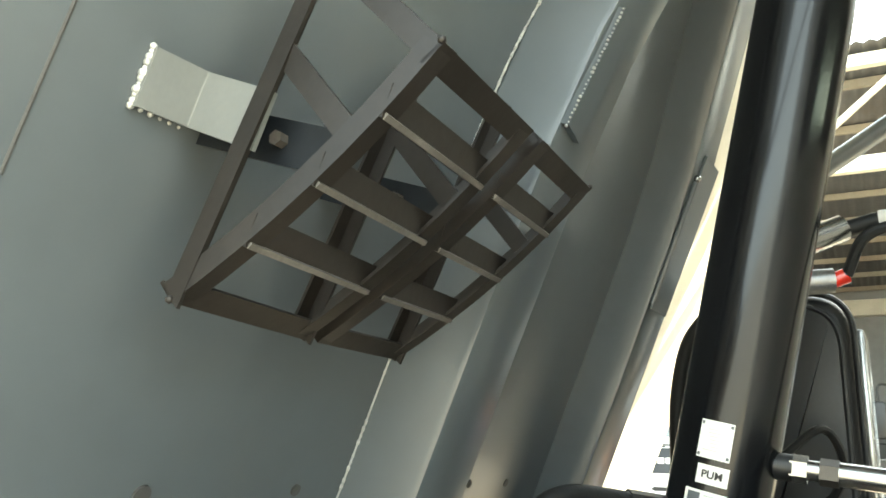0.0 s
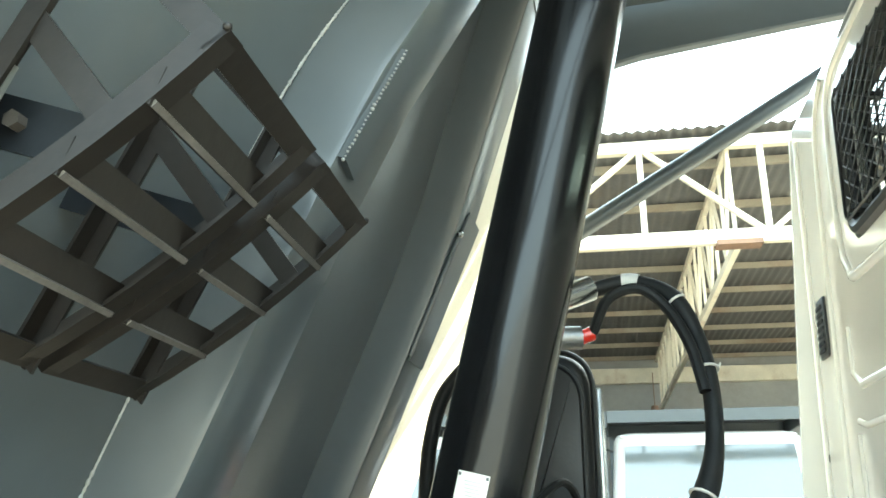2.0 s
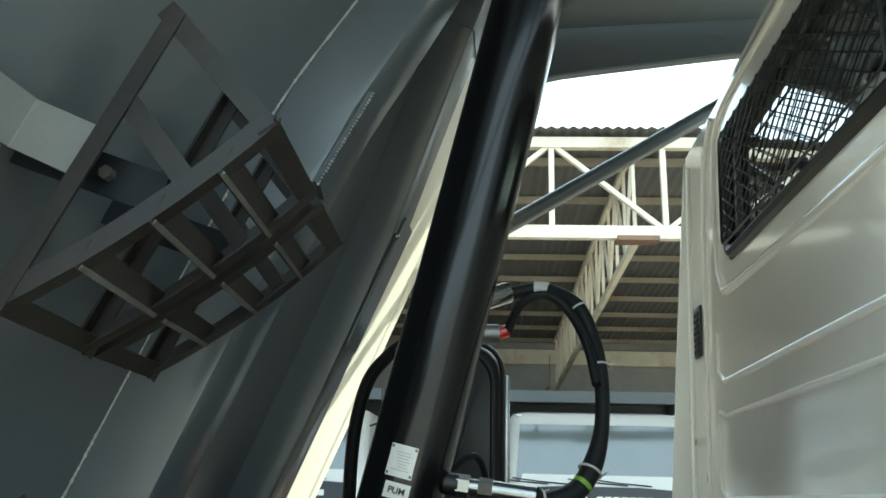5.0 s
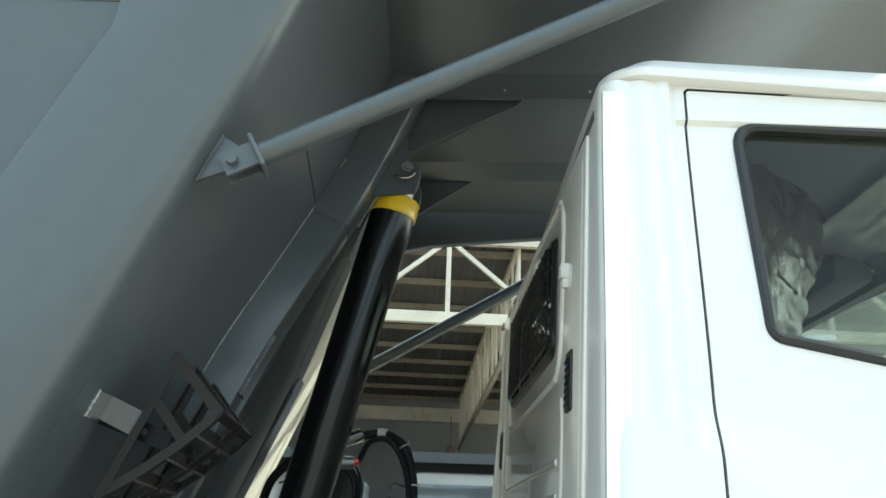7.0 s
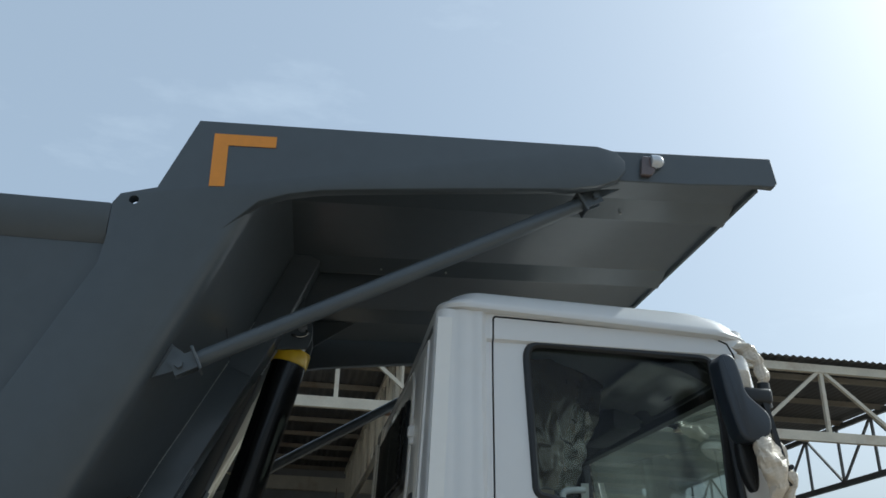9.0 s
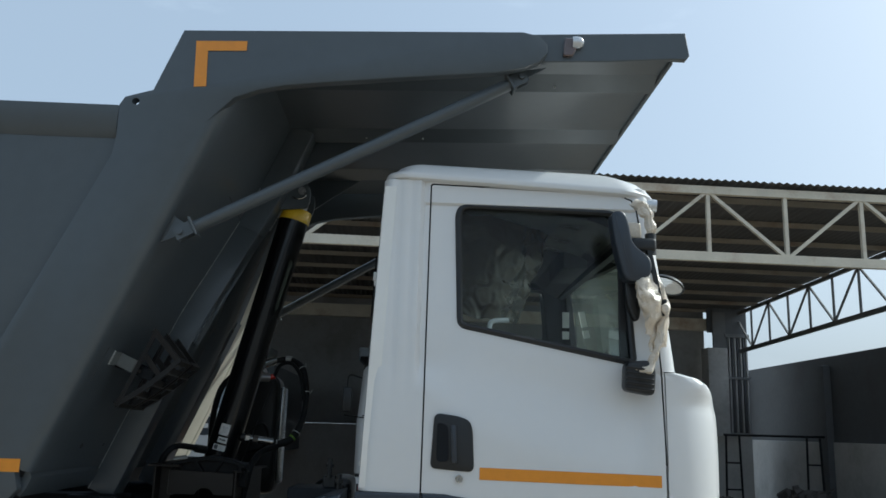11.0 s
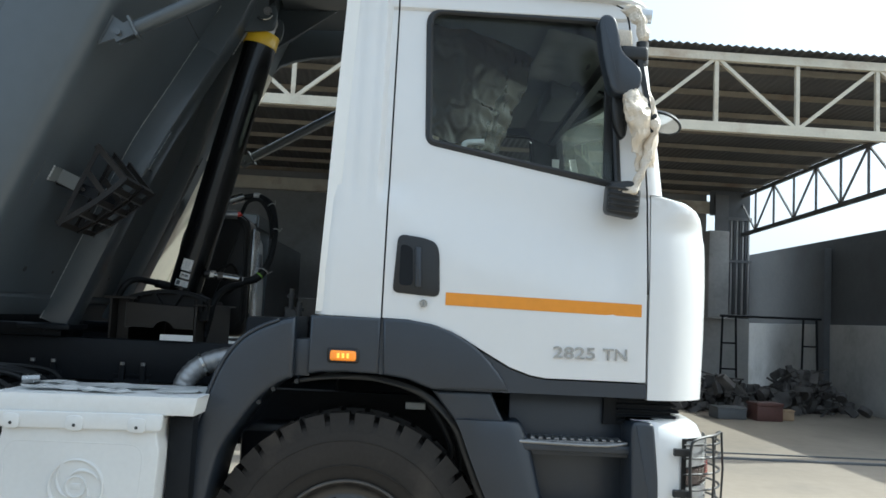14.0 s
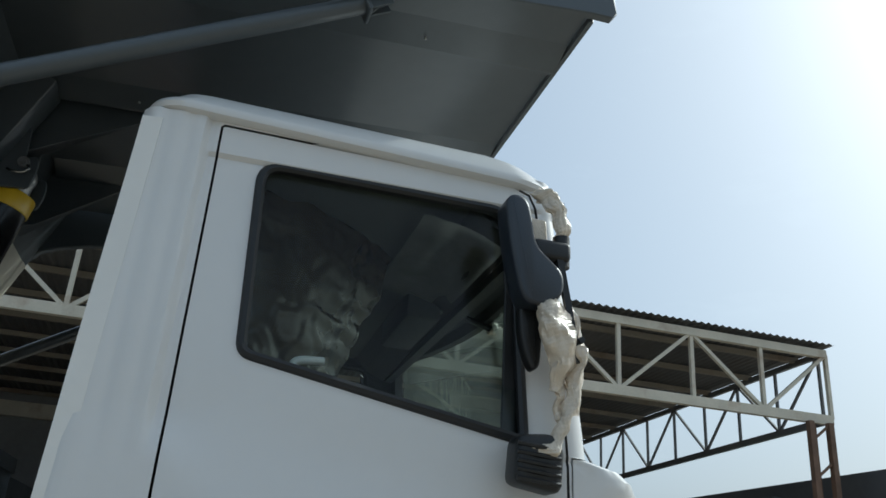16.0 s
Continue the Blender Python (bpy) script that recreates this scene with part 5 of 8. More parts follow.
def cab_loft(inset=0.0, z0=1.192, z1=2.835):
    """The closed outer form of the cab."""
    b = bmesh.new()
    nz = 72
    rings = []
    for k in range(nz + 1):
        z = z0 + (z1 - z0) * (k / nz)
        if k >= nz - 12:
            z = 2.70 + (z1 - 2.70) * (k - nz + 12) / 12
        else:
            z = z0 + (2.70 - z0) * k / (nz - 12)
        zz = z
        w, xf, xr = half_width(zz) - inset, front_x(zz) - inset, rear_x(zz) + inset
        rf = (0.29 - 0.21 * smooth(1.84, 1.985, z)) - inset * 0.5
        bulge = 0.05 + 0.15 * smooth(1.84, 1.985, z)
        rr = 0.06
        pts = []
        # right side from rear to front, then front, left side, rear
        span = xf - rf - xr - rr
        xs = [xr + rr + 0.24 * i / 30 for i in range(30)] + [xr + rr + 0.24 + (span - 0.24) * i / 40 for i in range(41)]
        side = []
        for i in range(6):
            a = radians(180 + 90 * i / 6)
            side.append((xr + rr + rr * math.cos(a), -w + rr + rr * math.sin(a)))
        side += [(x, -w) for x in xs]
        for i in range(1, 13):
            a = radians(-90 + 90 * i / 12)
            side.append((xf - rf + rf * math.cos(a), -w + rf + rf * math.sin(a)))
        frontc = []
        ye = w - rf
        for i in range(1, 12):
            t = i / 12
            y = -ye + 2 * ye * t
            frontc.append((xf + bulge * (1 - (y / ye) ** 2), y))
        ring = [(x, y) for x, y in side] + frontc + [(x, -y) for x, y in side[::-1]]
        ring += [(xr, w - rr - (2 * (w - rr)) * i / 12) for i in range(1, 12)]
        vs = []
        for x, y in ring:
            off = press(x, z) - PRESS if abs(abs(y) - w) < 0.04 and x < 1.13 else 0.0
            if x > 1.0:
                off *= 1 - smooth(1.0, 1.13, x)
            sy = -1 if y < 0 else 1
            vs.append(b.verts.new((x, y + sy * off * (1 if abs(y) > 0.9 else 0), z)))
        rings.append(vs)
    n = len(rings[0])
    for p, q in zip(rings, rings[1:]):
        for i in range(n):
            b.faces.new((p[i], p[(i + 1) % n], q[(i + 1) % n], q[i]))
    b.faces.new(rings[0][::-1])
    b.faces.new(rings[-1])
    bmesh.ops.recalc_face_normals(b, faces=b.faces)
    return b


def grow(pts, d):
    """An outline (counter-clockwise or not) moved outwards by d from its middle line."""
    n = len(pts)
    area = sum(pts[i][0] * pts[(i + 1) % n][1] - pts[(i + 1) % n][0] * pts[i][1] for i in range(n))
    s = 1 if area > 0 else -1
    out = []
    for i in range(n):
        p, a, c = Vector(pts[i]), Vector(pts[i - 1]), Vector(pts[(i + 1) % n])
        u, v = (p - a).normalized(), (c - p).normalized()
        nrm = Vector((u.y + v.y, -(u.x + v.x)))
        nrm = nrm.normalized() * min(2.0, 1.0 / max(0.4, nrm.length / 2))
        out.append((p.x + s * nrm.x * d, p.y + s * nrm.y * d))
    return out


ARCH = [(0.101, 1.462), (0.20, 1.460), (0.314, 1.441), (0.41, 1.402), (0.505, 1.347), (0.60, 1.295), (0.68, 1.268), (0.74, 1.259)]
DOOR = ARCH + [(1.128, 1.259), (1.125, 1.6), (1.118, 1.98), (1.105, 2.15), (1.045, 2.72), (1.02, 2.775), (0.96, 2.800), (0.109, 2.817), (0.104, 2.812)]
WINDOW = rounded([(0.250, 2.175), (1.005, 2.035), (0.985, 2.45), (0.955, 2.715), (0.230, 2.724)], [0.025, 0.02, 0.3, 0.05, 0.06], 6)


def build_cab():
    shell = combine(cab_loft(), cab_loft(0.035, 1.15, 2.80), "DIFFERENCE")
    # openings
    cuts = bmesh.new()
    prism(cuts, WINDOW, 0.9, 1.5)
    prism(cuts, WINDOW, -1.5, -0.9)
    wind = rounded([(-1.06, 2.06), (1.06, 2.06), (1.01, 2.745), (-1.01, 2.745)], 0.08, 6)
    prism(cuts, wind, 1.02, 1.7, axis="x")
    rear = rounded([(-0.545, 2.265), (0.475, 2.265), (0.475, 2.615), (-0.545, 2.615)], 0.06, 6)
    prism(cuts, rear, -0.3, -0.05, axis="x")
    shell = combine(shell, cuts, "DIFFERENCE")
    cuts.free()
    doorp = prism(bmesh.new(), DOOR, -1.5, -0.95)
    doorg = prism(bmesh.new(), grow(DOOR, 0.007), -1.5, -0.9)
    door = combine(shell, doorp, "INTERSECT")
    shell = combine(shell, doorg, "DIFFERENCE")
    underside = [(-0.30, 1.236), (-0.173, 1.236), (-0.125, 1.245), (-0.03, 1.249), (0.114, 1.245), (0.209, 1.232), (0.281, 1.206), (0.31, 1.197)]
    trimpoly = [(-0.30, 1.15), (1.132, 1.15), (1.132, 1.254)] + [(x, z - 0.006) for x, z in ARCH[::-1]] + [(-0.30, 1.462)]
    trimp = prism(bmesh.new(), underside + [(1.132, 1.197)] + trimpoly[2:], -1.5, 1.5)
    trimg = prism(bmesh.new(), grow(trimpoly, 0.004), -1.6, 1.6)
    trim = combine(shell, trimp, "INTERSECT")
    shell = combine(shell, trimg, "DIFFERENCE")
    frontpoly = [(1.137, 1.15), (1.70, 1.15), (1.70, 1.99), (1.137, 1.99)]
    fp = prism(bmesh.new(), frontpoly, -1.5, 1.5)
    fg = prism(bmesh.new(), grow(frontpoly, 0.005), -1.6, 1.6)
    front = combine(shell, fp, "INTERSECT")
    shell = combine(shell, fg, "DIFFERENCE")
    for b in (doorp, doorg, trimp, trimg, fp, fg):
        b.free()
    def line_inside(b):
        """Gives the inner faces the lining."""
        bmesh.ops.recalc_face_normals(b, faces=b.faces)
        for f in b.faces:
            if f.normal.dot(Vector((0.5, 0, 2.0)) - f.calc_center_median()) > 0.05:
                f.material_index = 1
    line_inside(shell)
    line_inside(door)
    cab = part("cab_shell", shell, [WHITE, LINING], truck, "white painted day cab", smooth=32)
    d = part("door", door, [WHITE, LINING], truck, "white cab door, closed", smooth=32)
    lt = part("lower_trim", trim, TRIM, truck, "charcoal plastic cab trim", smooth=32)
    # flared arch panel in two pieces with a shut line between them
    brow = [(0.104, 1.460), (0.20, 1.459), (0.290, 1.447), (0.371, 1.421), (0.455, 1.374), (0.516, 1.320), (0.565, 1.263), (0.598, 1.206)]
    for pts in ([(0.097, 1.460), (-0.172, 1.460)] + underside[1:5][:3] + [(0.097, 1.246)], brow + underside[:3:-1]):
        part("arch_flare", prism(bmesh.new(), pts, -1.234, -1.19, 0.013, 4), TRIM, lt, "rounded charcoal arch flare", smooth=60)
    part("front_panel", front, WHITE, truck, "white rounded front corner panel", smooth=32)
    # dark backing behind the shut lines
    b = prism(bmesh.new(), grow(DOOR, 0.012), -1.05, -1.045)
    cut = prism(bmesh.new(), grow(WINDOW, 0.012), -1.3, -1.0)
    b = combine(b, cut, "DIFFERENCE")
    cut.free()
    part("door_lining", b, LINING, d, smooth=0)
    # roof cap with a rolled lip
    b = bmesh.new()
    rows = []
    for z, e in ((2.822, -0.006), (2.828, 0.010), (2.842, 0.014), (2.856, 0.008), (2.880, -0.004), (2.905, -0.022), (2.922, -0.048), (2.932, -0.085), (2.938, -0.16), (2.941, -0.3)):
        w, xf, xr = half_width(2.8) + e, 1.15 + e * 1.4, -0.098 - e * 0.9
        ring = []
        for cx, cy, a0, r in ((xr + 0.11, -w + 0.11, 180, 0.11), (xf - 0.20, -w + 0.20, 270, 0.20), (xf - 0.20, w - 0.20, 0, 0.20), (xr + 0.11, w - 0.11, 90, 0.11)):
            for i in range(9):
                a = radians(a0 + 90 * i / 8)
                ring.append((cx + r * math.cos(a), cy + r * math.sin(a)))
        lift = 0.014 if z < 2.87 else 0.0
        rows.append([b.verts.new((x + (0.02 * (1 - smooth(-0.1, 0.1, x)) if z > 2.87 else 0.0), y, z - 0.035 * smooth(0.6, 1.15, x) + lift * (1 - smooth(-0.02, 0.14, x)))) for x, y in ring])
    for p, q in zip(rows, rows[1:]):
        for i in range(len(p)):
            b.faces.new((p[i], p[(i + 1) % len(p)], q[(i + 1) % len(p)], q[i]))
    b.faces.new(rows[-1])
    b.faces.new(rows[0][::-1])
    roof = part("roof", b, WHITE, truck, "white cab roof with rolled edge", smooth=40)
    b = bmesh.new()
    cyl(b, (1.10, -1.06, 2.775), (1.155, -1.07, 2.77), 0.03, seg=20)
    part("roof_lamp", b, LENS, roof, "small clear roof marker lamp")
    # side window glass, rubber frame, quarter bar
    for s in (-1, 1):
        w = half_width(2.4) - PRESS - 0.014
        b = bmesh.new()
        lo, hi = half_width(2.1) - PRESS - 0.018, half_width(2.7) - PRESS - 0.018
        vs = [b.verts.new((x, s * (lo + (hi - lo) * (z - 2.1) / 0.6), z)) for x, z in WINDOW]
        b.faces.new(vs)
        g = part("side_window", b, GLASS, d if s < 0 else cab, "tinted door window" if s < 0 else "", smooth=0)
        g.visible_shadow = False
        b = bmesh.new()
        ring = [Vector((x, s * (lo + 0.016 + (hi - lo) * (z - 2.1) / 0.6), z)) for x, z in grow(WINDOW, 0.004)]
        tube(b, ring + ring[:2], 0.015, 8)
        part("window_rubber", b, BLACK, d if s < 0 else cab)
        b = bmesh.new()
        prism(b, [(0.955, 2.05), (1.0, 2.04), (0.985, 2.45), (0.955, 2.68), (0.93, 2.70), (0.952, 2.45)], s * (w + 0.004), s * (w + 0.016), 0.003, 1)
        part("quarter_bar", b, BLACK, d if s < 0 else cab)
    # windscreen
    b = bmesh.new()
    rows = []
    for i in range(9):
        z = 2.04 + 0.72 * i / 8
        rows.append([b.verts.new((front_x(z) - 0.014 + 0.20 * (1 - (y / 1.07) ** 2), y, z)) for y in [-0.99 + 1.98 * k / 20 for k in range(21)]])
    for p, q in zip(rows, rows[1:]):
        for i in range(20):
            b.faces.new((p[i], p[i + 1], q[i + 1], q[i]))
    g = part("windscreen", b, DUSTYGLASS, truck, "curved windscreen", smooth=80)
    g.visible_shadow = False
    # handle recess: dark rounded pocket with a grip
    hb = rounded([(0.134, 1.562), (0.318, 1.550), (0.308, 1.748), (0.268, 1.776), (0.146, 1.790)], [0.025, 0.03, 0.05, 0.05, 0.03], 5)
    b = bmesh.new()
    prism(b, hb, -1.226, -1.208, 0.006, 2)
    h = part("door_handle", b, BLACK, d, "black recessed door handle")
    b = bmesh.new()
    prism(b, rounded([(0.222, 1.585), (0.245, 1.585), (0.238, 1.74), (0.215, 1.74)], 0.008, 3), -1.236, -1.222, 0.004, 2)
    part("grip", b, TRIM, h)
    b = bmesh.new()
    prism(b, rounded([(0.158, 1.59), (0.212, 1.59), (0.205, 1.74), (0.158, 1.752)], 0.02, 4), -1.2275, -1.2255, 0.0, 1)
    part("pocket", b, CHASSIS, h)
    b = bmesh.new()
    cyl(b, (0.256, -1.230, 1.524), (0.256, -1.214, 1.524), 0.0155, seg=24)
    k = part("door_lock", b, CHROME, d, "round metal door lock")
    b = bmesh.new()
    box(b, 0.2545, 0.2575, -1.2312, -1.2296, 1.518, 1.53)
    part("keyhole", b, INK, k, smooth=0)
    # orange stripe follows the door skin
    b = bmesh.new()
    n = 14
    up, lw = [], []
    for i in range(n + 1):
        x = 0.341 + (1.106 - 0.341) * i / n
        y = -(half_width(1.54) + (press(x, 1.54) - PRESS) * (1 - smooth(1.0, 1.13, x))) - 0.0022
        up.append(b.verts.new((x, y, 1.571 - 0.012 * i / n)))
        lw.append(b.verts.new((x, y, 1.522 - 0.012 * i / n)))
    for i in range(n):
        b.faces.new((lw[i], lw[i + 1], up[i + 1], up[i]))
    part("door_stripe", b, ORANGE, d, "orange reflective stripe")
    lettering("model_number", "2825", 0.064, Matrix.Translation((0.848, -1.2195, 1.358)) @ SIDE, SILVERTXT, d, 0.004, 1.32, 0.0006)
    lettering("model_letters", "TN", 0.064, Matrix.Translation((1.008, -1.2195, 1.358)) @ SIDE, SILVERTXT, d, 0.004, 1.12, 0.0006)
    # side repeater on the trim
    b = bmesh.new()
    box(b, -0.101, 0.022, -1.247, -1.215, 1.283, 1.339, 0.012, 3)
    lamp = part("side_repeater", b, BLACK, truck, "amber side repeater lamp")
    b = bmesh.new()
    box(b, -0.09, 0.011, -1.254, -1.235, 1.291, 1.331, 0.010, 3)
    ln = part("lens", b, AMBERLIT, lamp)
    b = bmesh.new()
    for x in (-0.062, -0.044, -0.026):
        box(b, x, x + 0.010, -1.2560, -1.2535, 1.302, 1.321, 0.001, 1)
    part("bulb", b, BULB, ln, "lit orange bulbs", smooth=0)


build_cab()


def build_cab_rear():
    back = -0.166
    b = bmesh.new()
    ring = [Vector((back - 0.004, y, z)) for y, z in rounded([(-0.545, 2.265), (0.475, 2.265), (0.475, 2.615), (-0.545, 2.615)], 0.06, 6)]
    tube(b, ring + ring[:2], 0.019, 8)
    fr = part("rear_window", lean(b), BLACK, truck, "rear cab window behind a wire guard")
    b = bmesh.new()
    b.faces.new([b.verts.new((back + 0.018, p.y, p.z)) for p in ring])
    g = part("pane", lean(b), WINDSCREEN, fr, smooth=0)
    g.visible_shadow = False
    # diamond wire guard, its edges turned back to the cab
    y0, y1, z0, z1 = -0.535, 0.465, 2.285, 2.60
    off = 0.034
    b = bmesh.new()
    ring = [Vector((back - off + 0.004, y, z)) for y, z in rounded([(y0 + 0.01, z0), (y1 - 0.01, z0), (y1 - 0.01, z1), (y0 + 0.01, z1)], 0.03, 4)]
    tube(b, ring + ring[:2], 0.0035, 6)
    gd = part("wire_guard", lean(b), BLACK, truck, "black diamond wire guard over the rear window")
    for z in (z0 + 0.02, z1 - 0.02):
        for y in (y0 + 0.05, -0.08, y1 - 0.05):
            b = box(bmesh.new(), back - off, back + 0.006, y - 0.012, y + 0.012, z - 0.007, z + 0.007, 0.002, 1)
            part("clip", lean(b), BLACK, gd)
    step, slope = 0.064, 1.70

    def bow(y):
        """The mesh curves back to the cab at both ends."""
        e = max(0.0, 1 - (y1 - y) / 0.05, 1 - (y - y0) / 0.05)
        return back - off + 0.030 * e * e
    k = 0
    while y0 + k * step < y1 + (z1 - z0) * slope:
        for sgn in (1, -1):
            if sgn > 0:
                (py, pz), (qy, qz) = (y0 + k * step, z0), (y0 + k * step - (z1 - z0) * slope, z1)
            else:
                (py, pz), (qy, qz) = (y0 + k * step - (z1 - z0) * slope, z0), (y0 + k * step, z1)
            dy, dz = qy - py, qz - pz
            a, c = sorted(((y0 - py) / dy, (y1 - py) / dy))
            t0, t1 = max(0.0, a), min(1.0, c)
            if t1 - t0 > 0.02:
                n = 6
                pts = [(py + dy * (t0 + (t1 - t0) * i / n), pz + dz * (t0 + (t1 - t0) * i / n)) for i in range(n + 1)]
                w = tube(bmesh.new(), [(bow(y) - 0.002 * sgn, y, z) for y, z in pts], 0.0020, 5)
                part("wire", lean(w), BLACK, gd, smooth=0)
        k += 1
    # skin over the rear with pressed swages
    b = bmesh.new()
    box(b, back - 0.006, back + 0.052, -0.97, 0.97, 1.27, 2.76, 0.004, 2)
    cut = bmesh.new()
    prism(cut, rounded([(-0.565, 2.245), (0.495, 2.245), (0.495, 2.635), (-0.565, 2.635)], 0.06, 6), -0.3, 0.0, axis="x")
    b = combine(b, cut, "DIFFERENCE")
    cut.free()
    sk = part("rear_skin", lean(b), BACKWHITE, truck, "cream white rear cab panel with pressed ribs", smooth=30)

    def spline3(pts):
        return [(q.y, q.z) for q in spline([(0, y, z) for y, z in pts], 5)]

    def swage(pts, r=0.013):
        b = bmesh.new()
        tube(b, [Vector((back - 0.0005, y, z)) for y, z in pts], r, 10, flat=1.0)
        part("swage", lean(b), BACKWHITE, sk, smooth=80)
    swage(spline3([(-0.665, 2.40), (-0.655, 2.25), (-0.60, 2.185), (-0.5, 2.175), (0.42, 2.175), (0.555, 2.205), (0.60, 2.32), (0.60, 2.60), (0.53, 2.70), (0.3, 2.725), (-0.5, 2.725), (-0.61, 2.70), (-0.66, 2.62), (-0.665, 2.40)]), 0.015)
    swage([(0.62, 2.08), (0.62, 1.97), (0.56, 1.935), (-0.62, 1.935)], 0.012)
    swage([(0.62, 1.86), (0.56, 1.845), (-0.62, 1.845)], 0.010)
    swage(spline3([(-0.68, 2.10), (-0.70, 2.0), (-0.70, 1.75), (-0.72, 1.62)]), 0.012)
    swage([(0.62, 1.83), (0.62, 1.66), (0.56, 1.63), (-0.62, 1.63)], 0.012)
    swage(spline3([(0.62, 2.74), (0.70, 2.66), (0.735, 2.5), (0.74, 2.2), (0.74, 1.40)]), 0.014)
    swage([(0.925, 2.70), (0.925, 1.40)], 0.017)
    swage([(-0.93, 2.70), (-0.93, 1.45)], 0.008)
    swage([(0.9, 1.56), (0.0, 1.545), (-0.9, 1.56)], 0.018)
    # small white catch between the window and the corner
    b = bmesh.new()
    box(b, back - 0.030, back - 0.004, -0.757, -0.723, 2.425, 2.470, 0.006, 2)
    box(b, back - 0.024, back - 0.004, -0.750, -0.730, 2.400, 2.430, 0.004, 1)
    part("catch", lean(b), TAG, sk, "small white catch")
    for y in (0.765, -0.60, 0.92, -0.78):
        b = bmesh.new()
        z = 1.69 if abs(y) < 0.78 else 1.80
        cyl(b, (back - 0.008, y, z), (back - 0.005, y, z), 0.014, seg=18)
        part("drain_hole", lean(b), SEAM, sk)
    for y in (-0.80, 0.83):
        b = bmesh.new()
        box(b, back - 0.014, back - 0.002, y - 0.037, y + 0.037, 2.045, 2.205, 0.006)
        v = part("air_vent", lean(b), BLACK, sk, "black slotted air vent")
        for i in range(7):
            b = bmesh.new()
            box(b, back - 0.017, back - 0.012, y - 0.028, y + 0.028, 2.06 + i * 0.019, 2.069 + i * 0.019)
            part("slat", lean(b), CHASSIS, v, smooth=0)
    # folded flanges up both rear corners
    for s in (-1, 1):
        b = bmesh.new()
        rows = []
        for i in range(13):
            z = (1.475 if s < 0 else 1.40) + (1.325 if s < 0 else 1.40) * i / 12
            w = half_width(z) - 0.004
            x = rear_x(z) + (0.020 if s < 0 else 0.0)
            out = 0.014 if s < 0 else 0.086 - 0.054 * i / 12
            rows.append([b.verts.new((x + a, s * (w - c), z)) for a, c in ((0.04, 0.0), (-out, 0.006), (-out, 0.022), (0.04, 0.03))])
        for p, q in zip(rows, rows[1:]):
            for j in range(4):
                b.faces.new((p[j], p[(j + 1) % 4], q[(j + 1) % 4], q[j]))
        b.faces.new(rows[0][::-1])
        b.faces.new(rows[-1])
        part("corner_flange", b, BACKWHITE, sk, smooth=30)
    b = bmesh.new()
    prism(b, [(0.05, 1.28), (-0.75, 1.28), (-0.75, 1.50), (-0.6, 1.535), (0.0, 1.53)], back - 0.014, back - 0.006, 0, axis="x")
    part("dark_recess", lean(b), CHASSIS, sk)


build_cab_rear()


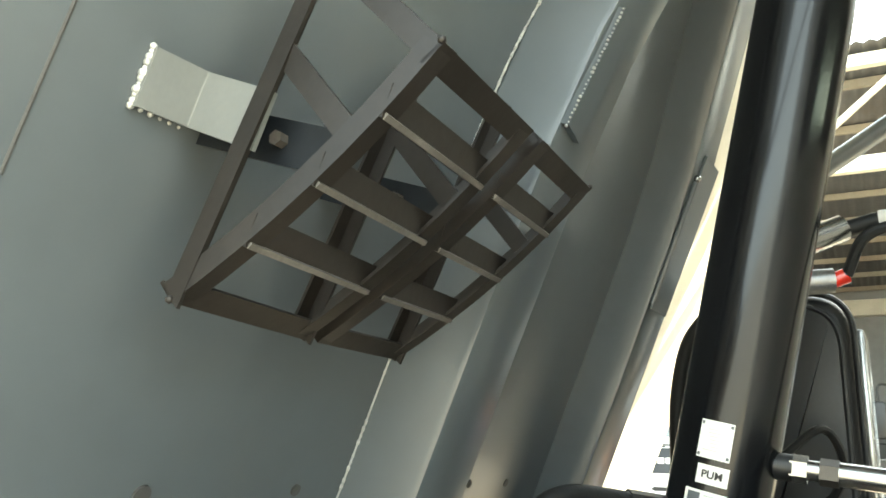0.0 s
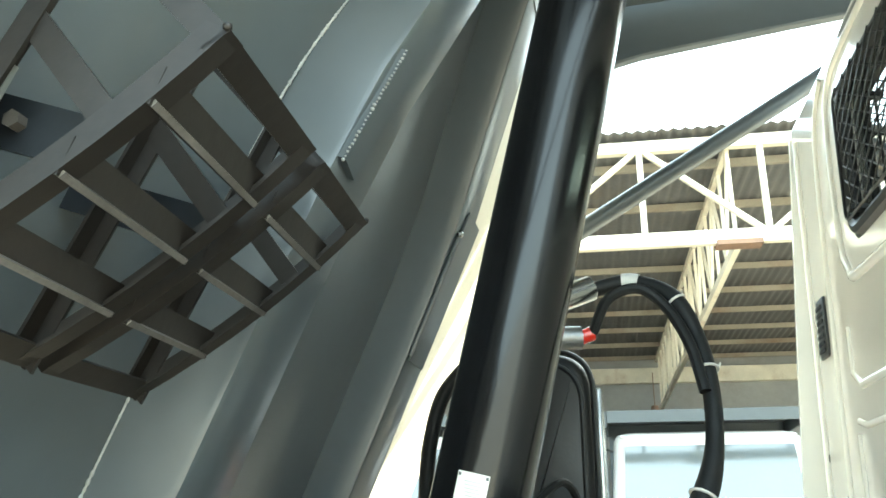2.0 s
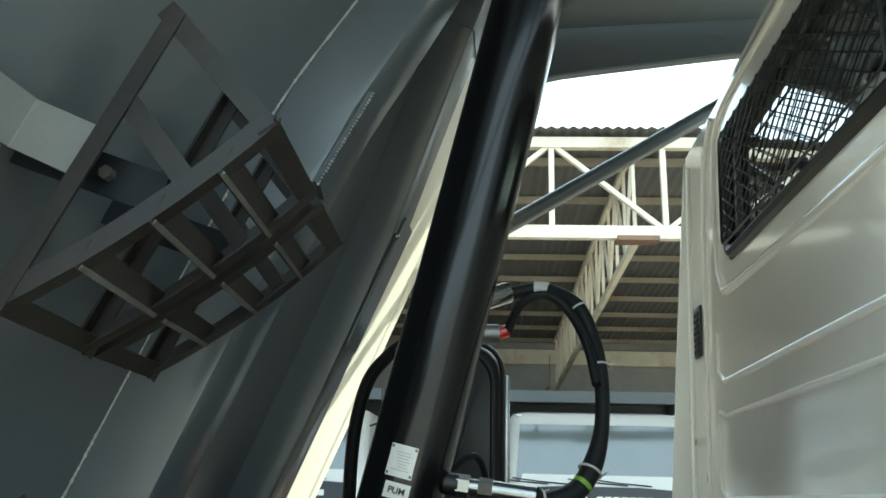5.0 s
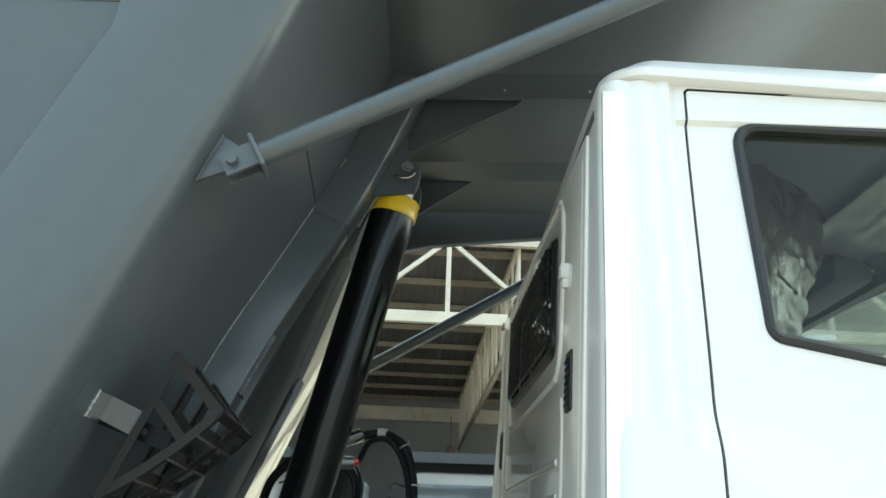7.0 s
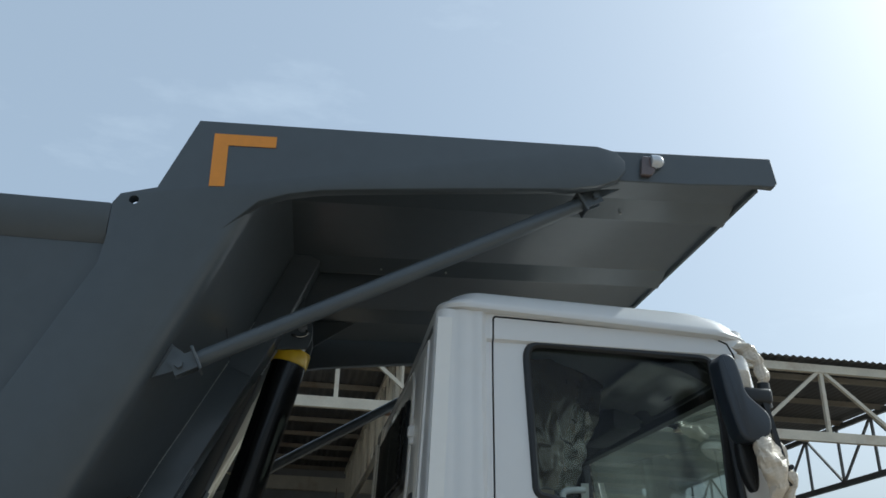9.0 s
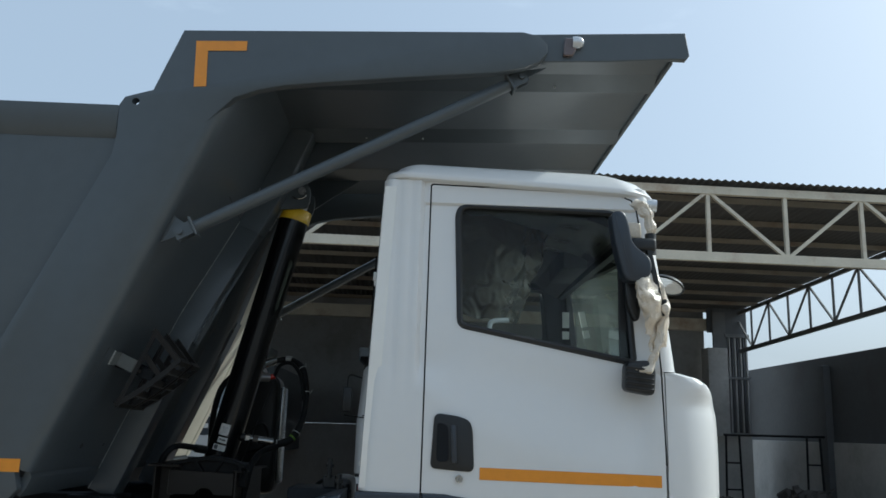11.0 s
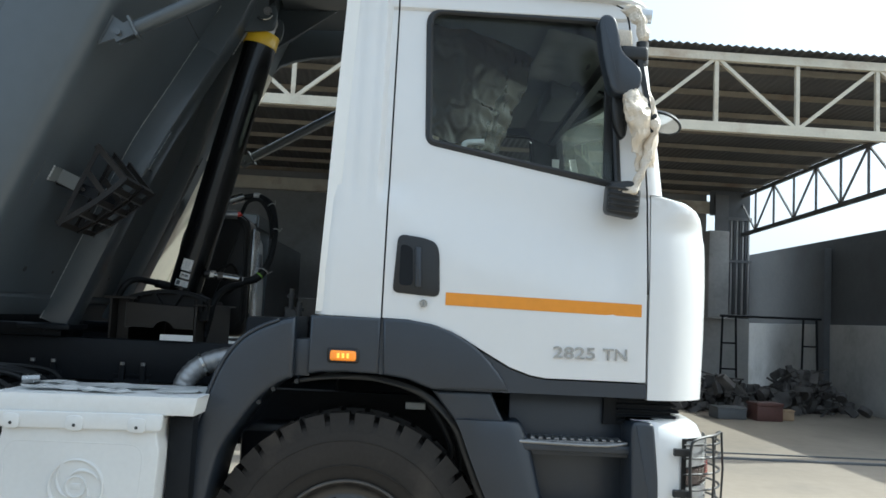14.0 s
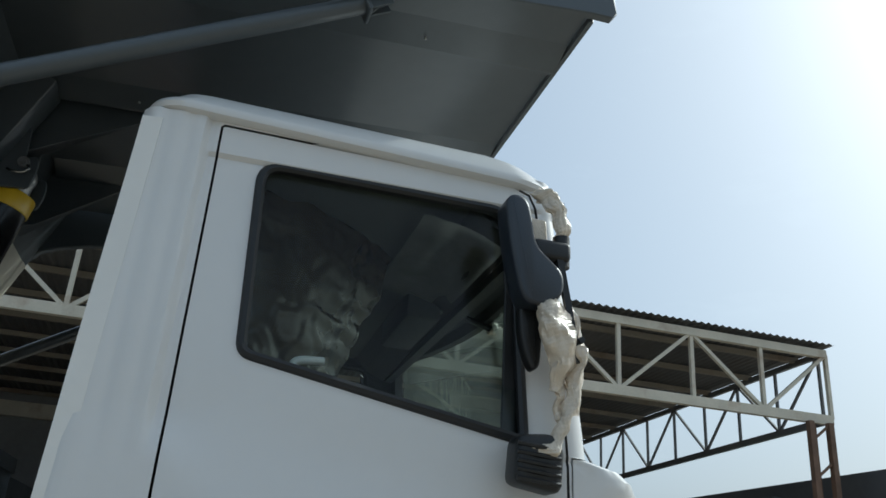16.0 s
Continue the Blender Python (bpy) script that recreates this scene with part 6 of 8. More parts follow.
def build_interior():
    b = bmesh.new()
    box(b, -0.10, 1.35, -1.08, 1.08, 1.30, 1.34)
    part("cab_floor", b, LINING, truck)
    b = bmesh.new()
    prism(b, [(0.92, 1.40), (1.15, 1.40), (1.15, 1.99), (1.08, 2.03), (0.96, 1.98), (0.90, 1.75)], -1.02, 1.02, 0.02, 2)
    da = part("dashboard", b, BLACK, truck, "black dashboard")
    b = bmesh.new()
    box(b, 1.0, 1.06, -0.28, -0.14, 2.02, 2.12, 0.01)
    box(b, 1.02, 1.10, 0.15, 0.45, 2.02, 2.07, 0.01)
    part("paper_tag", b, TAG, da)
    b = bmesh.new()
    rows = []
    for i in range(40):
        row = []
        for j in range(18):
            q = Vector((i * 0.13, j * 0.16, 4.0))
            row.append(b.verts.new((0.93 + 0.0125 * j + 0.012 * noise.noise(q * 2), -0.98 + 0.042 * i, 2.01 + 0.05 * math.sin(math.pi * j / 17) + 0.055 * abs(noise.noise(q * 1.6)))))
        rows.append(row)
    for p, q in zip(rows, rows[1:]):
        for j in range(17):
            b.faces.new((p[j], p[j + 1], q[j + 1], q[j]))
    bmesh.ops.solidify(b, geom=list(b.faces), thickness=0.002)
    part("plastic_film", b, FILM, da, "crinkled clear film over the dashboard", smooth=80)
    c = Vector((0.86, -0.52, 2.0))
    ax = Vector((-0.55, 0, 0.83)).normalized()
    u, v = Vector((0, 1, 0)), ax.cross(Vector((0, 1, 0)))
    b = bmesh.new()
    ring = [c + (u * math.cos(a) + v * math.sin(a)) * 0.215 for a in [2 * math.pi * i / 32 for i in range(34)]]
    tube(b, ring, 0.015, 10)
    wh = part("steering_wheel", b, BLACK, truck, "black steering wheel")
    b = bmesh.new()
    for a in (0, 120, 240):
        e = c + (u * math.cos(radians(a)) + v * math.sin(radians(a))) * 0.21
        tube(b, [c - ax * 0.03, e], 0.013, 8)
    cyl(b, c - ax * 0.25, c, 0.03, seg=16)
    part("spoke", b, BLACK, wh)
    for y0, y1, name in ((-0.86, -0.30, "driver_seat"), (0.12, 0.90, "passenger_seat")):
        b = bmesh.new()
        prism(b, rounded([(0.10, 1.55), (0.62, 1.58), (0.66, 1.70), (0.15, 1.68)], 0.05, 4), y0, y1, 0.04, 3)
        seat = part(name, b, SEATPLASTIC, truck, "cab seat still in clear plastic wrapping", smooth=80)
        b = bmesh.new()
        prism(b, rounded([(0.06, 1.66), (0.24, 1.66), (0.18, 2.20), (0.12, 2.56), (0.02, 2.56), (-0.02, 2.2)], 0.05, 4), y0 + 0.02, y1 - 0.02, 0.05, 3)
        bmesh.ops.subdivide_edges(b, edges=list(b.edges), cuts=2, use_grid_fill=True)
        for w in b.verts:
            w.co += Vector((1, 0.3, 0)) * 0.02 * noise.noise(w.co * 9)
        part("backrest", b, SEATPLASTIC, seat, smooth=80)
        b = bmesh.new()
        box(b, 0.15, 0.60, y0 + 0.08, y1 - 0.08, 1.34, 1.56, 0.02)
        part("seat_base", b, BLACK, seat)
    # crumpled plastic over the driver's headrest, and a sheet that hangs from it
    def sheet(x0, x1, z0, z1, y, skew, seed, name):
        b = bmesh.new()
        n, k = 60, 56
        rows = []
        for i in range(n):
            u = i / (n - 1)
            row = []
            for j in range(k):
                v = j / (k - 1)
                q = Vector((u * 4.4 + v * 2.2, v * 2.6 - u * 2.0, seed))
                fold = 0.8 * noise.noise(q) + 0.35 * max(0.0, 1 - 7 * abs(noise.noise(q * 1.3))) - 0.28 * max(0.0, 1 - 6 * abs(noise.noise(q * 2.3 + Vector((4, 1, 1)))))
                row.append(b.verts.new((x0 + (x1 - x0) * u + skew * (1 - v) * u + u * u * (0.12 * noise.noise(Vector((v * 2.2, seed, 5))) + 0.02 * noise.noise(Vector((v * 7, seed, 8)))), y + 0.024 * fold + 0.42 * u ** 2.5, z0 + (z1 - z0) * v + 0.02 * noise.noise(q * 1.7 + Vector((3, 3, 3))) - 0.02 * (1 - v) * math.sin(u * 3.2))))
            rows.append(row)
        for p, q in zip(rows, rows[1:]):
            for j in range(k - 1):
                b.faces.new((p[j], p[j + 1], q[j + 1], q[j]))
        bmesh.ops.solidify(b, geom=list(b.faces), thickness=0.002)
        part(name, b, SEATPLASTIC, truck, "crumpled clear plastic wrapping inside the cab", smooth=80)
    b = bmesh.new()
    tube(b, spline([(0.392, -0.96, 2.13), (0.393, -0.96, 2.19), (0.410, -0.96, 2.218), (0.482, -0.955, 2.226)]), 0.012, 10)
    part("seat_lever", b, TAG, truck, "white bent seat lever")
    for z0, z1 in ((2.44, 2.55), (2.36, 2.415)):
        b = bmesh.new()
        box(b, 1.07, 1.118, 0.975, 0.979, z0, z1)
        part("paper_sticker", b, TAG, truck, "white paper sticker on the far pillar", smooth=0)
    sheet(0.06, 0.74, 2.27, 2.755, -0.90, -0.16, 1.0, "plastic_sheet")
    b = bmesh.new()
    prism(b, [(0.88, 2.76), (0.94, 2.70), (1.03, 2.655), (1.05, 2.66), (1.05, 2.76)], -1.03, 1.03)
    hd = part("windscreen_header", b, LINING, truck, "dark lined header above the windscreen", smooth=0)
    b = bmesh.new()
    bar(b, (1.035, -1.0, 2.615), (1.062, 1.0, 2.662), 0.04, 0.036)
    part("header_bar", b, BLACK, hd, smooth=0)
    b = bmesh.new()
    rows = [[b.verts.new((0.74 + 0.27 * v + 0.006 * noise.noise(Vector((u * 5, v * 4, 2))), -0.95 + 0.75 * u, 2.735 - 0.075 * v * v + 0.012 * noise.noise(Vector((u * 4, v * 5, 7))))) for v in [k / 8 for k in range(9)]] for u in [k / 12 for k in range(13)]]
    for p, q in zip(rows, rows[1:]):
        for j in range(8):
            b.faces.new((p[j], p[j + 1], q[j + 1], q[j]))
    bmesh.ops.solidify(b, geom=list(b.faces), thickness=0.012)
    part("wrapped_visor", b, VISOR, hd, "sun visor in clear plastic wrapping", smooth=80)
    b = bmesh.new()
    box(b, -0.12, 1.0, -1.05, 1.05, 2.765, 2.79)
    part("headlining", b, HEADLINER, truck)
    b = bmesh.new()
    box(b, 0.86, 1.0, -0.25, 0.25, 2.62, 2.74, 0.02)
    part("sun_visor", b, LINING, truck)


build_interior()


def build_mirror():
    # tall housing with a foot that turns forward
    b = bmesh.new()
    out = rounded([(0.884, 2.655), (0.905, 2.680), (0.948, 2.672), (0.966, 2.61), (0.976, 2.535), (1.060, 2.465), (1.058, 2.395), (1.0, 2.362), (0.942, 2.368), (0.905, 2.50)], [0.02, 0.02, 0.03, 0.05, 0.03, 0.03, 0.04, 0.03, 0.04, 0.1], 5)
    prism(b, out, -1.315, -1.225, 0.012, 3)
    m = part("mirror", b, TRIM, truck, "dark grey wing mirror on a wrapped arm", smooth=60)
    # clamp, flat rod and its lower joint
    b = bmesh.new()
    box(b, 0.972, 1.084, -1.305, -1.235, 2.505, 2.562, 0.014, 3)
    cyl(b, (1.066, -1.27, 2.495), (1.066, -1.27, 2.585), 0.024, seg=18)
    part("clamp", b, BLACK, m)
    b = bmesh.new()
    bar(b, (1.052, -1.292, 2.51), (1.098, -1.292, 2.275), 0.014, 0.019, up=(1, 0, 0))
    part("arm", b, BLACK, m)
    b = bmesh.new()
    box(b, 1.078, 1.112, -1.302, -1.28, 2.268, 2.292, 0.005)
    box(b, 1.094, 1.118, -1.300, -1.282, 2.222, 2.262, 0.005)
    cyl(b, (1.112, -1.31, 2.285), (1.112, -1.275, 2.285), 0.009, seg=10)
    part("joint", b, BLACK, m)
    # small lower mirror against the pillar
    b = bmesh.new()
    prism(b, rounded([(0.957, 2.385), (1.008, 2.388), (1.026, 2.31), (1.020, 2.215), (0.998, 2.20), (0.972, 2.25), (0.958, 2.32)], [0.012, 0.02, 0.05, 0.03, 0.02, 0.04, 0.04], 4), -1.250, -1.205, 0.008, 2)
    lm = part("lower_mirror", b, BLACK, m, "small dark lower mirror", smooth=60)
    b = bmesh.new()
    tube(b, spline([(0.958, -1.248, 2.384), (0.980, -1.252, 2.390), (1.006, -1.248, 2.386), (1.022, -1.246, 2.33)], 5), 0.004, 6)
    part("pale_edge", b, STEEL, lm)
    # ribbed rubber foot on the door corner
    b = bmesh.new()
    prism(b, rounded([(0.938, 1.905), (1.065, 1.885), (1.075, 2.00), (1.045, 2.035), (0.945, 2.025)], 0.025, 4), -1.30, -1.205, 0.02, 3)
    bs = part("mirror_base", b, BLACK, m, "ribbed black mirror foot", smooth=60)
    for i in range(5):
        b = bmesh.new()
        z = 1.912 + i * 0.021
        tube(b, [(0.945, -1.296, z + 0.006), (1.0, -1.304, z), (1.06, -1.296, z - 0.004)], 0.006, 6)
        part("rib", b, BLACK, bs)

    def wrap(pts, r, flat=0.6, crumple=0.014, bubble=0.0022, name="bubble_wrap", label="creamy bubble wrap round the mirror arm"):
        """A crumpled sleeve of bubble wrap along a line."""
        b = bmesh.new()
        tube(b, spline(pts, 22), r, 36, 0.25, flat)
        for v in b.verts:
            q = v.co.copy()
            v.co += Vector((noise.noise(q * 22), noise.noise(q * 22 + Vector((5, 0, 0))), noise.noise(q * 22 + Vector((0, 7, 0))))) * crumple
            dots = abs(math.sin(q.x * 260 + q.z * 60)) * abs(math.sin(q.z * 260 - q.x * 60))
            v.co.y -= bubble * dots
        part(name, b, WRAP, m, label, smooth=80)
    # bag over the middle joint, sleeve down to the foot, loose sheet beyond, twist at the head
    wrap([(1.012, -1.275, 2.395), (1.034, -1.285, 2.36), (1.055, -1.29, 2.29), (1.062, -1.29, 2.22), (1.046, -1.285, 2.15)], lambda t: 0.014 + 0.054 * math.sin(math.pi * min(1.0, 0.1 + 0.86 * t)) ** 1.3)
    wrap([(0.985, -1.28, 1.985), (1.030, -1.29, 2.000), (1.068, -1.29, 2.055), (1.092, -1.29, 2.13), (1.104, -1.285, 2.21), (1.112, -1.28, 2.27)], lambda t: 0.028 - 0.008 * math.sin(math.pi * t))
    wrap([(1.118, -1.255, 2.10), (1.128, -1.26, 2.19), (1.122, -1.262, 2.28), (1.104, -1.26, 2.37), (1.085, -1.255, 2.42)], lambda t: 0.010 + 0.018 * math.sin(math.pi * t), 0.3)
    wrap([(1.062, -1.26, 2.07), (1.068, -1.265, 2.13), (1.064, -1.265, 2.20)], lambda t: 0.022, 0.4)
    wrap([(1.012, -1.215, 2.735), (1.036, -1.245, 2.722), (1.056, -1.262, 2.68), (1.066, -1.27, 2.62), (1.068, -1.27, 2.57)], lambda t: 0.032 - 0.016 * t, 0.8, 0.016)
    b = bmesh.new()
    box(b, 0.962, 1.030, -1.262, -1.232, 2.566, 2.640, 0.012, 3)
    for v in b.verts:
        v.co += Vector((noise.noise(v.co * 30), 0, noise.noise(v.co * 30 + Vector((4, 0, 0))))) * 0.006
    part("foam_pad", b, WRAP, m, "cream packing foam pad", smooth=60)
    # round front mirror past the windscreen
    b = bmesh.new()
    mt = Matrix.Translation((1.53, 0.05, 2.60)) @ Vector((-0.35, -0.20, -0.90)).to_track_quat("Y", "Z").to_matrix().to_4x4()
    lathe(b, [(0.0, -0.045), (0.06, -0.038), (0.098, -0.018), (0.11, 0.0), (0.106, 0.008), (0.096, 0.004), (0.0, 0.003)], 36, mt)
    fm = part("front_mirror", b, BLACK, truck, "round front mirror in a black shell")
    b = bmesh.new()
    lathe(b, [(0.096, 0.0045), (0.05, 0.010), (0.0, 0.012)], 36, mt)
    part("mirror_glass", b, LENS, fm)
    b = bmesh.new()
    tube(b, spline([(1.50, 0.05, 2.635), (1.42, 0.05, 2.68), (1.30, 0.05, 2.715), (1.06, 0.05, 2.78)]), 0.014, 10)
    part("arm", b, BLACK, fm)
    b = bmesh.new()
    tube(b, spline([(1.46, 0.05, 2.66), (1.40, 0.05, 2.69), (1.30, 0.05, 2.716)]), 0.028, 14, 0.6)
    for v in b.verts:
        v.co += Vector((noise.noise(v.co * 30), noise.noise(v.co * 30 + Vector((5, 0, 0))), noise.noise(v.co * 30 + Vector((0, 7, 0))))) * 0.014
    part("bubble_wrap", b, WRAP, fm, smooth=80)


build_mirror()


# ---- wheels, steps, bumper, chassis ----
def build_wheel(cx, cy, name_label, side=-1, detail=True):
    """A truck wheel about y through (cx, cy); side: -1 when its outer face looks to -y."""
    m = Matrix.Translation((cx, cy, 0.541)) @ (Matrix() if side < 0 else Matrix.Rotation(math.pi, 4, "Z"))
    w = thing("wheel", name_label, "")
    w.parent = truck
    w.matrix_local = m
    b = bmesh.new()
    prof = [(0.275, -0.125), (0.30, -0.140), (0.36, -0.152), (0.42, -0.155), (0.465, -0.150), (0.495, -0.140), (0.512, -0.126), (0.517, -0.10), (0.520, 0.0), (0.517, 0.10), (0.512, 0.126), (0.495, 0.140), (0.42, 0.155), (0.30, 0.14), (0.275, 0.125)]
    lathe(b, prof, 96)
    t = part("tyre", b, TYRE, w, "dusty black lugged tyre", smooth=50)
    # shoulder lugs
    n = 34
    for i in range(n):
        a = 2 * math.pi * i / n
        for s in (-1, 1):
            b = bmesh.new()
            r0, r1 = 0.478, 0.545
            wd = 0.077
            aa = a + (0 if s < 0 else math.pi / n)
            pr = [(r0, s * 0.147), (r1, s * 0.128), (r1, s * 0.045), (0.515, s * 0.03), (0.515, s * 0.12)]
            ring = []
            for k in (-1, 1):
                ring.append([b.verts.new((r * math.cos(aa + k * wd / 2 / 0.54) , y, r * math.sin(aa + k * wd / 2 / 0.54))) for r, y in pr])
            nn = len(pr)
            b.faces.new(ring[0])
            b.faces.new(ring[1][::-1])
            for q in range(nn):
                b.faces.new((ring[0][q], ring[1][q], ring[1][(q + 1) % nn], ring[0][(q + 1) % nn]))
            part("lug", b, TYRE, t, smooth=0)
    b = bmesh.new()
    for r in (0.345, 0.44):
        rings = [(r + 0.0025 * math.cos(q), -0.1535 + 0.0025 * math.sin(q)) for q in [math.pi * 2 * i / 6 for i in range(7)]]
        lathe(b, rings, 72)
    part("sidewall_line", b, TYRE, t)
    b = bmesh.new()
    rp = [(0.277, -0.118), (0.292, -0.142), (0.288, -0.150), (0.279, -0.147), (0.272, -0.136), (0.266, -0.122), (0.256, -0.112), (0.240, -0.106), (0.226, -0.107), (0.214, -0.113), (0.202, -0.121), (0.190, -0.124), (0.152, -0.126), (0.147, -0.122), (0.144, -0.110), (0.0, -0.106)]
    lathe(b, rp, 64)
    r = part("rim", b, RIM, w, "dark steel rim", smooth=40)
    b = bmesh.new()
    lathe(b, [(0.279, -0.1475), (0.283, -0.152), (0.288, -0.152), (0.291, -0.147)], 64)
    part("rim_lip", b, WORN, r)
    b = bmesh.new()
    lathe(b, [(0.275, 0.12), (0.26, 0.0), (0.255, -0.02), (0.0, -0.015)], 48)
    part("rim_back", b, CHASSIS, r)
    b = bmesh.new()
    lathe(b, [(0.141, -0.106), (0.139, -0.118), (0.130, -0.124), (0.112, -0.127), (0.103, -0.134), (0.097, -0.146), (0.088, -0.154), (0.076, -0.156), (0.070, -0.150), (0.045, -0.147), (0.0, -0.149)], 48)
    part("hub", b, RIM, r, "round hub cover")
    for i in range(10):
        a = 2 * math.pi * (i + 0.5) / 10
        x, z = 0.173 * math.cos(a), 0.173 * math.sin(a)
        b = bmesh.new()
        cyl(b, (x, -0.123, z), (x, -0.128, z), 0.0215, seg=16)
        cyl(b, (x, -0.127, z), (x, -0.150, z), 0.0195, 0.0175, seg=6)
        cyl(b, (x, -0.149, z), (x, -0.163, z), 0.0125, 0.009, seg=10)
        part("wheel_nut", b, NUT, r)
        a = 2 * math.pi * i / 10
        b = bmesh.new()
        mm = Matrix.Rotation(-a, 4, "Y") @ Matrix.Translation((0.214, -0.1135, 0)) @ Matrix.Rotation(radians(-28), 4, "Z")
        box(b, -0.0085, 0.0085, -0.003, 0.003, -0.022, 0.022, 0.003, 2, mm)
        part("vent_slot", b, VOID, r)
    return w


build_wheel(0.0, -1.005, "front wheel with dark rim and lugged tyre")
spare = build_wheel(-2.0, -0.75, "spare wheel lying flat under the tank")
spare.matrix_local = Matrix.Translation((-2.02, -0.70, 0.62)) @ Matrix.Rotation(radians(-90), 4, "X")
build_wheel(0.0, 1.005, "front wheel on the far side", side=1)


def build_mudguard():
    outer = [(-0.652, 0.51), (-0.640, 0.64), (-0.617, 0.785), (-0.597, 0.944), (-0.555, 1.114), (-0.500, 1.262), (-0.434, 1.356), (-0.363, 1.405), (-0.291, 1.436), (-0.228, 1.452)]
    inner = [(-0.550, 0.51), (-0.543, 0.64), (-0.525, 0.762), (-0.488, 0.925), (-0.434, 1.023), (-0.362, 1.125), (-0.29, 1.188), (-0.228, 1.220)]

    def bend(pts):
        return [(q.x, q.z) for q in spline([(x, 0, z) for x, z in pts], 4)]
    b = bmesh.new()
    prism(b, bend(outer) + bend(inner)[::-1], -1.235, -0.86, 0.022, 4)
    g = part("rear_mudguard", b, TRIM, truck, "charcoal plastic mudguard behind the wheel", smooth=60)
    b = bmesh.new()
    tube(b, [(x, -1.229, z) for x, z in bend(outer[:-1])], 0.007, 8)
    part("rolled_edge", b, TRIM, g, smooth=80)
    b = bmesh.new()
    box(b, -0.232, -0.168, -1.195, -0.95, 1.225, 1.365, 0.006)
    part("joint_strip", b, TRIM, g)
    for x, z in ((-0.213, 1.205), (-0.245, 1.222), (-0.30, 1.172), (-0.352, 1.120)):
        b = bmesh.new()
        cyl(b, (x, -1.222, z), (x, -1.20, z), 0.009, seg=8)
        part("clip", b, BLACK, g)
    b = bmesh.new()
    rows = []
    for i in range(13):
        u = i / 12
        x = -0.642 - 0.012 * math.sin(u * 2.6)
        rows.append([b.verts.new((x + dx, y, 0.60 - 0.405 * u)) for dx, y in ((0, -1.20), (0.016, -1.20), (0.016, -0.87), (0, -0.87))])
    for p, q in zip(rows, rows[1:]):
        for k in range(4):
            b.faces.new((p[k], p[(k + 1) % 4], q[(k + 1) % 4], q[k]))
    b.faces.new(rows[0])
    b.faces.new(rows[-1])
    part("mud_flap", b, BLACK, g, "black rubber mud flap")
    arch = [(-0.22, 1.212), (-0.1, 1.232), (0.0, 1.238), (0.12, 1.232), (0.25, 1.198), (0.34, 1.143), (0.415, 1.06), (0.456, 0.965), (0.505, 0.845), (0.545, 0.77)]
    b = bmesh.new()
    prism(b, bend(arch) + [(x - 0.02, z - 0.022) for x, z in bend(arch)[::-1]], -1.165, -0.80, 0.004, 1)
    part("wheel_arch", b, BLACK, truck, "black wheel arch liner", smooth=50)
    # panel ahead of the wheel, down to the steps: a narrow head and a wider foot with a ledge between them
    b = bmesh.new()
    head = bend([(0.306, 1.192), (0.342, 1.150), (0.385, 1.098), (0.405, 1.072)])
    prism(b, head + [(0.600, 1.072)] + bend([(0.580, 1.10), (0.560, 1.140), (0.535, 1.194)]), -1.196, -0.85, 0.012, 3)
    f = part("front_mudguard", b, TRIM, truck, "charcoal plastic mudguard ahead of the wheel", smooth=60)
    left = bend([(0.400, 1.086), (0.428, 1.030), (0.454, 0.963), (0.505, 0.843), (0.543, 0.770), (0.605, 0.700), (0.642, 0.676)])
    right = bend([(0.776, 0.676), (0.766, 0.739), (0.746, 0.80), (0.721, 0.896), (0.702, 0.968), (0.682, 1.030), (0.660, 1.078), (0.645, 1.086)])
    b = bmesh.new()
    rows = []
    n = 16
    lo = [Vector((x, 0, z)) for x, z in left]
    ro = [Vector((x, 0, z)) for x, z in right[::-1]]

    def along(line, u):
        k = min(len(line) - 2, int(u * (len(line) - 1)))
        return line[k].lerp(line[k + 1], u * (len(line) - 1) - k)
    for i in range(n + 1):
        u = i / n
        a, c = along(lo, u), along(ro, u)
        row = []
        for j in range(13):
            v = j / 12
            q = a.lerp(c, v)
            swell = -1.198 - 0.030 * math.sin(math.pi * min(1.0, 0.18 + v * 0.82)) * (0.55 + 0.45 * math.sin(math.pi * u)) + 0.10 * max(0.0, v - 0.80) ** 1.2
            row.append(b.verts.new((q.x, swell, q.z)))
        rows.append(row)
    back = [[b.verts.new((v.co.x, -0.86, v.co.z)) for v in (row[0], row[-1])] for row in rows]
    for p, q, bp, bq in zip(rows, rows[1:], back, back[1:]):
        for j in range(12):
            b.faces.new((p[j], p[j + 1], q[j + 1], q[j]))
        b.faces.new((bp[0], p[0], q[0], bq[0]))
        b.faces.new((p[-1], bp[1], bq[1], q[-1]))
        b.faces.new((bp[1], bp[0], bq[0], bq[1]))
    for row, bk in ((rows[0], back[0]), (rows[-1], back[-1])):
        b.faces.new([*row, bk[1], bk[0]])
    part("foot_panel", b, TRIM, f, "swelling charcoal panel beside the steps", smooth=60)
    # brake hoses and a tag in the shade of the arch
    b = bmesh.new()
    tube(b, spline([(0.20, -0.95, 1.20), (0.30, -1.02, 1.12), (0.37, -1.04, 1.02), (0.40, -1.02, 0.93), (0.36, -0.98, 0.86)]), 0.013, 8)
    tube(b, spline([(0.24, -0.92, 1.20), (0.36, -0.98, 1.08), (0.43, -1.0, 0.95), (0.44, -0.98, 0.84)]), 0.010, 8)
    part("brake_hose", b, RUBBER, truck, "black brake hoses in the wheel arch")
    b = bmesh.new()
    box(b, 0.205, 0.285, -1.06, -1.045, 1.10, 1.128, 0.002, 1)
    part("data_plate", b, PRIMER, truck, "dull metal plate in the wheel arch", smooth=0)


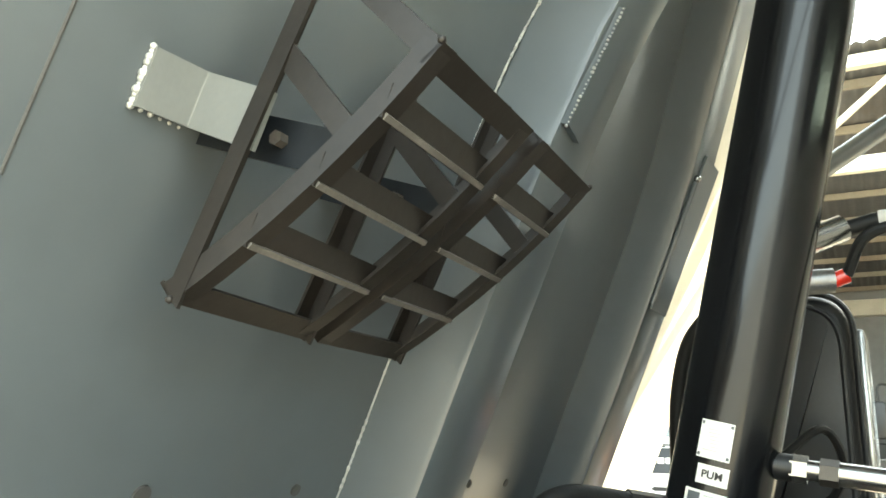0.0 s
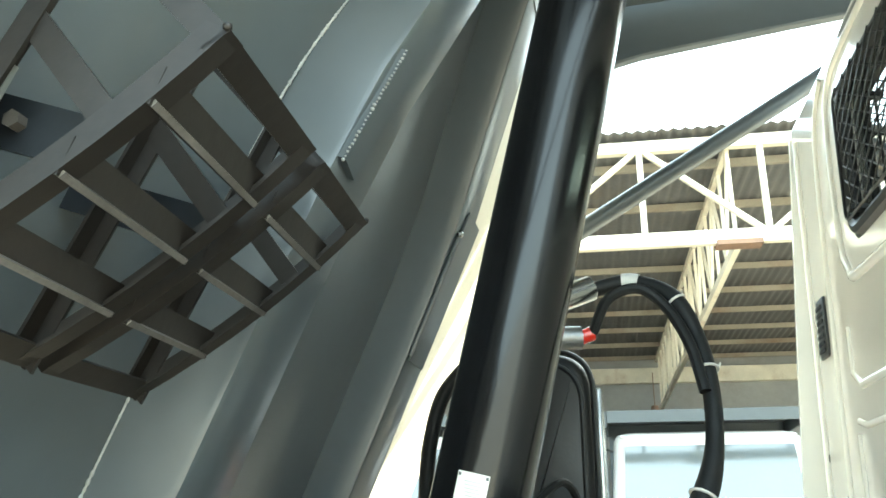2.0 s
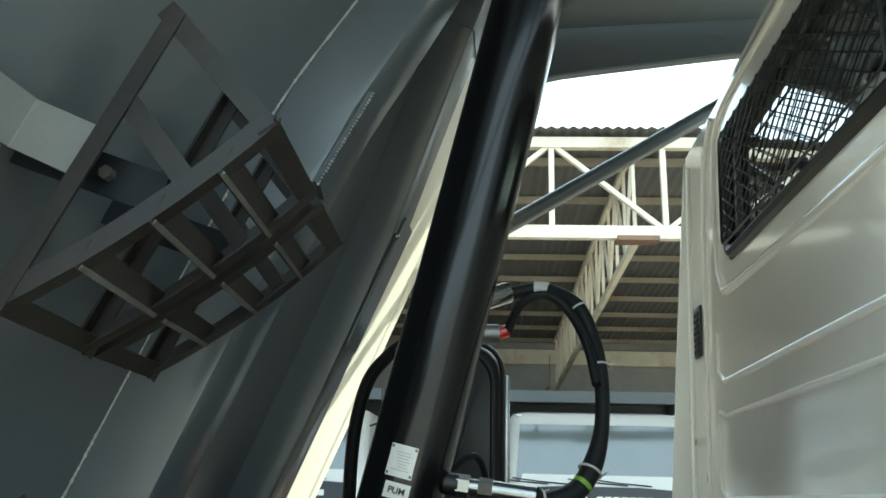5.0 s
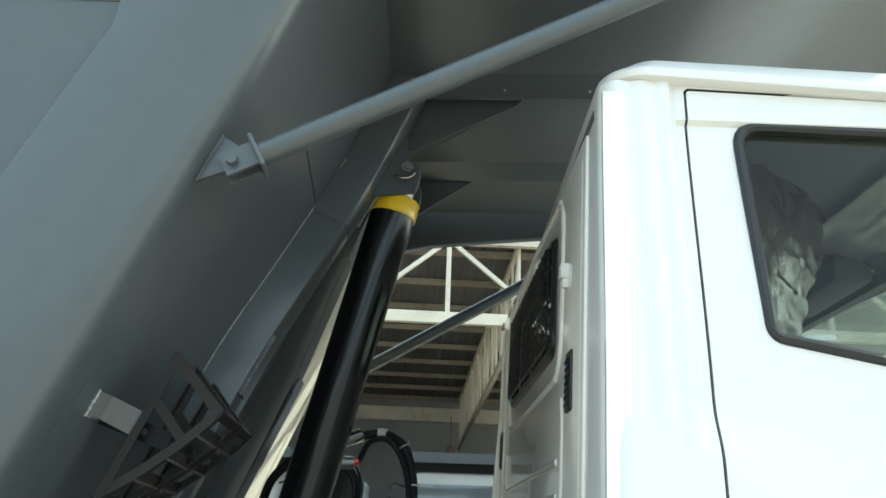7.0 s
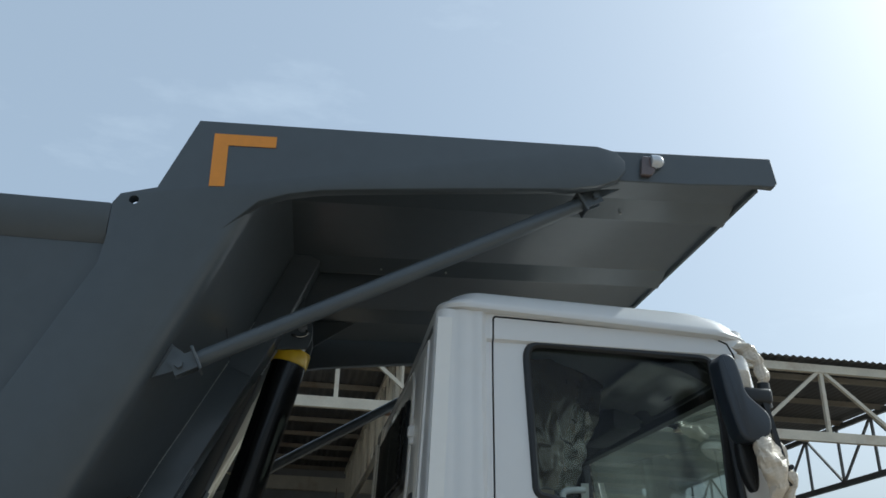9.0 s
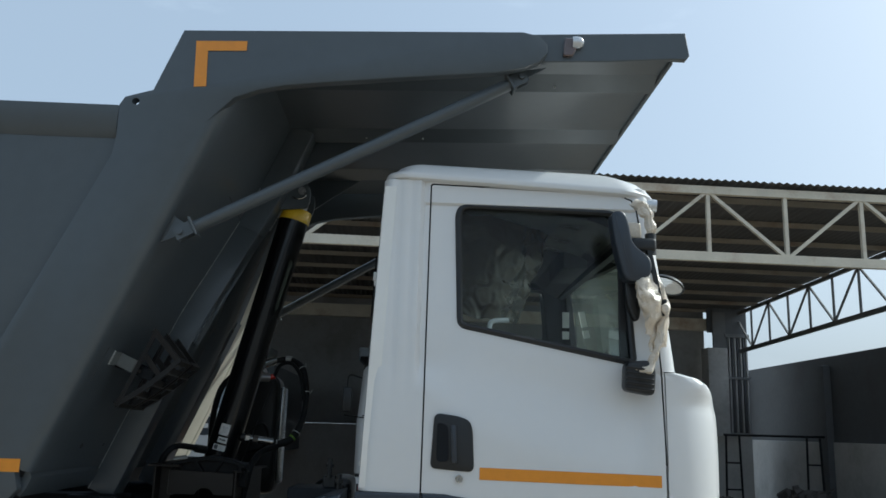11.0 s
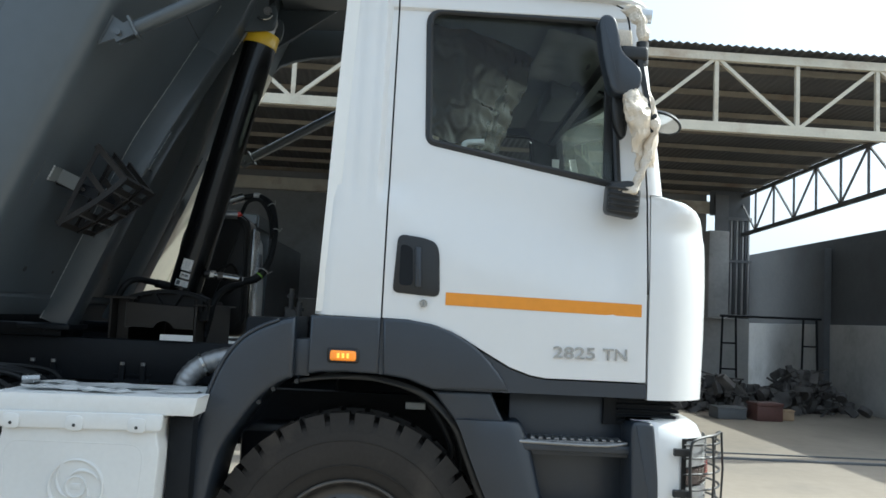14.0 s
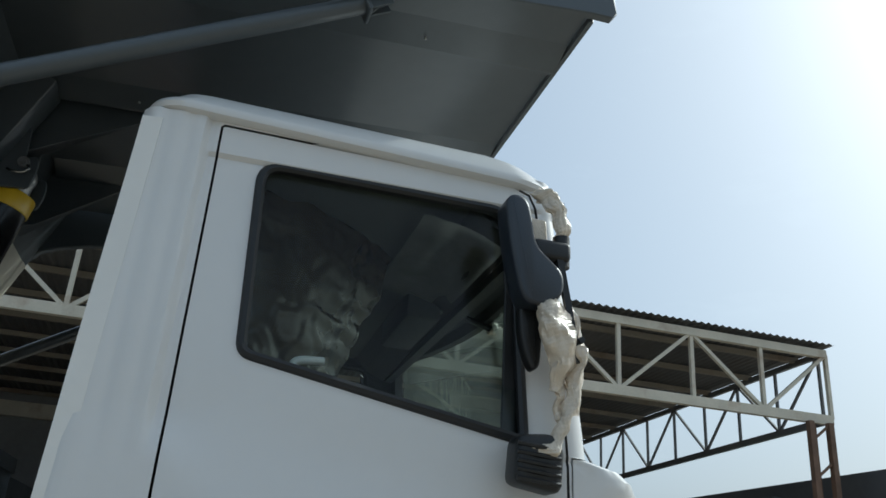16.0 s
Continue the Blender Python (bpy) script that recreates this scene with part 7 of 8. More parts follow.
build_mudguard()


def build_steps():
    b = bmesh.new()
    box(b, 0.62, 1.10, -1.06, -0.80, 0.69, 1.19, 0.01)
    s = part("step_well", b, TRIM, truck, "charcoal step well below the door")
    for z, x0, x1, y in ((1.018, 0.66, 1.09, -1.200), (0.706, 0.70, 1.15, -1.218)):
        b = bmesh.new()
        box(b, x0, x1, y, -0.95, z - 0.038, z - 0.006, 0.008)
        st = part("step", b, TRIM, s, "grippy entry step")
        b = bmesh.new()
        box(b, x0 + 0.015, x1 - 0.02, y + 0.004, -1.02, z - 0.005, z + 0.004, 0.002, 1)
        tr = part("tread_plate", b, STEEL, st, "perforated metal tread plate")
        for i in range(12):
            x = x0 + 0.035 + i * (x1 - x0 - 0.06) / 12
            b = bmesh.new()
            box(b, x, x + 0.018, y + 0.012, y + 0.09, z + 0.0035, z + 0.013, 0.003, 1)
            part("tread_tooth", b, STEEL, tr, smooth=0)
        b = bmesh.new()
        tube(b, spline([(x0 - 0.10, y + 0.006, z - 0.002), (x0 + 0.1, y - 0.004, z - 0.006), ((x0 + x1) / 2, y - 0.006, z - 0.008), (x1 - 0.10, y - 0.004, z - 0.007), (x1 - 0.02, y + 0.01, z + 0.002)], 6), 0.007, 8)
        part("rolled_edge", b, STEEL, st, "rubbed step edge", smooth=80)
        b = bmesh.new()
        prism(b, [(y + 0.004, z - 0.012), (y + 0.03, z - 0.055), (-0.96, z - 0.055), (-0.96, z - 0.012)], x0 - 0.02, x1 - 0.005, 0.004, 1, axis="x")
        part("step_apron", b, TRIM, st)
    b = bmesh.new()
    prism(b, rounded([(1.085, 0.685), (1.192, 0.680), (1.186, 0.90), (1.166, 1.105), (1.09, 1.112), (1.075, 1.09)], 0.02, 3), -1.228, -0.85, 0.014, 3)
    part("step_pillar", b, TRIM, s)
    b = bmesh.new()
    box(b, 0.60, 1.17, -1.20, -0.9, 0.655, 0.675, 0.004)
    part("skid_plate", b, BLACK, s)


build_steps()


def build_bumper():
    b = bmesh.new()
    rows = []
    for z, e in ((0.690, -0.05), (0.697, -0.018), (0.715, 0.0), (0.78, 0.012), (0.9, 0.012), (1.04, -0.002), (1.085, -0.022), (1.108, -0.055), (1.112, -0.09)):
        ring = []
        xf, w, r = 1.43 + e, 1.218 + min(0, e * 0.5), 0.26
        ring += [(1.186, -w)]
        for i in range(13):
            a = radians(-90 + 90 * i / 12)
            ring.append((xf - r + r * math.cos(a) + 0.0, -w + r + r * math.sin(a)))
        for i in range(1, 10):
            y = (-w + r) + 2 * (w - r) * i / 10
            ring.append((xf + 0.04 * (1 - (y / (w - r)) ** 2), y))
        for i in range(13):
            a = radians(90 * i / 12)
            ring.append((xf - r + r * math.cos(a), w - r + r * math.sin(a)))
        ring += [(1.186, w)]
        rows.append([b.verts.new((x, y, z)) for x, y in ring])
    for p, q in zip(rows, rows[1:]):
        for i in range(len(p) - 1):
            b.faces.new((p[i], p[i + 1], q[i + 1], q[i]))
    b.faces.new(rows[0])
    b.faces.new(rows[-1])
    bm_ = part("bumper", b, WHITE, truck, "white painted front bumper", smooth=40)
    # lamp cluster let into the corner
    b = bmesh.new()
    for i, (z0, z1, mat) in enumerate(((0.80, 0.865, LENS), (0.872, 0.935, SMOKED), (0.942, 1.04, LENS))):
        b = bmesh.new()
        rr = []
        for z in (z0, z1):
            rr.append([b.verts.new((1.17 + 0.275 * math.cos(radians(a)), -0.958 + 0.275 * math.sin(radians(a)), z)) for a in [-62 + 60 * k / 8 for k in range(9)]])
        for k in range(8):
            b.faces.new((rr[0][k], rr[0][k + 1], rr[1][k + 1], rr[1][k]))
        bmesh.ops.solidify(b, geom=list(b.faces), thickness=0.01)
        part("lamp_lens", b, mat, bm_, smooth=60)
    b = bmesh.new()
    rr = []
    for z in (0.785, 1.05):
        rr.append([b.verts.new((1.17 + 0.270 * math.cos(radians(a)), -0.958 + 0.270 * math.sin(radians(a)), z)) for a in [-66 + 66 * k / 8 for k in range(9)]])
    for k in range(8):
        b.faces.new((rr[0][k], rr[0][k + 1], rr[1][k + 1], rr[1][k]))
    bmesh.ops.solidify(b, geom=list(b.faces), thickness=0.008)
    part("lamp_housing", b, BLACK, bm_, smooth=60)
    b = bmesh.new()
    rr = [[b.verts.new((1.17 + 0.281 * math.cos(radians(a)), -0.958 + 0.281 * math.sin(radians(a)), z)) for a in (-26, -20, -14, -8)] for z in (0.885, 0.95)]
    for k in range(3):
        b.faces.new((rr[0][k], rr[0][k + 1], rr[1][k + 1], rr[1][k]))
    bmesh.ops.solidify(b, geom=list(b.faces), thickness=0.006)
    part("reflector", b, RED, bm_, "small red reflector", smooth=60)
    # wire guard
    b = bmesh.new()

    def wire(a, z, r=0.325):
        return Vector((1.165 + r * math.cos(radians(a)), -0.955 + r * math.sin(radians(a)), z))
    for z in (0.80, 0.86, 0.92, 0.98, 1.03):
        tube(b, [wire(-68 + 6 * i, z, 0.305 + 0.03 * math.sin(math.pi * i / 12)) for i in range(13)], 0.0045, 6)
    loop = [wire(a, z, 0.31 + 0.025) for a, z in ((-66, 0.82), (-64, 0.79), (-40, 0.775), (-10, 0.78), (0, 0.80), (2, 0.92), (0, 1.03), (-12, 1.06), (-40, 1.065), (-62, 1.055), (-67, 1.02), (-67, 0.9), (-66, 0.82))]
    tube(b, spline(loop, 5), 0.006, 6)
    for a in (-45, -20):
        tube(b, [wire(a, 0.775, 0.338), wire(a, 0.92, 0.345), wire(a, 1.065, 0.338)], 0.0045, 6)
    gd = part("lamp_guard", b, BLACK, bm_, "black wire lamp guard")
    for z in (0.845, 1.0):
        b = bmesh.new()
        box(b, 1.24, 1.305, -1.243, -1.222, z - 0.012, z + 0.016, 0.003, 1)
        part("guard_foot", b, BLACK, gd)
    # bellows between bumper and cab
    b = bmesh.new()
    for i in range(5):
        box(b, 1.05, 1.30 - 0.01 * (i % 2), -1.10, 1.10, 1.09 + i * 0.022, 1.10 + i * 0.022, 0.003, 1)
    box(b, 1.0, 1.27, -1.08, 1.08, 1.08, 1.21)
    part("cab_mount", b, CHASSIS, truck, smooth=0)


build_bumper()


def build_chassis():
    for s in (-1, 1):
        b = bmesh.new()
        prism(b, [(s * 0.46, 0.84), (s * 0.46, 1.10), (s * 0.38, 1.10), (s * 0.38, 1.09), (s * 0.45, 1.09), (s * 0.45, 0.85), (s * 0.38, 0.85), (s * 0.38, 0.84)], -6.0, 1.15, 0, axis="x")
        c = part("chassis_rail", b, CHASSIS, truck, "black chassis rail", smooth=0)
        b = bmesh.new()
        box(b, -6.0, -0.62 if s < 0 else -0.88, s * 0.36, s * 0.47, 1.105, 1.30, 0.006)
        part("subframe", b, CHASSIS, c)
        for x in (-1.498, -1.083):
            b = bmesh.new()
            box(b, x - 0.085, x + 0.085, s * 0.472, s * 0.484, 1.085, 1.118, 0.003, 1)
            box(b, x - 0.085, x + 0.085, s * 0.472, s * 0.480, 1.132, 1.142, 0.002, 1)
            cp = part("clamp_plate", b, CHASSIS, c)
            for d in (-0.048, 0.048):
                b = bmesh.new()
                box(b, x + d - 0.013, x + d + 0.013, s * 0.472, s * 0.490, 1.09, 1.182, 0.003, 1)
                u = part("u_bolt", b, CHASSIS, cp)
                b = bmesh.new()
                cyl(b, (x + d, s * 0.484, 1.182), (x + d, s * 0.484, 1.196), 0.011, seg=6)
                part("bolt_head", b, STEEL, cp)
    for x in (-5.0, -3.6, -2.3, -1.6, -0.62, 0.4):
        b = bmesh.new()
        box(b, x - 0.05, x + 0.05, -0.38, 0.38, 0.88, 1.06)
        part("cross_member", b, CHASSIS, truck, smooth=0)
    # long beams under the dump body
    for s in (-1, 1):
        b = bmesh.new()
        box(b, -6.0, -1.42, s * 0.36, s * 0.50, 1.302, 1.36, 0.004)
        part("body_beam", b, CHASSIS, truck)
        b = bmesh.new()
        box(b, -1.60, -1.36, s * 0.34, s * 0.56, 1.335, 1.358, 0.004)
        bb = part("beam_end", b, CHASSIS, truck)
        for k in range(2):
            b = bmesh.new()
            cyl(b, (-1.50 + k * 0.06, s * 0.50, 1.335), (-1.50 + k * 0.06, s * 0.512, 1.335), 0.012, seg=6)
            part("bolt", b, CHASSIS, bb)
    # cross beam enlarged into a hidden plate that stops light leaking through
    b = bmesh.new()
    box(b, -1.78, -1.66, -0.36, 0.80, 1.05, 1.47)
    part("hinge_beam", b, CHASSIS, truck, smooth=0)
    b = bmesh.new()
    cyl(b, (0, -0.9, 0.541), (0, 0.9, 0.541), 0.07, seg=20)
    part("front_axle", b, CHASSIS, truck)
    b = bmesh.new()
    box(b, -0.7, 0.7, -0.55, -0.44, 0.62, 0.70, 0.01)
    part("leaf_spring", b, CHASSIS, truck)
    b = bmesh.new()
    box(b, -0.15, 1.0, -0.36, 0.36, 0.62, 1.18, 0.05)
    part("engine_block", b, CHASSIS, truck)
    b = bmesh.new()
    box(b, -0.50, -0.22, -0.80, 0.60, 0.70, 0.96, 0.03)
    box(b, -0.52, -0.27, -0.75, -0.5, 1.2, 1.44, 0.02)
    part("air_filter_unit", b, CHASSIS, truck)
    # silver air pipe and bits behind the cab
    b = bmesh.new()
    tube(b, spline([(-0.73, -0.90, 1.10), (-0.715, -0.90, 1.165), (-0.66, -0.88, 1.225), (-0.56, -0.86, 1.26), (-0.43, -0.80, 1.27)], 16), lambda t: 0.046 + 0.0015 * math.sin(t * 80), 18)
    p = part("air_pipe", b, STEEL, truck, "silver air pipe elbow")
    b = bmesh.new()
    line = spline([(-0.73, -0.90, 1.10), (-0.715, -0.90, 1.165), (-0.66, -0.88, 1.225), (-0.56, -0.86, 1.26)], 8)
    tube(b, line[16:18], 0.053, 18)
    part("clamp", b, CHROME, p)
    for i, (x, y, z) in enumerate(((-0.30, -0.9, 1.30), (-0.27, -0.86, 1.42), (-0.33, -0.7, 1.48), (-0.25, -0.6, 1.36))):
        b = bmesh.new()
        cyl(b, (x, y, z), (x, y, z + 0.09), 0.012, seg=10)
        cyl(b, (x, y, z + 0.05), (x, y, z + 0.065), 0.02, seg=10)
        box(b, x - 0.03, x + 0.03, y, y + 0.05, z - 0.08, z + 0.01, 0.005, 1)
        part("valve", b, BLACK, truck)
    b = bmesh.new()
    box(b, -0.965, -0.812, -0.495, -0.490, 1.306, 1.333)
    part("paper_tag", b, TAG, truck, smooth=0)
    # far wheel's mudguard seen past the cab's back, light painted into its grey
    b = bmesh.new()
    prism(b, rounded([(-0.74, 0.80), (-0.70, 1.08), (-0.61, 1.27), (-0.50, 1.375), (-0.40, 1.405), (-0.33, 1.38), (-0.31, 0.80)], [0, 0.1, 0.08, 0.06, 0.04, 0.03, 0], 5), 0.80, 1.22, 0.022, 4)
    fm = part("far_mudguard", b, LITTRIM, truck, "grey rounded mudguard of the far wheel", smooth=60)
    for k in range(3):
        b = bmesh.new()
        y = 0.775 + k * 0.035
        tube(b, spline([(-0.735, y, 1.06), (-0.685, y, 1.17), (-0.62, y, 1.275), (-0.545, y, 1.355), (-0.50, y, 1.385)], 6), 0.012, 8)
        part("strap", b, RUBBER, fm)


build_chassis()


def build_battery_box():
    b = bmesh.new()
    prism(b, rounded([(-1.234, 0.552), (-0.965, 0.541), (-0.690, 0.552), (-0.669, 0.776), (-0.661, 0.955), (-0.674, 0.995), (-0.672, 1.06), (-1.226, 1.06), (-1.222, 0.99), (-1.238, 0.953), (-1.240, 0.764)], [0.07, 0, 0.06, 0.02, 0.015, 0.015, 0, 0, 0.015, 0.015, 0.02], 4), -1.395, -0.95, 0.006, 2)
    t = part("battery_box", b, BOXWHITE, truck, "white plastic battery box with an embossed round emblem", smooth=50)
    b = bmesh.new()
    prism(b, rounded([(-1.338, 1.070), (-1.330, 1.105), (-1.292, 1.136), (-0.535, 1.144), (-0.548, 1.078)], [0.0, 0.02, 0.03, 0.0, 0.0], 4), -1.40, -0.93, 0.005, 2)
    prism(b, rounded([(-1.236, 1.016), (-0.656, 1.022), (-0.652, 1.08), (-1.240, 1.074)], 0.012, 3), -1.410, -1.38, 0.003, 2)
    lid = part("lid", b, BOXWHITE, t)
    # loose clear film left on the lid
    b = bmesh.new()
    rnd = random.Random(31)
    for cx, cy, w, d in ((-1.10, -1.26, 0.13, 0.07), (-0.90, -1.30, 0.10, 0.05), (-0.66, -1.22, 0.09, 0.08), (-0.84, -1.12, 0.16, 0.08), (-1.18, -1.08, 0.10, 0.06)):
        fan = []
        for i in range(7):
            row = []
            for j in range(18):
                a = 2 * math.pi * j / 18
                r = (i + 0.02) / 6 * (1 + 0.35 * noise.noise(Vector((math.cos(a) * 1.7, math.sin(a) * 1.7, cx * 9))))
                p = Vector((cx + w * r * math.cos(a), cy + d * r * math.sin(a), 0))
                row.append(b.verts.new((p.x, p.y, 1.144 + 0.022 * abs(noise.noise(p * 26)) * (0.35 + 0.65 * i / 6))))
            fan.append(row)
        for p, q in zip(fan, fan[1:]):
            for j in range(18):
                b.faces.new((p[j], p[(j + 1) % 18], q[(j + 1) % 18], q[j]))
    part("plastic_film", b, FILM, lid, "loose crinkled clear film", smooth=80)
    for x in (-1.185, -0.962, -0.742):
        b = bmesh.new()
        prism(b, rounded([(x - 0.032, 1.012), (x + 0.032, 1.012), (x + 0.032, 1.066), (x - 0.032, 1.066)], 0.022, 4), -1.414, -1.404, 0.004, 2)
        part("latch", b, BOXWHITE, lid)
        b = bmesh.new()
        cyl(b, (x, -1.416, 1.032), (x, -1.412, 1.032), 0.006, seg=10)
        part("latch_hole", b, SEAM, lid)
    for x in (-1.161, -0.763):
        b = bmesh.new()
        cyl(b, (x, -1.412, 0.636), (x, -1.393, 0.636), 0.018, 0.020, seg=20)
        k = part("screw", b, STEEL, t, "round metal screw")
        b = bmesh.new()
        cyl(b, (x, -1.4135, 0.636), (x, -1.4118, 0.636), 0.008, seg=6)
        part("socket", b, SEAM, k)
    # embossed round emblem of plain swirling bands
    c = Vector((-0.945, -1.394, 0.815))

    def band(r0, r1, a0, a1, w, h, name, parent):
        b = bmesh.new()
        k = 22
        rows = []
        for i in range(k + 1):
            u = i / k
            a, r = radians(a0 + (a1 - a0) * u), r0 + (r1 - r0) * u
            ww = w * math.sin(math.pi * (0.06 + 0.88 * u))
            rows.append([b.verts.new(c + Vector(((r + d * ww) * math.cos(a), -e * h, (r + d * ww) * math.sin(a)))) for d, e in ((-1, -0.3), (-0.45, 1.0), (0.45, 1.0), (1, -0.3))])
        for p, q in zip(rows, rows[1:]):
            for m in range(3):
                b.faces.new((p[m], p[m + 1], q[m + 1], q[m]))
        return part(name, b, BOXWHITE, parent, smooth=80)
    e = band(0.095, 0.095, 130, 318, 0.011, 0.009, "emblem", t)
    band(0.094, 0.094, -40, 120, 0.009, 0.007, "swirl", e)
    for a in (20, 140, 260):
        band(0.082, 0.042, a, a + 95, 0.010, 0.008, "swirl", e)
    band(0.036, 0.036, 0, 356, 0.008, 0.007, "core_ring", e)
    b = bmesh.new()
    box(b, c.x - 0.018, c.x + 0.018, c.y - 0.003, c.y + 0.004, c.z - 0.012, c.z + 0.012, 0.003, 2)
    part("emblem_core", b, BOXWHITE, e)
    b = bmesh.new()
    q = rounded([(-1.20, 0.61), (-0.735, 0.605), (-0.715, 0.97), (-1.21, 0.97)], 0.06, 5)
    tube(b, [(x, -1.393, z) for x, z in q + q[:2]], 0.003, 6)
    part("pressed_edge", b, BOXWHITE, t, smooth=80)
    b = bmesh.new()
    box(b, -0.66, -0.57, -1.30, -0.95, 0.60, 1.06, 0.01)
    part("bracket", b, CHASSIS, t)


build_battery_box()


def build_tank():
    b = bmesh.new()
    out = rounded([(-1.40, 0.86), (-0.72, 0.86), (-0.72, 1.16), (-1.40, 1.16)], 0.09, 6)
    prism(b, out, -2.35, -1.46, 0.03, 3, axis="x")
    t = part("fuel_tank", b, BLACKGLOSS, truck, "black fuel tank with a blue filler cap", smooth=50)
    b = bmesh.new()
    prism(b, rounded([(-1.30, 0.87), (-0.74, 0.87), (-0.74, 1.12), (-1.30, 1.12)], 0.08, 6), -1.46, -1.26, 0.03, 3, axis="x")
    part("end_tank", b, BLACK, t)
    for x in (-1.455, -2.0):
        b = bmesh.new()
        q = rounded([(-1.408, 0.852), (-0.715, 0.852), (-0.715, 1.168), (-1.408, 1.168)], 0.09, 6)
        rows = [[b.verts.new((xx, y, z)) for y, z in q] for xx in (x, x + 0.035)]
        for i in range(len(q)):
            j = (i + 1) % len(q)
            b.faces.new((rows[0][i], rows[0][j], rows[1][j], rows[1][i]))
        bmesh.ops.solidify(b, geom=list(b.faces), thickness=0.004)
        part("strap", b, CHROME, t, "bright steel strap")
    b = bmesh.new()
    rows = []
    n = 40
    for z, k in ((1.118, 1.0), (1.150, 1.0), (1.158, 0.9)):
        rows.append([b.verts.new((-1.598 + (0.050 + 0.007 * math.cos(6 * 2 * math.pi * i / n)) * k * math.cos(2 * math.pi * i / n), -1.26 + (0.050 + 0.007 * math.cos(6 * 2 * math.pi * i / n)) * k * math.sin(2 * math.pi * i / n), z)) for i in range(n)])
    for p, q in zip(rows, rows[1:]):
        for i in range(n):
            b.faces.new((p[i], p[(i + 1) % n], q[(i + 1) % n], q[i]))
    b.faces.new(rows[-1])
    bmesh.ops.transform(b, matrix=Matrix.Translation((-1.583, -1.392, 1.122)) @ Matrix.Rotation(radians(62), 4, "X") @ Matrix.Translation((1.598, 1.26, -1.13)), verts=b.verts)
    part("filler_cap", b, BLUE, t, "lobed blue filler cap")
    b = bmesh.new()
    box(b, -1.665, -1.575, -1.4025, -1.3995, 0.985, 1.025)
    lb = part("warning_label", b, PRINT, t, "small yellow warning label", smooth=0)
    b = bmesh.new()
    box(b, -1.66, -1.58, -1.4036, -1.4024, 1.014, 1.018)
    for i in range(4):
        box(b, -1.652 + i * 0.018, -1.641 + i * 0.018, -1.4036, -1.4024, 0.995, 1.006)
    part("label_print", b, INK, lb, smooth=0)
    b = bmesh.new()
    rnd = random.Random(2)
    for i in range(5):
        y = -1.2 + i * 0.1
        tube(b, spline([(-1.9, y, 1.18), (-1.6, y + rnd.uniform(-0.05, 0.05), 1.175 + rnd.uniform(0, 0.02)), (-1.35, y + rnd.uniform(-0.05, 0.05), 1.17), (-1.25, y, 1.10)], 6), 0.011, 8)
    part("fuel_line", b, RUBBER, t)
    b = bmesh.new()
    cyl(b, (-1.30, -1.1, 1.155), (-1.24, -1.08, 1.16), 0.02, seg=8)
    part("fitting", b, CHROME, t)
    b = bmesh.new()
    cyl(b, (-1.30, -1.25, 1.0), (-1.27, -1.24, 1.0), 0.015, seg=8)
    part("fitting", b, CHROME, t)


build_tank()


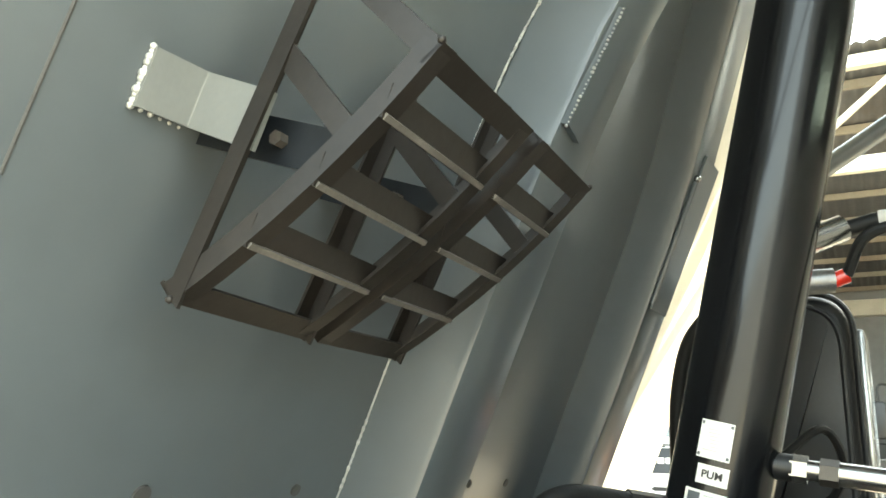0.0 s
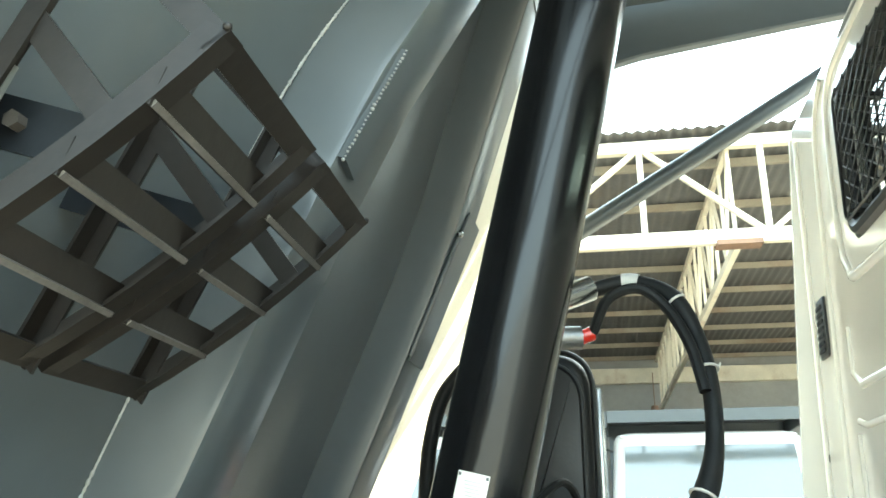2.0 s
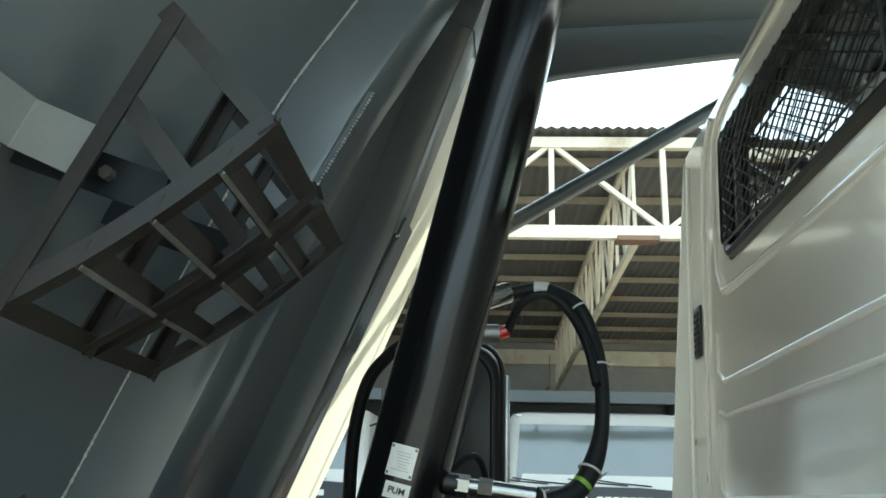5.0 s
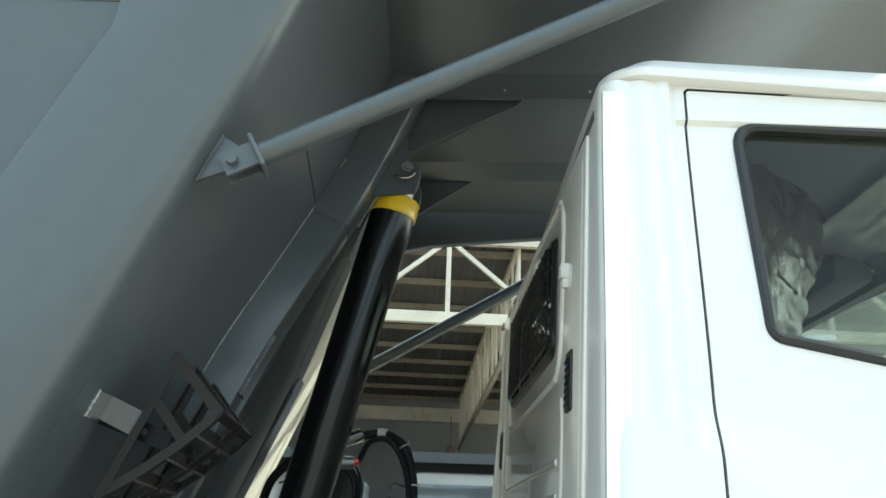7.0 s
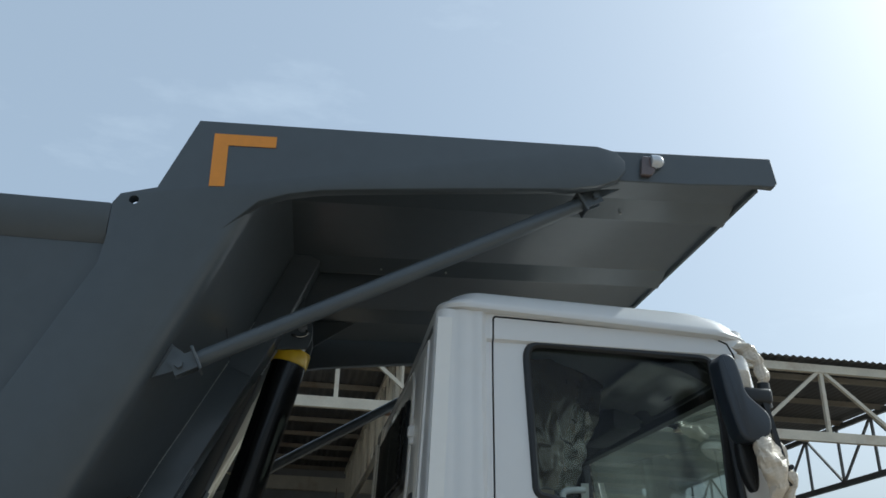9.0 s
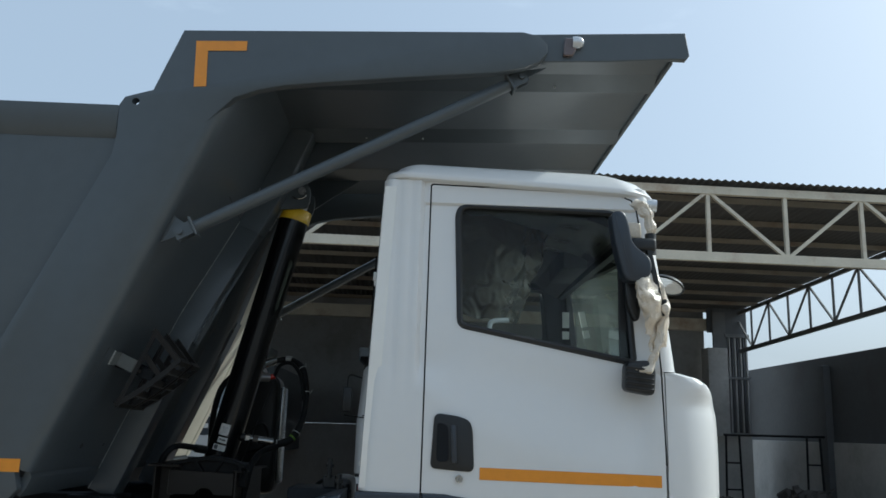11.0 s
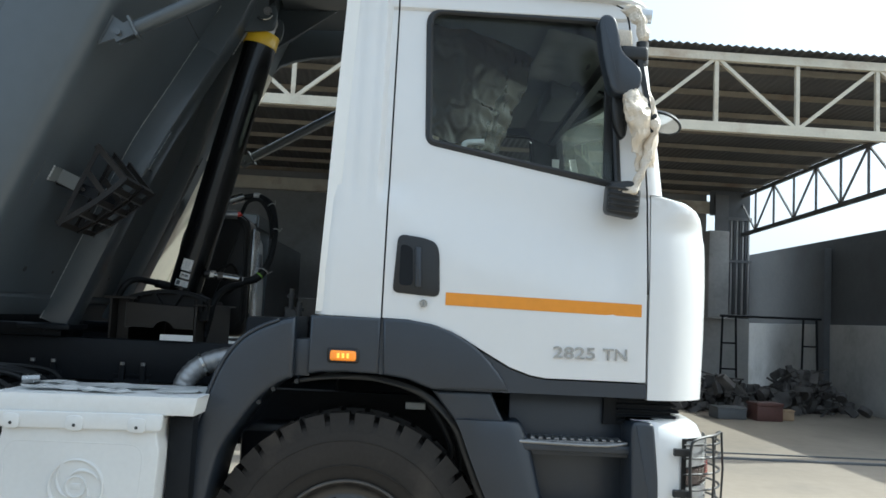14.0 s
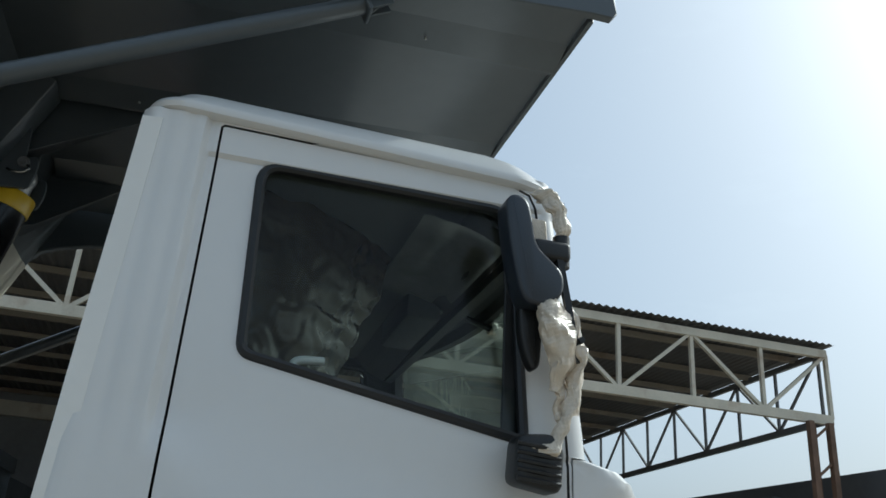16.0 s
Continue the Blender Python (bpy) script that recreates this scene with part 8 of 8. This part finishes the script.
# ---- parked white trucks under the shed, front towards the yard ----
def build_far_truck():
    t = thing("parked_truck", "white tipper truck parked nose out under the shed", "truck", "trucks parked in the shed")
    w = 1.20
    b = bmesh.new()
    rows = []
    # y is depth (0 at the nose), z up
    for z, y, ww in ((1.02, 0.03, 1.18), (1.05, 0.0, 1.20), (1.70, 0.0, 1.20), (1.86, 0.04, 1.20), (2.70, 0.26, 1.14), (2.80, 0.34, 1.10), (2.85, 0.55, 1.02)):
        ring = []
        for i in range(7):
            a = radians(180 + 90 * i / 6)
            ring.append((-ww + 0.22 + 0.22 * math.cos(a), y + 0.22 + 0.22 * math.sin(a)))
        for i in range(7):
            a = radians(270 + 90 * i / 6)
            ring.append((ww - 0.22 + 0.22 * math.cos(a), y + 0.22 + 0.22 * math.sin(a)))
        ring += [(ww, 1.75), (-ww, 1.75)]
        rows.append([b.verts.new((x, yy, z)) for x, yy in ring])
    for p, q in zip(rows, rows[1:]):
        for i in range(len(p)):
            b.faces.new((p[i], p[(i + 1) % len(p)], q[(i + 1) % len(p)], q[i]))
    b.faces.new(rows[-1])
    b.faces.new(rows[0][::-1])
    part("cab", b, FARWHITE, t, "white cab", smooth=35)
    b = bmesh.new()
    v = [b.verts.new(p) for p in ((-1.05, 0.055, 1.90), (1.05, 0.055, 1.90), (1.0, 0.215, 2.60), (-1.0, 0.215, 2.60))]
    vb = [b.verts.new((p.co.x, p.co.y + 0.02, p.co.z)) for p in v]
    b.faces.new(v)
    b.faces.new(vb)
    for i in range(4):
        b.faces.new((v[i], v[(i + 1) % 4], vb[(i + 1) % 4], vb[i]))
    part("windscreen", b, FARGLASS, t, "pale reflecting windscreen", smooth=0)
    b = bmesh.new()
    prism(b, [(-1.03, 1.80), (-0.92, 1.845), (-0.5, 1.865), (0.5, 1.865), (0.92, 1.845), (1.03, 1.80), (0.97, 1.72), (0.80, 1.645), (0.5, 1.622), (-0.5, 1.622), (-0.80, 1.645), (-0.97, 1.72)], -0.012, 0.05, 0.004, 1)
    p = part("name_band", b, TRIM, t, "charcoal band below the windscreen with pale plain marks")
    for i in range(13):
        if i != 5:
            x = -0.66 + i * 0.102
            part("pale_mark", box(bmesh.new(), x, x + 0.084, -0.018, -0.012, 1.715, 1.772, 0.006, 2), TAG, p, smooth=0)
    for x0, x1 in ((-0.53, -0.16), (0.16, 0.53)):
        b = bmesh.new()
        prism(b, [(x0, 1.455), (x0 + 0.04, 1.48), (x1 - 0.02, 1.475), (x1, 1.445), (x1 - 0.02, 1.435), (x0 + 0.05, 1.432)], -0.006, 0.02)
        part("grille_slot", b, BLACK, t, smooth=0)
    b = bmesh.new()
    prism(b, [(-0.48, 1.29), (0.48, 1.29), (0.44, 1.25), (-0.44, 1.25)], -0.006, 0.02)
    part("grille_slot", b, BLACK, t, smooth=0)
    b = bmesh.new()
    ring = [Vector((0.065 * math.cos(a), -0.01, 1.455 + 0.065 * math.sin(a))) for a in [2 * math.pi * i / 24 for i in range(26)]]
    tube(b, ring, 0.012, 8)
    cyl(b, (0, -0.02, 1.455), (0, 0.0, 1.455), 0.03, seg=16)
    part("round_emblem", b, CHROME, t, "plain round emblem")
    b = bmesh.new()
    box(b, -1.17, 1.17, 0.02, 0.4, 0.97, 1.03)
    part("gap", b, BLACK, t, smooth=0)
    b = bmesh.new()
    box(b, -1.21, 1.21, -0.06, 0.4, 0.58, 0.985, 0.04, 3)
    bp = part("bumper", b, FARWHITE, t, "white bumper", smooth=60)
    b = bmesh.new()
    box(b, -0.30, 0.30, -0.075, -0.04, 0.60, 0.70, 0.01)
    part("tow_opening", b, BLACK, bp)
    b = bmesh.new()
    box(b, -1.15, 1.15, -0.02, 0.5, 0.40, 0.585, 0.03)
    part("underrun_bar", b, BLACK, bp)
    for s in (-1, 1):
        b = bmesh.new()
        box(b, s * 1.13, s * 0.60, -0.075, -0.05, 0.70, 0.90, 0.008)
        h = part("headlamp", b, BLACK, t, "twin round headlamp in a black housing")
        for x, r, mat in ((0.91, 0.075, LENS), (0.71, 0.075, LENS), (1.07, 0.04, RED)):
            b = bmesh.new()
            cyl(b, (s * x, -0.088, 0.80 if r > 0.05 else 0.845), (s * x, -0.07, 0.80 if r > 0.05 else 0.845), r * 0.9, r, seg=24)
            part("lens", b, mat, h)
        b = bmesh.new()
        box(b, s * 1.30, s * 1.45, 0.15, 0.25, 2.0, 2.40, 0.03)
        mi = part("mirror", b, BLACK, t)
        b = bmesh.new()
        tube(b, spline([(s * 1.15, 0.3, 2.55), (s * 1.35, 0.2, 2.58), (s * 1.38, 0.2, 2.4)]), 0.014, 8)
        part("arm", b, BLACK, mi)
        b = bmesh.new()
        lathe(b, [(0.27, -0.13), (0.36, -0.15), (0.48, -0.14), (0.53, -0.10), (0.53, 0.10), (0.48, 0.14), (0.27, 0.13)], 32, Matrix.Translation((s * 1.02, 1.15, 0.53)) @ Matrix.Rotation(radians(90), 4, "Z"))
        part("tyre", b, TYRE, t)
        b = bmesh.new()
        for k in range(2):
            x = s * (0.35 + 0.3 * k)
            tube(b, [(x, 0.03, 1.885), (x - 0.42, 0.045, 1.915), (x - 0.75, 0.06, 1.95)], 0.008, 6)
        part("wiper", b, BLACK, t)
        b = bmesh.new()
        box(b, s * 0.98, s * 1.06, 0.30, 0.33, 2.745, 2.775, 0.006)
        part("roof_lamp", b, LENS, t)
    b = bmesh.new()
    box(b, -0.05, 0.07, 0.27, 0.30, 2.42, 2.62, 0.02)
    part("inner_mirror", b, BLACK, t)
    for q in ((-1.22, -1.17, 2.01, 6.0, 1.3, 2.9), (1.17, 1.22, 2.01, 6.0, 1.3, 2.9)):
        part("body_side", box(bmesh.new(), *q), GREY, t, smooth=0)
    part("subframe", box(bmesh.new(), -0.5, 0.5, 1.76, 6.0, 0.8, 1.29), CHASSIS, t, smooth=0)
    part("canopy_lip", box(bmesh.new(), -1.22, 1.22, 0.70, 0.745, 3.02, 3.22, 0.006, 1), GREY, t, smooth=0)
    for s in (-1, 1):
        part("canopy_side", box(bmesh.new(), s * 1.225, s * 1.25, 0.75, 2.0, 2.96, 3.20), GREY, t, smooth=0)
    part("canopy", box(bmesh.new(), -1.22, 1.22, 0.75, 2.0, 3.14, 3.20), GREY, t, smooth=0)
    b = bmesh.new()
    box(b, -1.22, 1.22, 1.9, 2.0, 1.3, 3.135)
    part("dump_body", b, GREY, t, "dark dump body behind the cab", smooth=0)
    was = (0, 0.58, 0.80, 1.0, 1.27, 1.455, 1.62, 1.865, 1.9, 2.6, 2.85, 3.2)
    now = (0, 0.575, 0.725, 0.96, 1.16, 1.325, 1.51, 1.81, 1.845, 2.56, 2.75, 3.05)
    for o in t.children_recursive:
        for v in o.data.vertices:
            v.co.z = float(np.interp(v.co.z, was, now))
            v.co.x *= 0.965
    return t


FARGLASS = material("sky_lit_windscreen", (0.10, 0.12, 0.13), 0.06, coat=1.0, vary=0.05, scale=2, spec=0.9)
far = build_far_truck()
far.location = (0.27, 8.85, 0)
copy_thing(far, pose(-3.75, 8.85, 0))
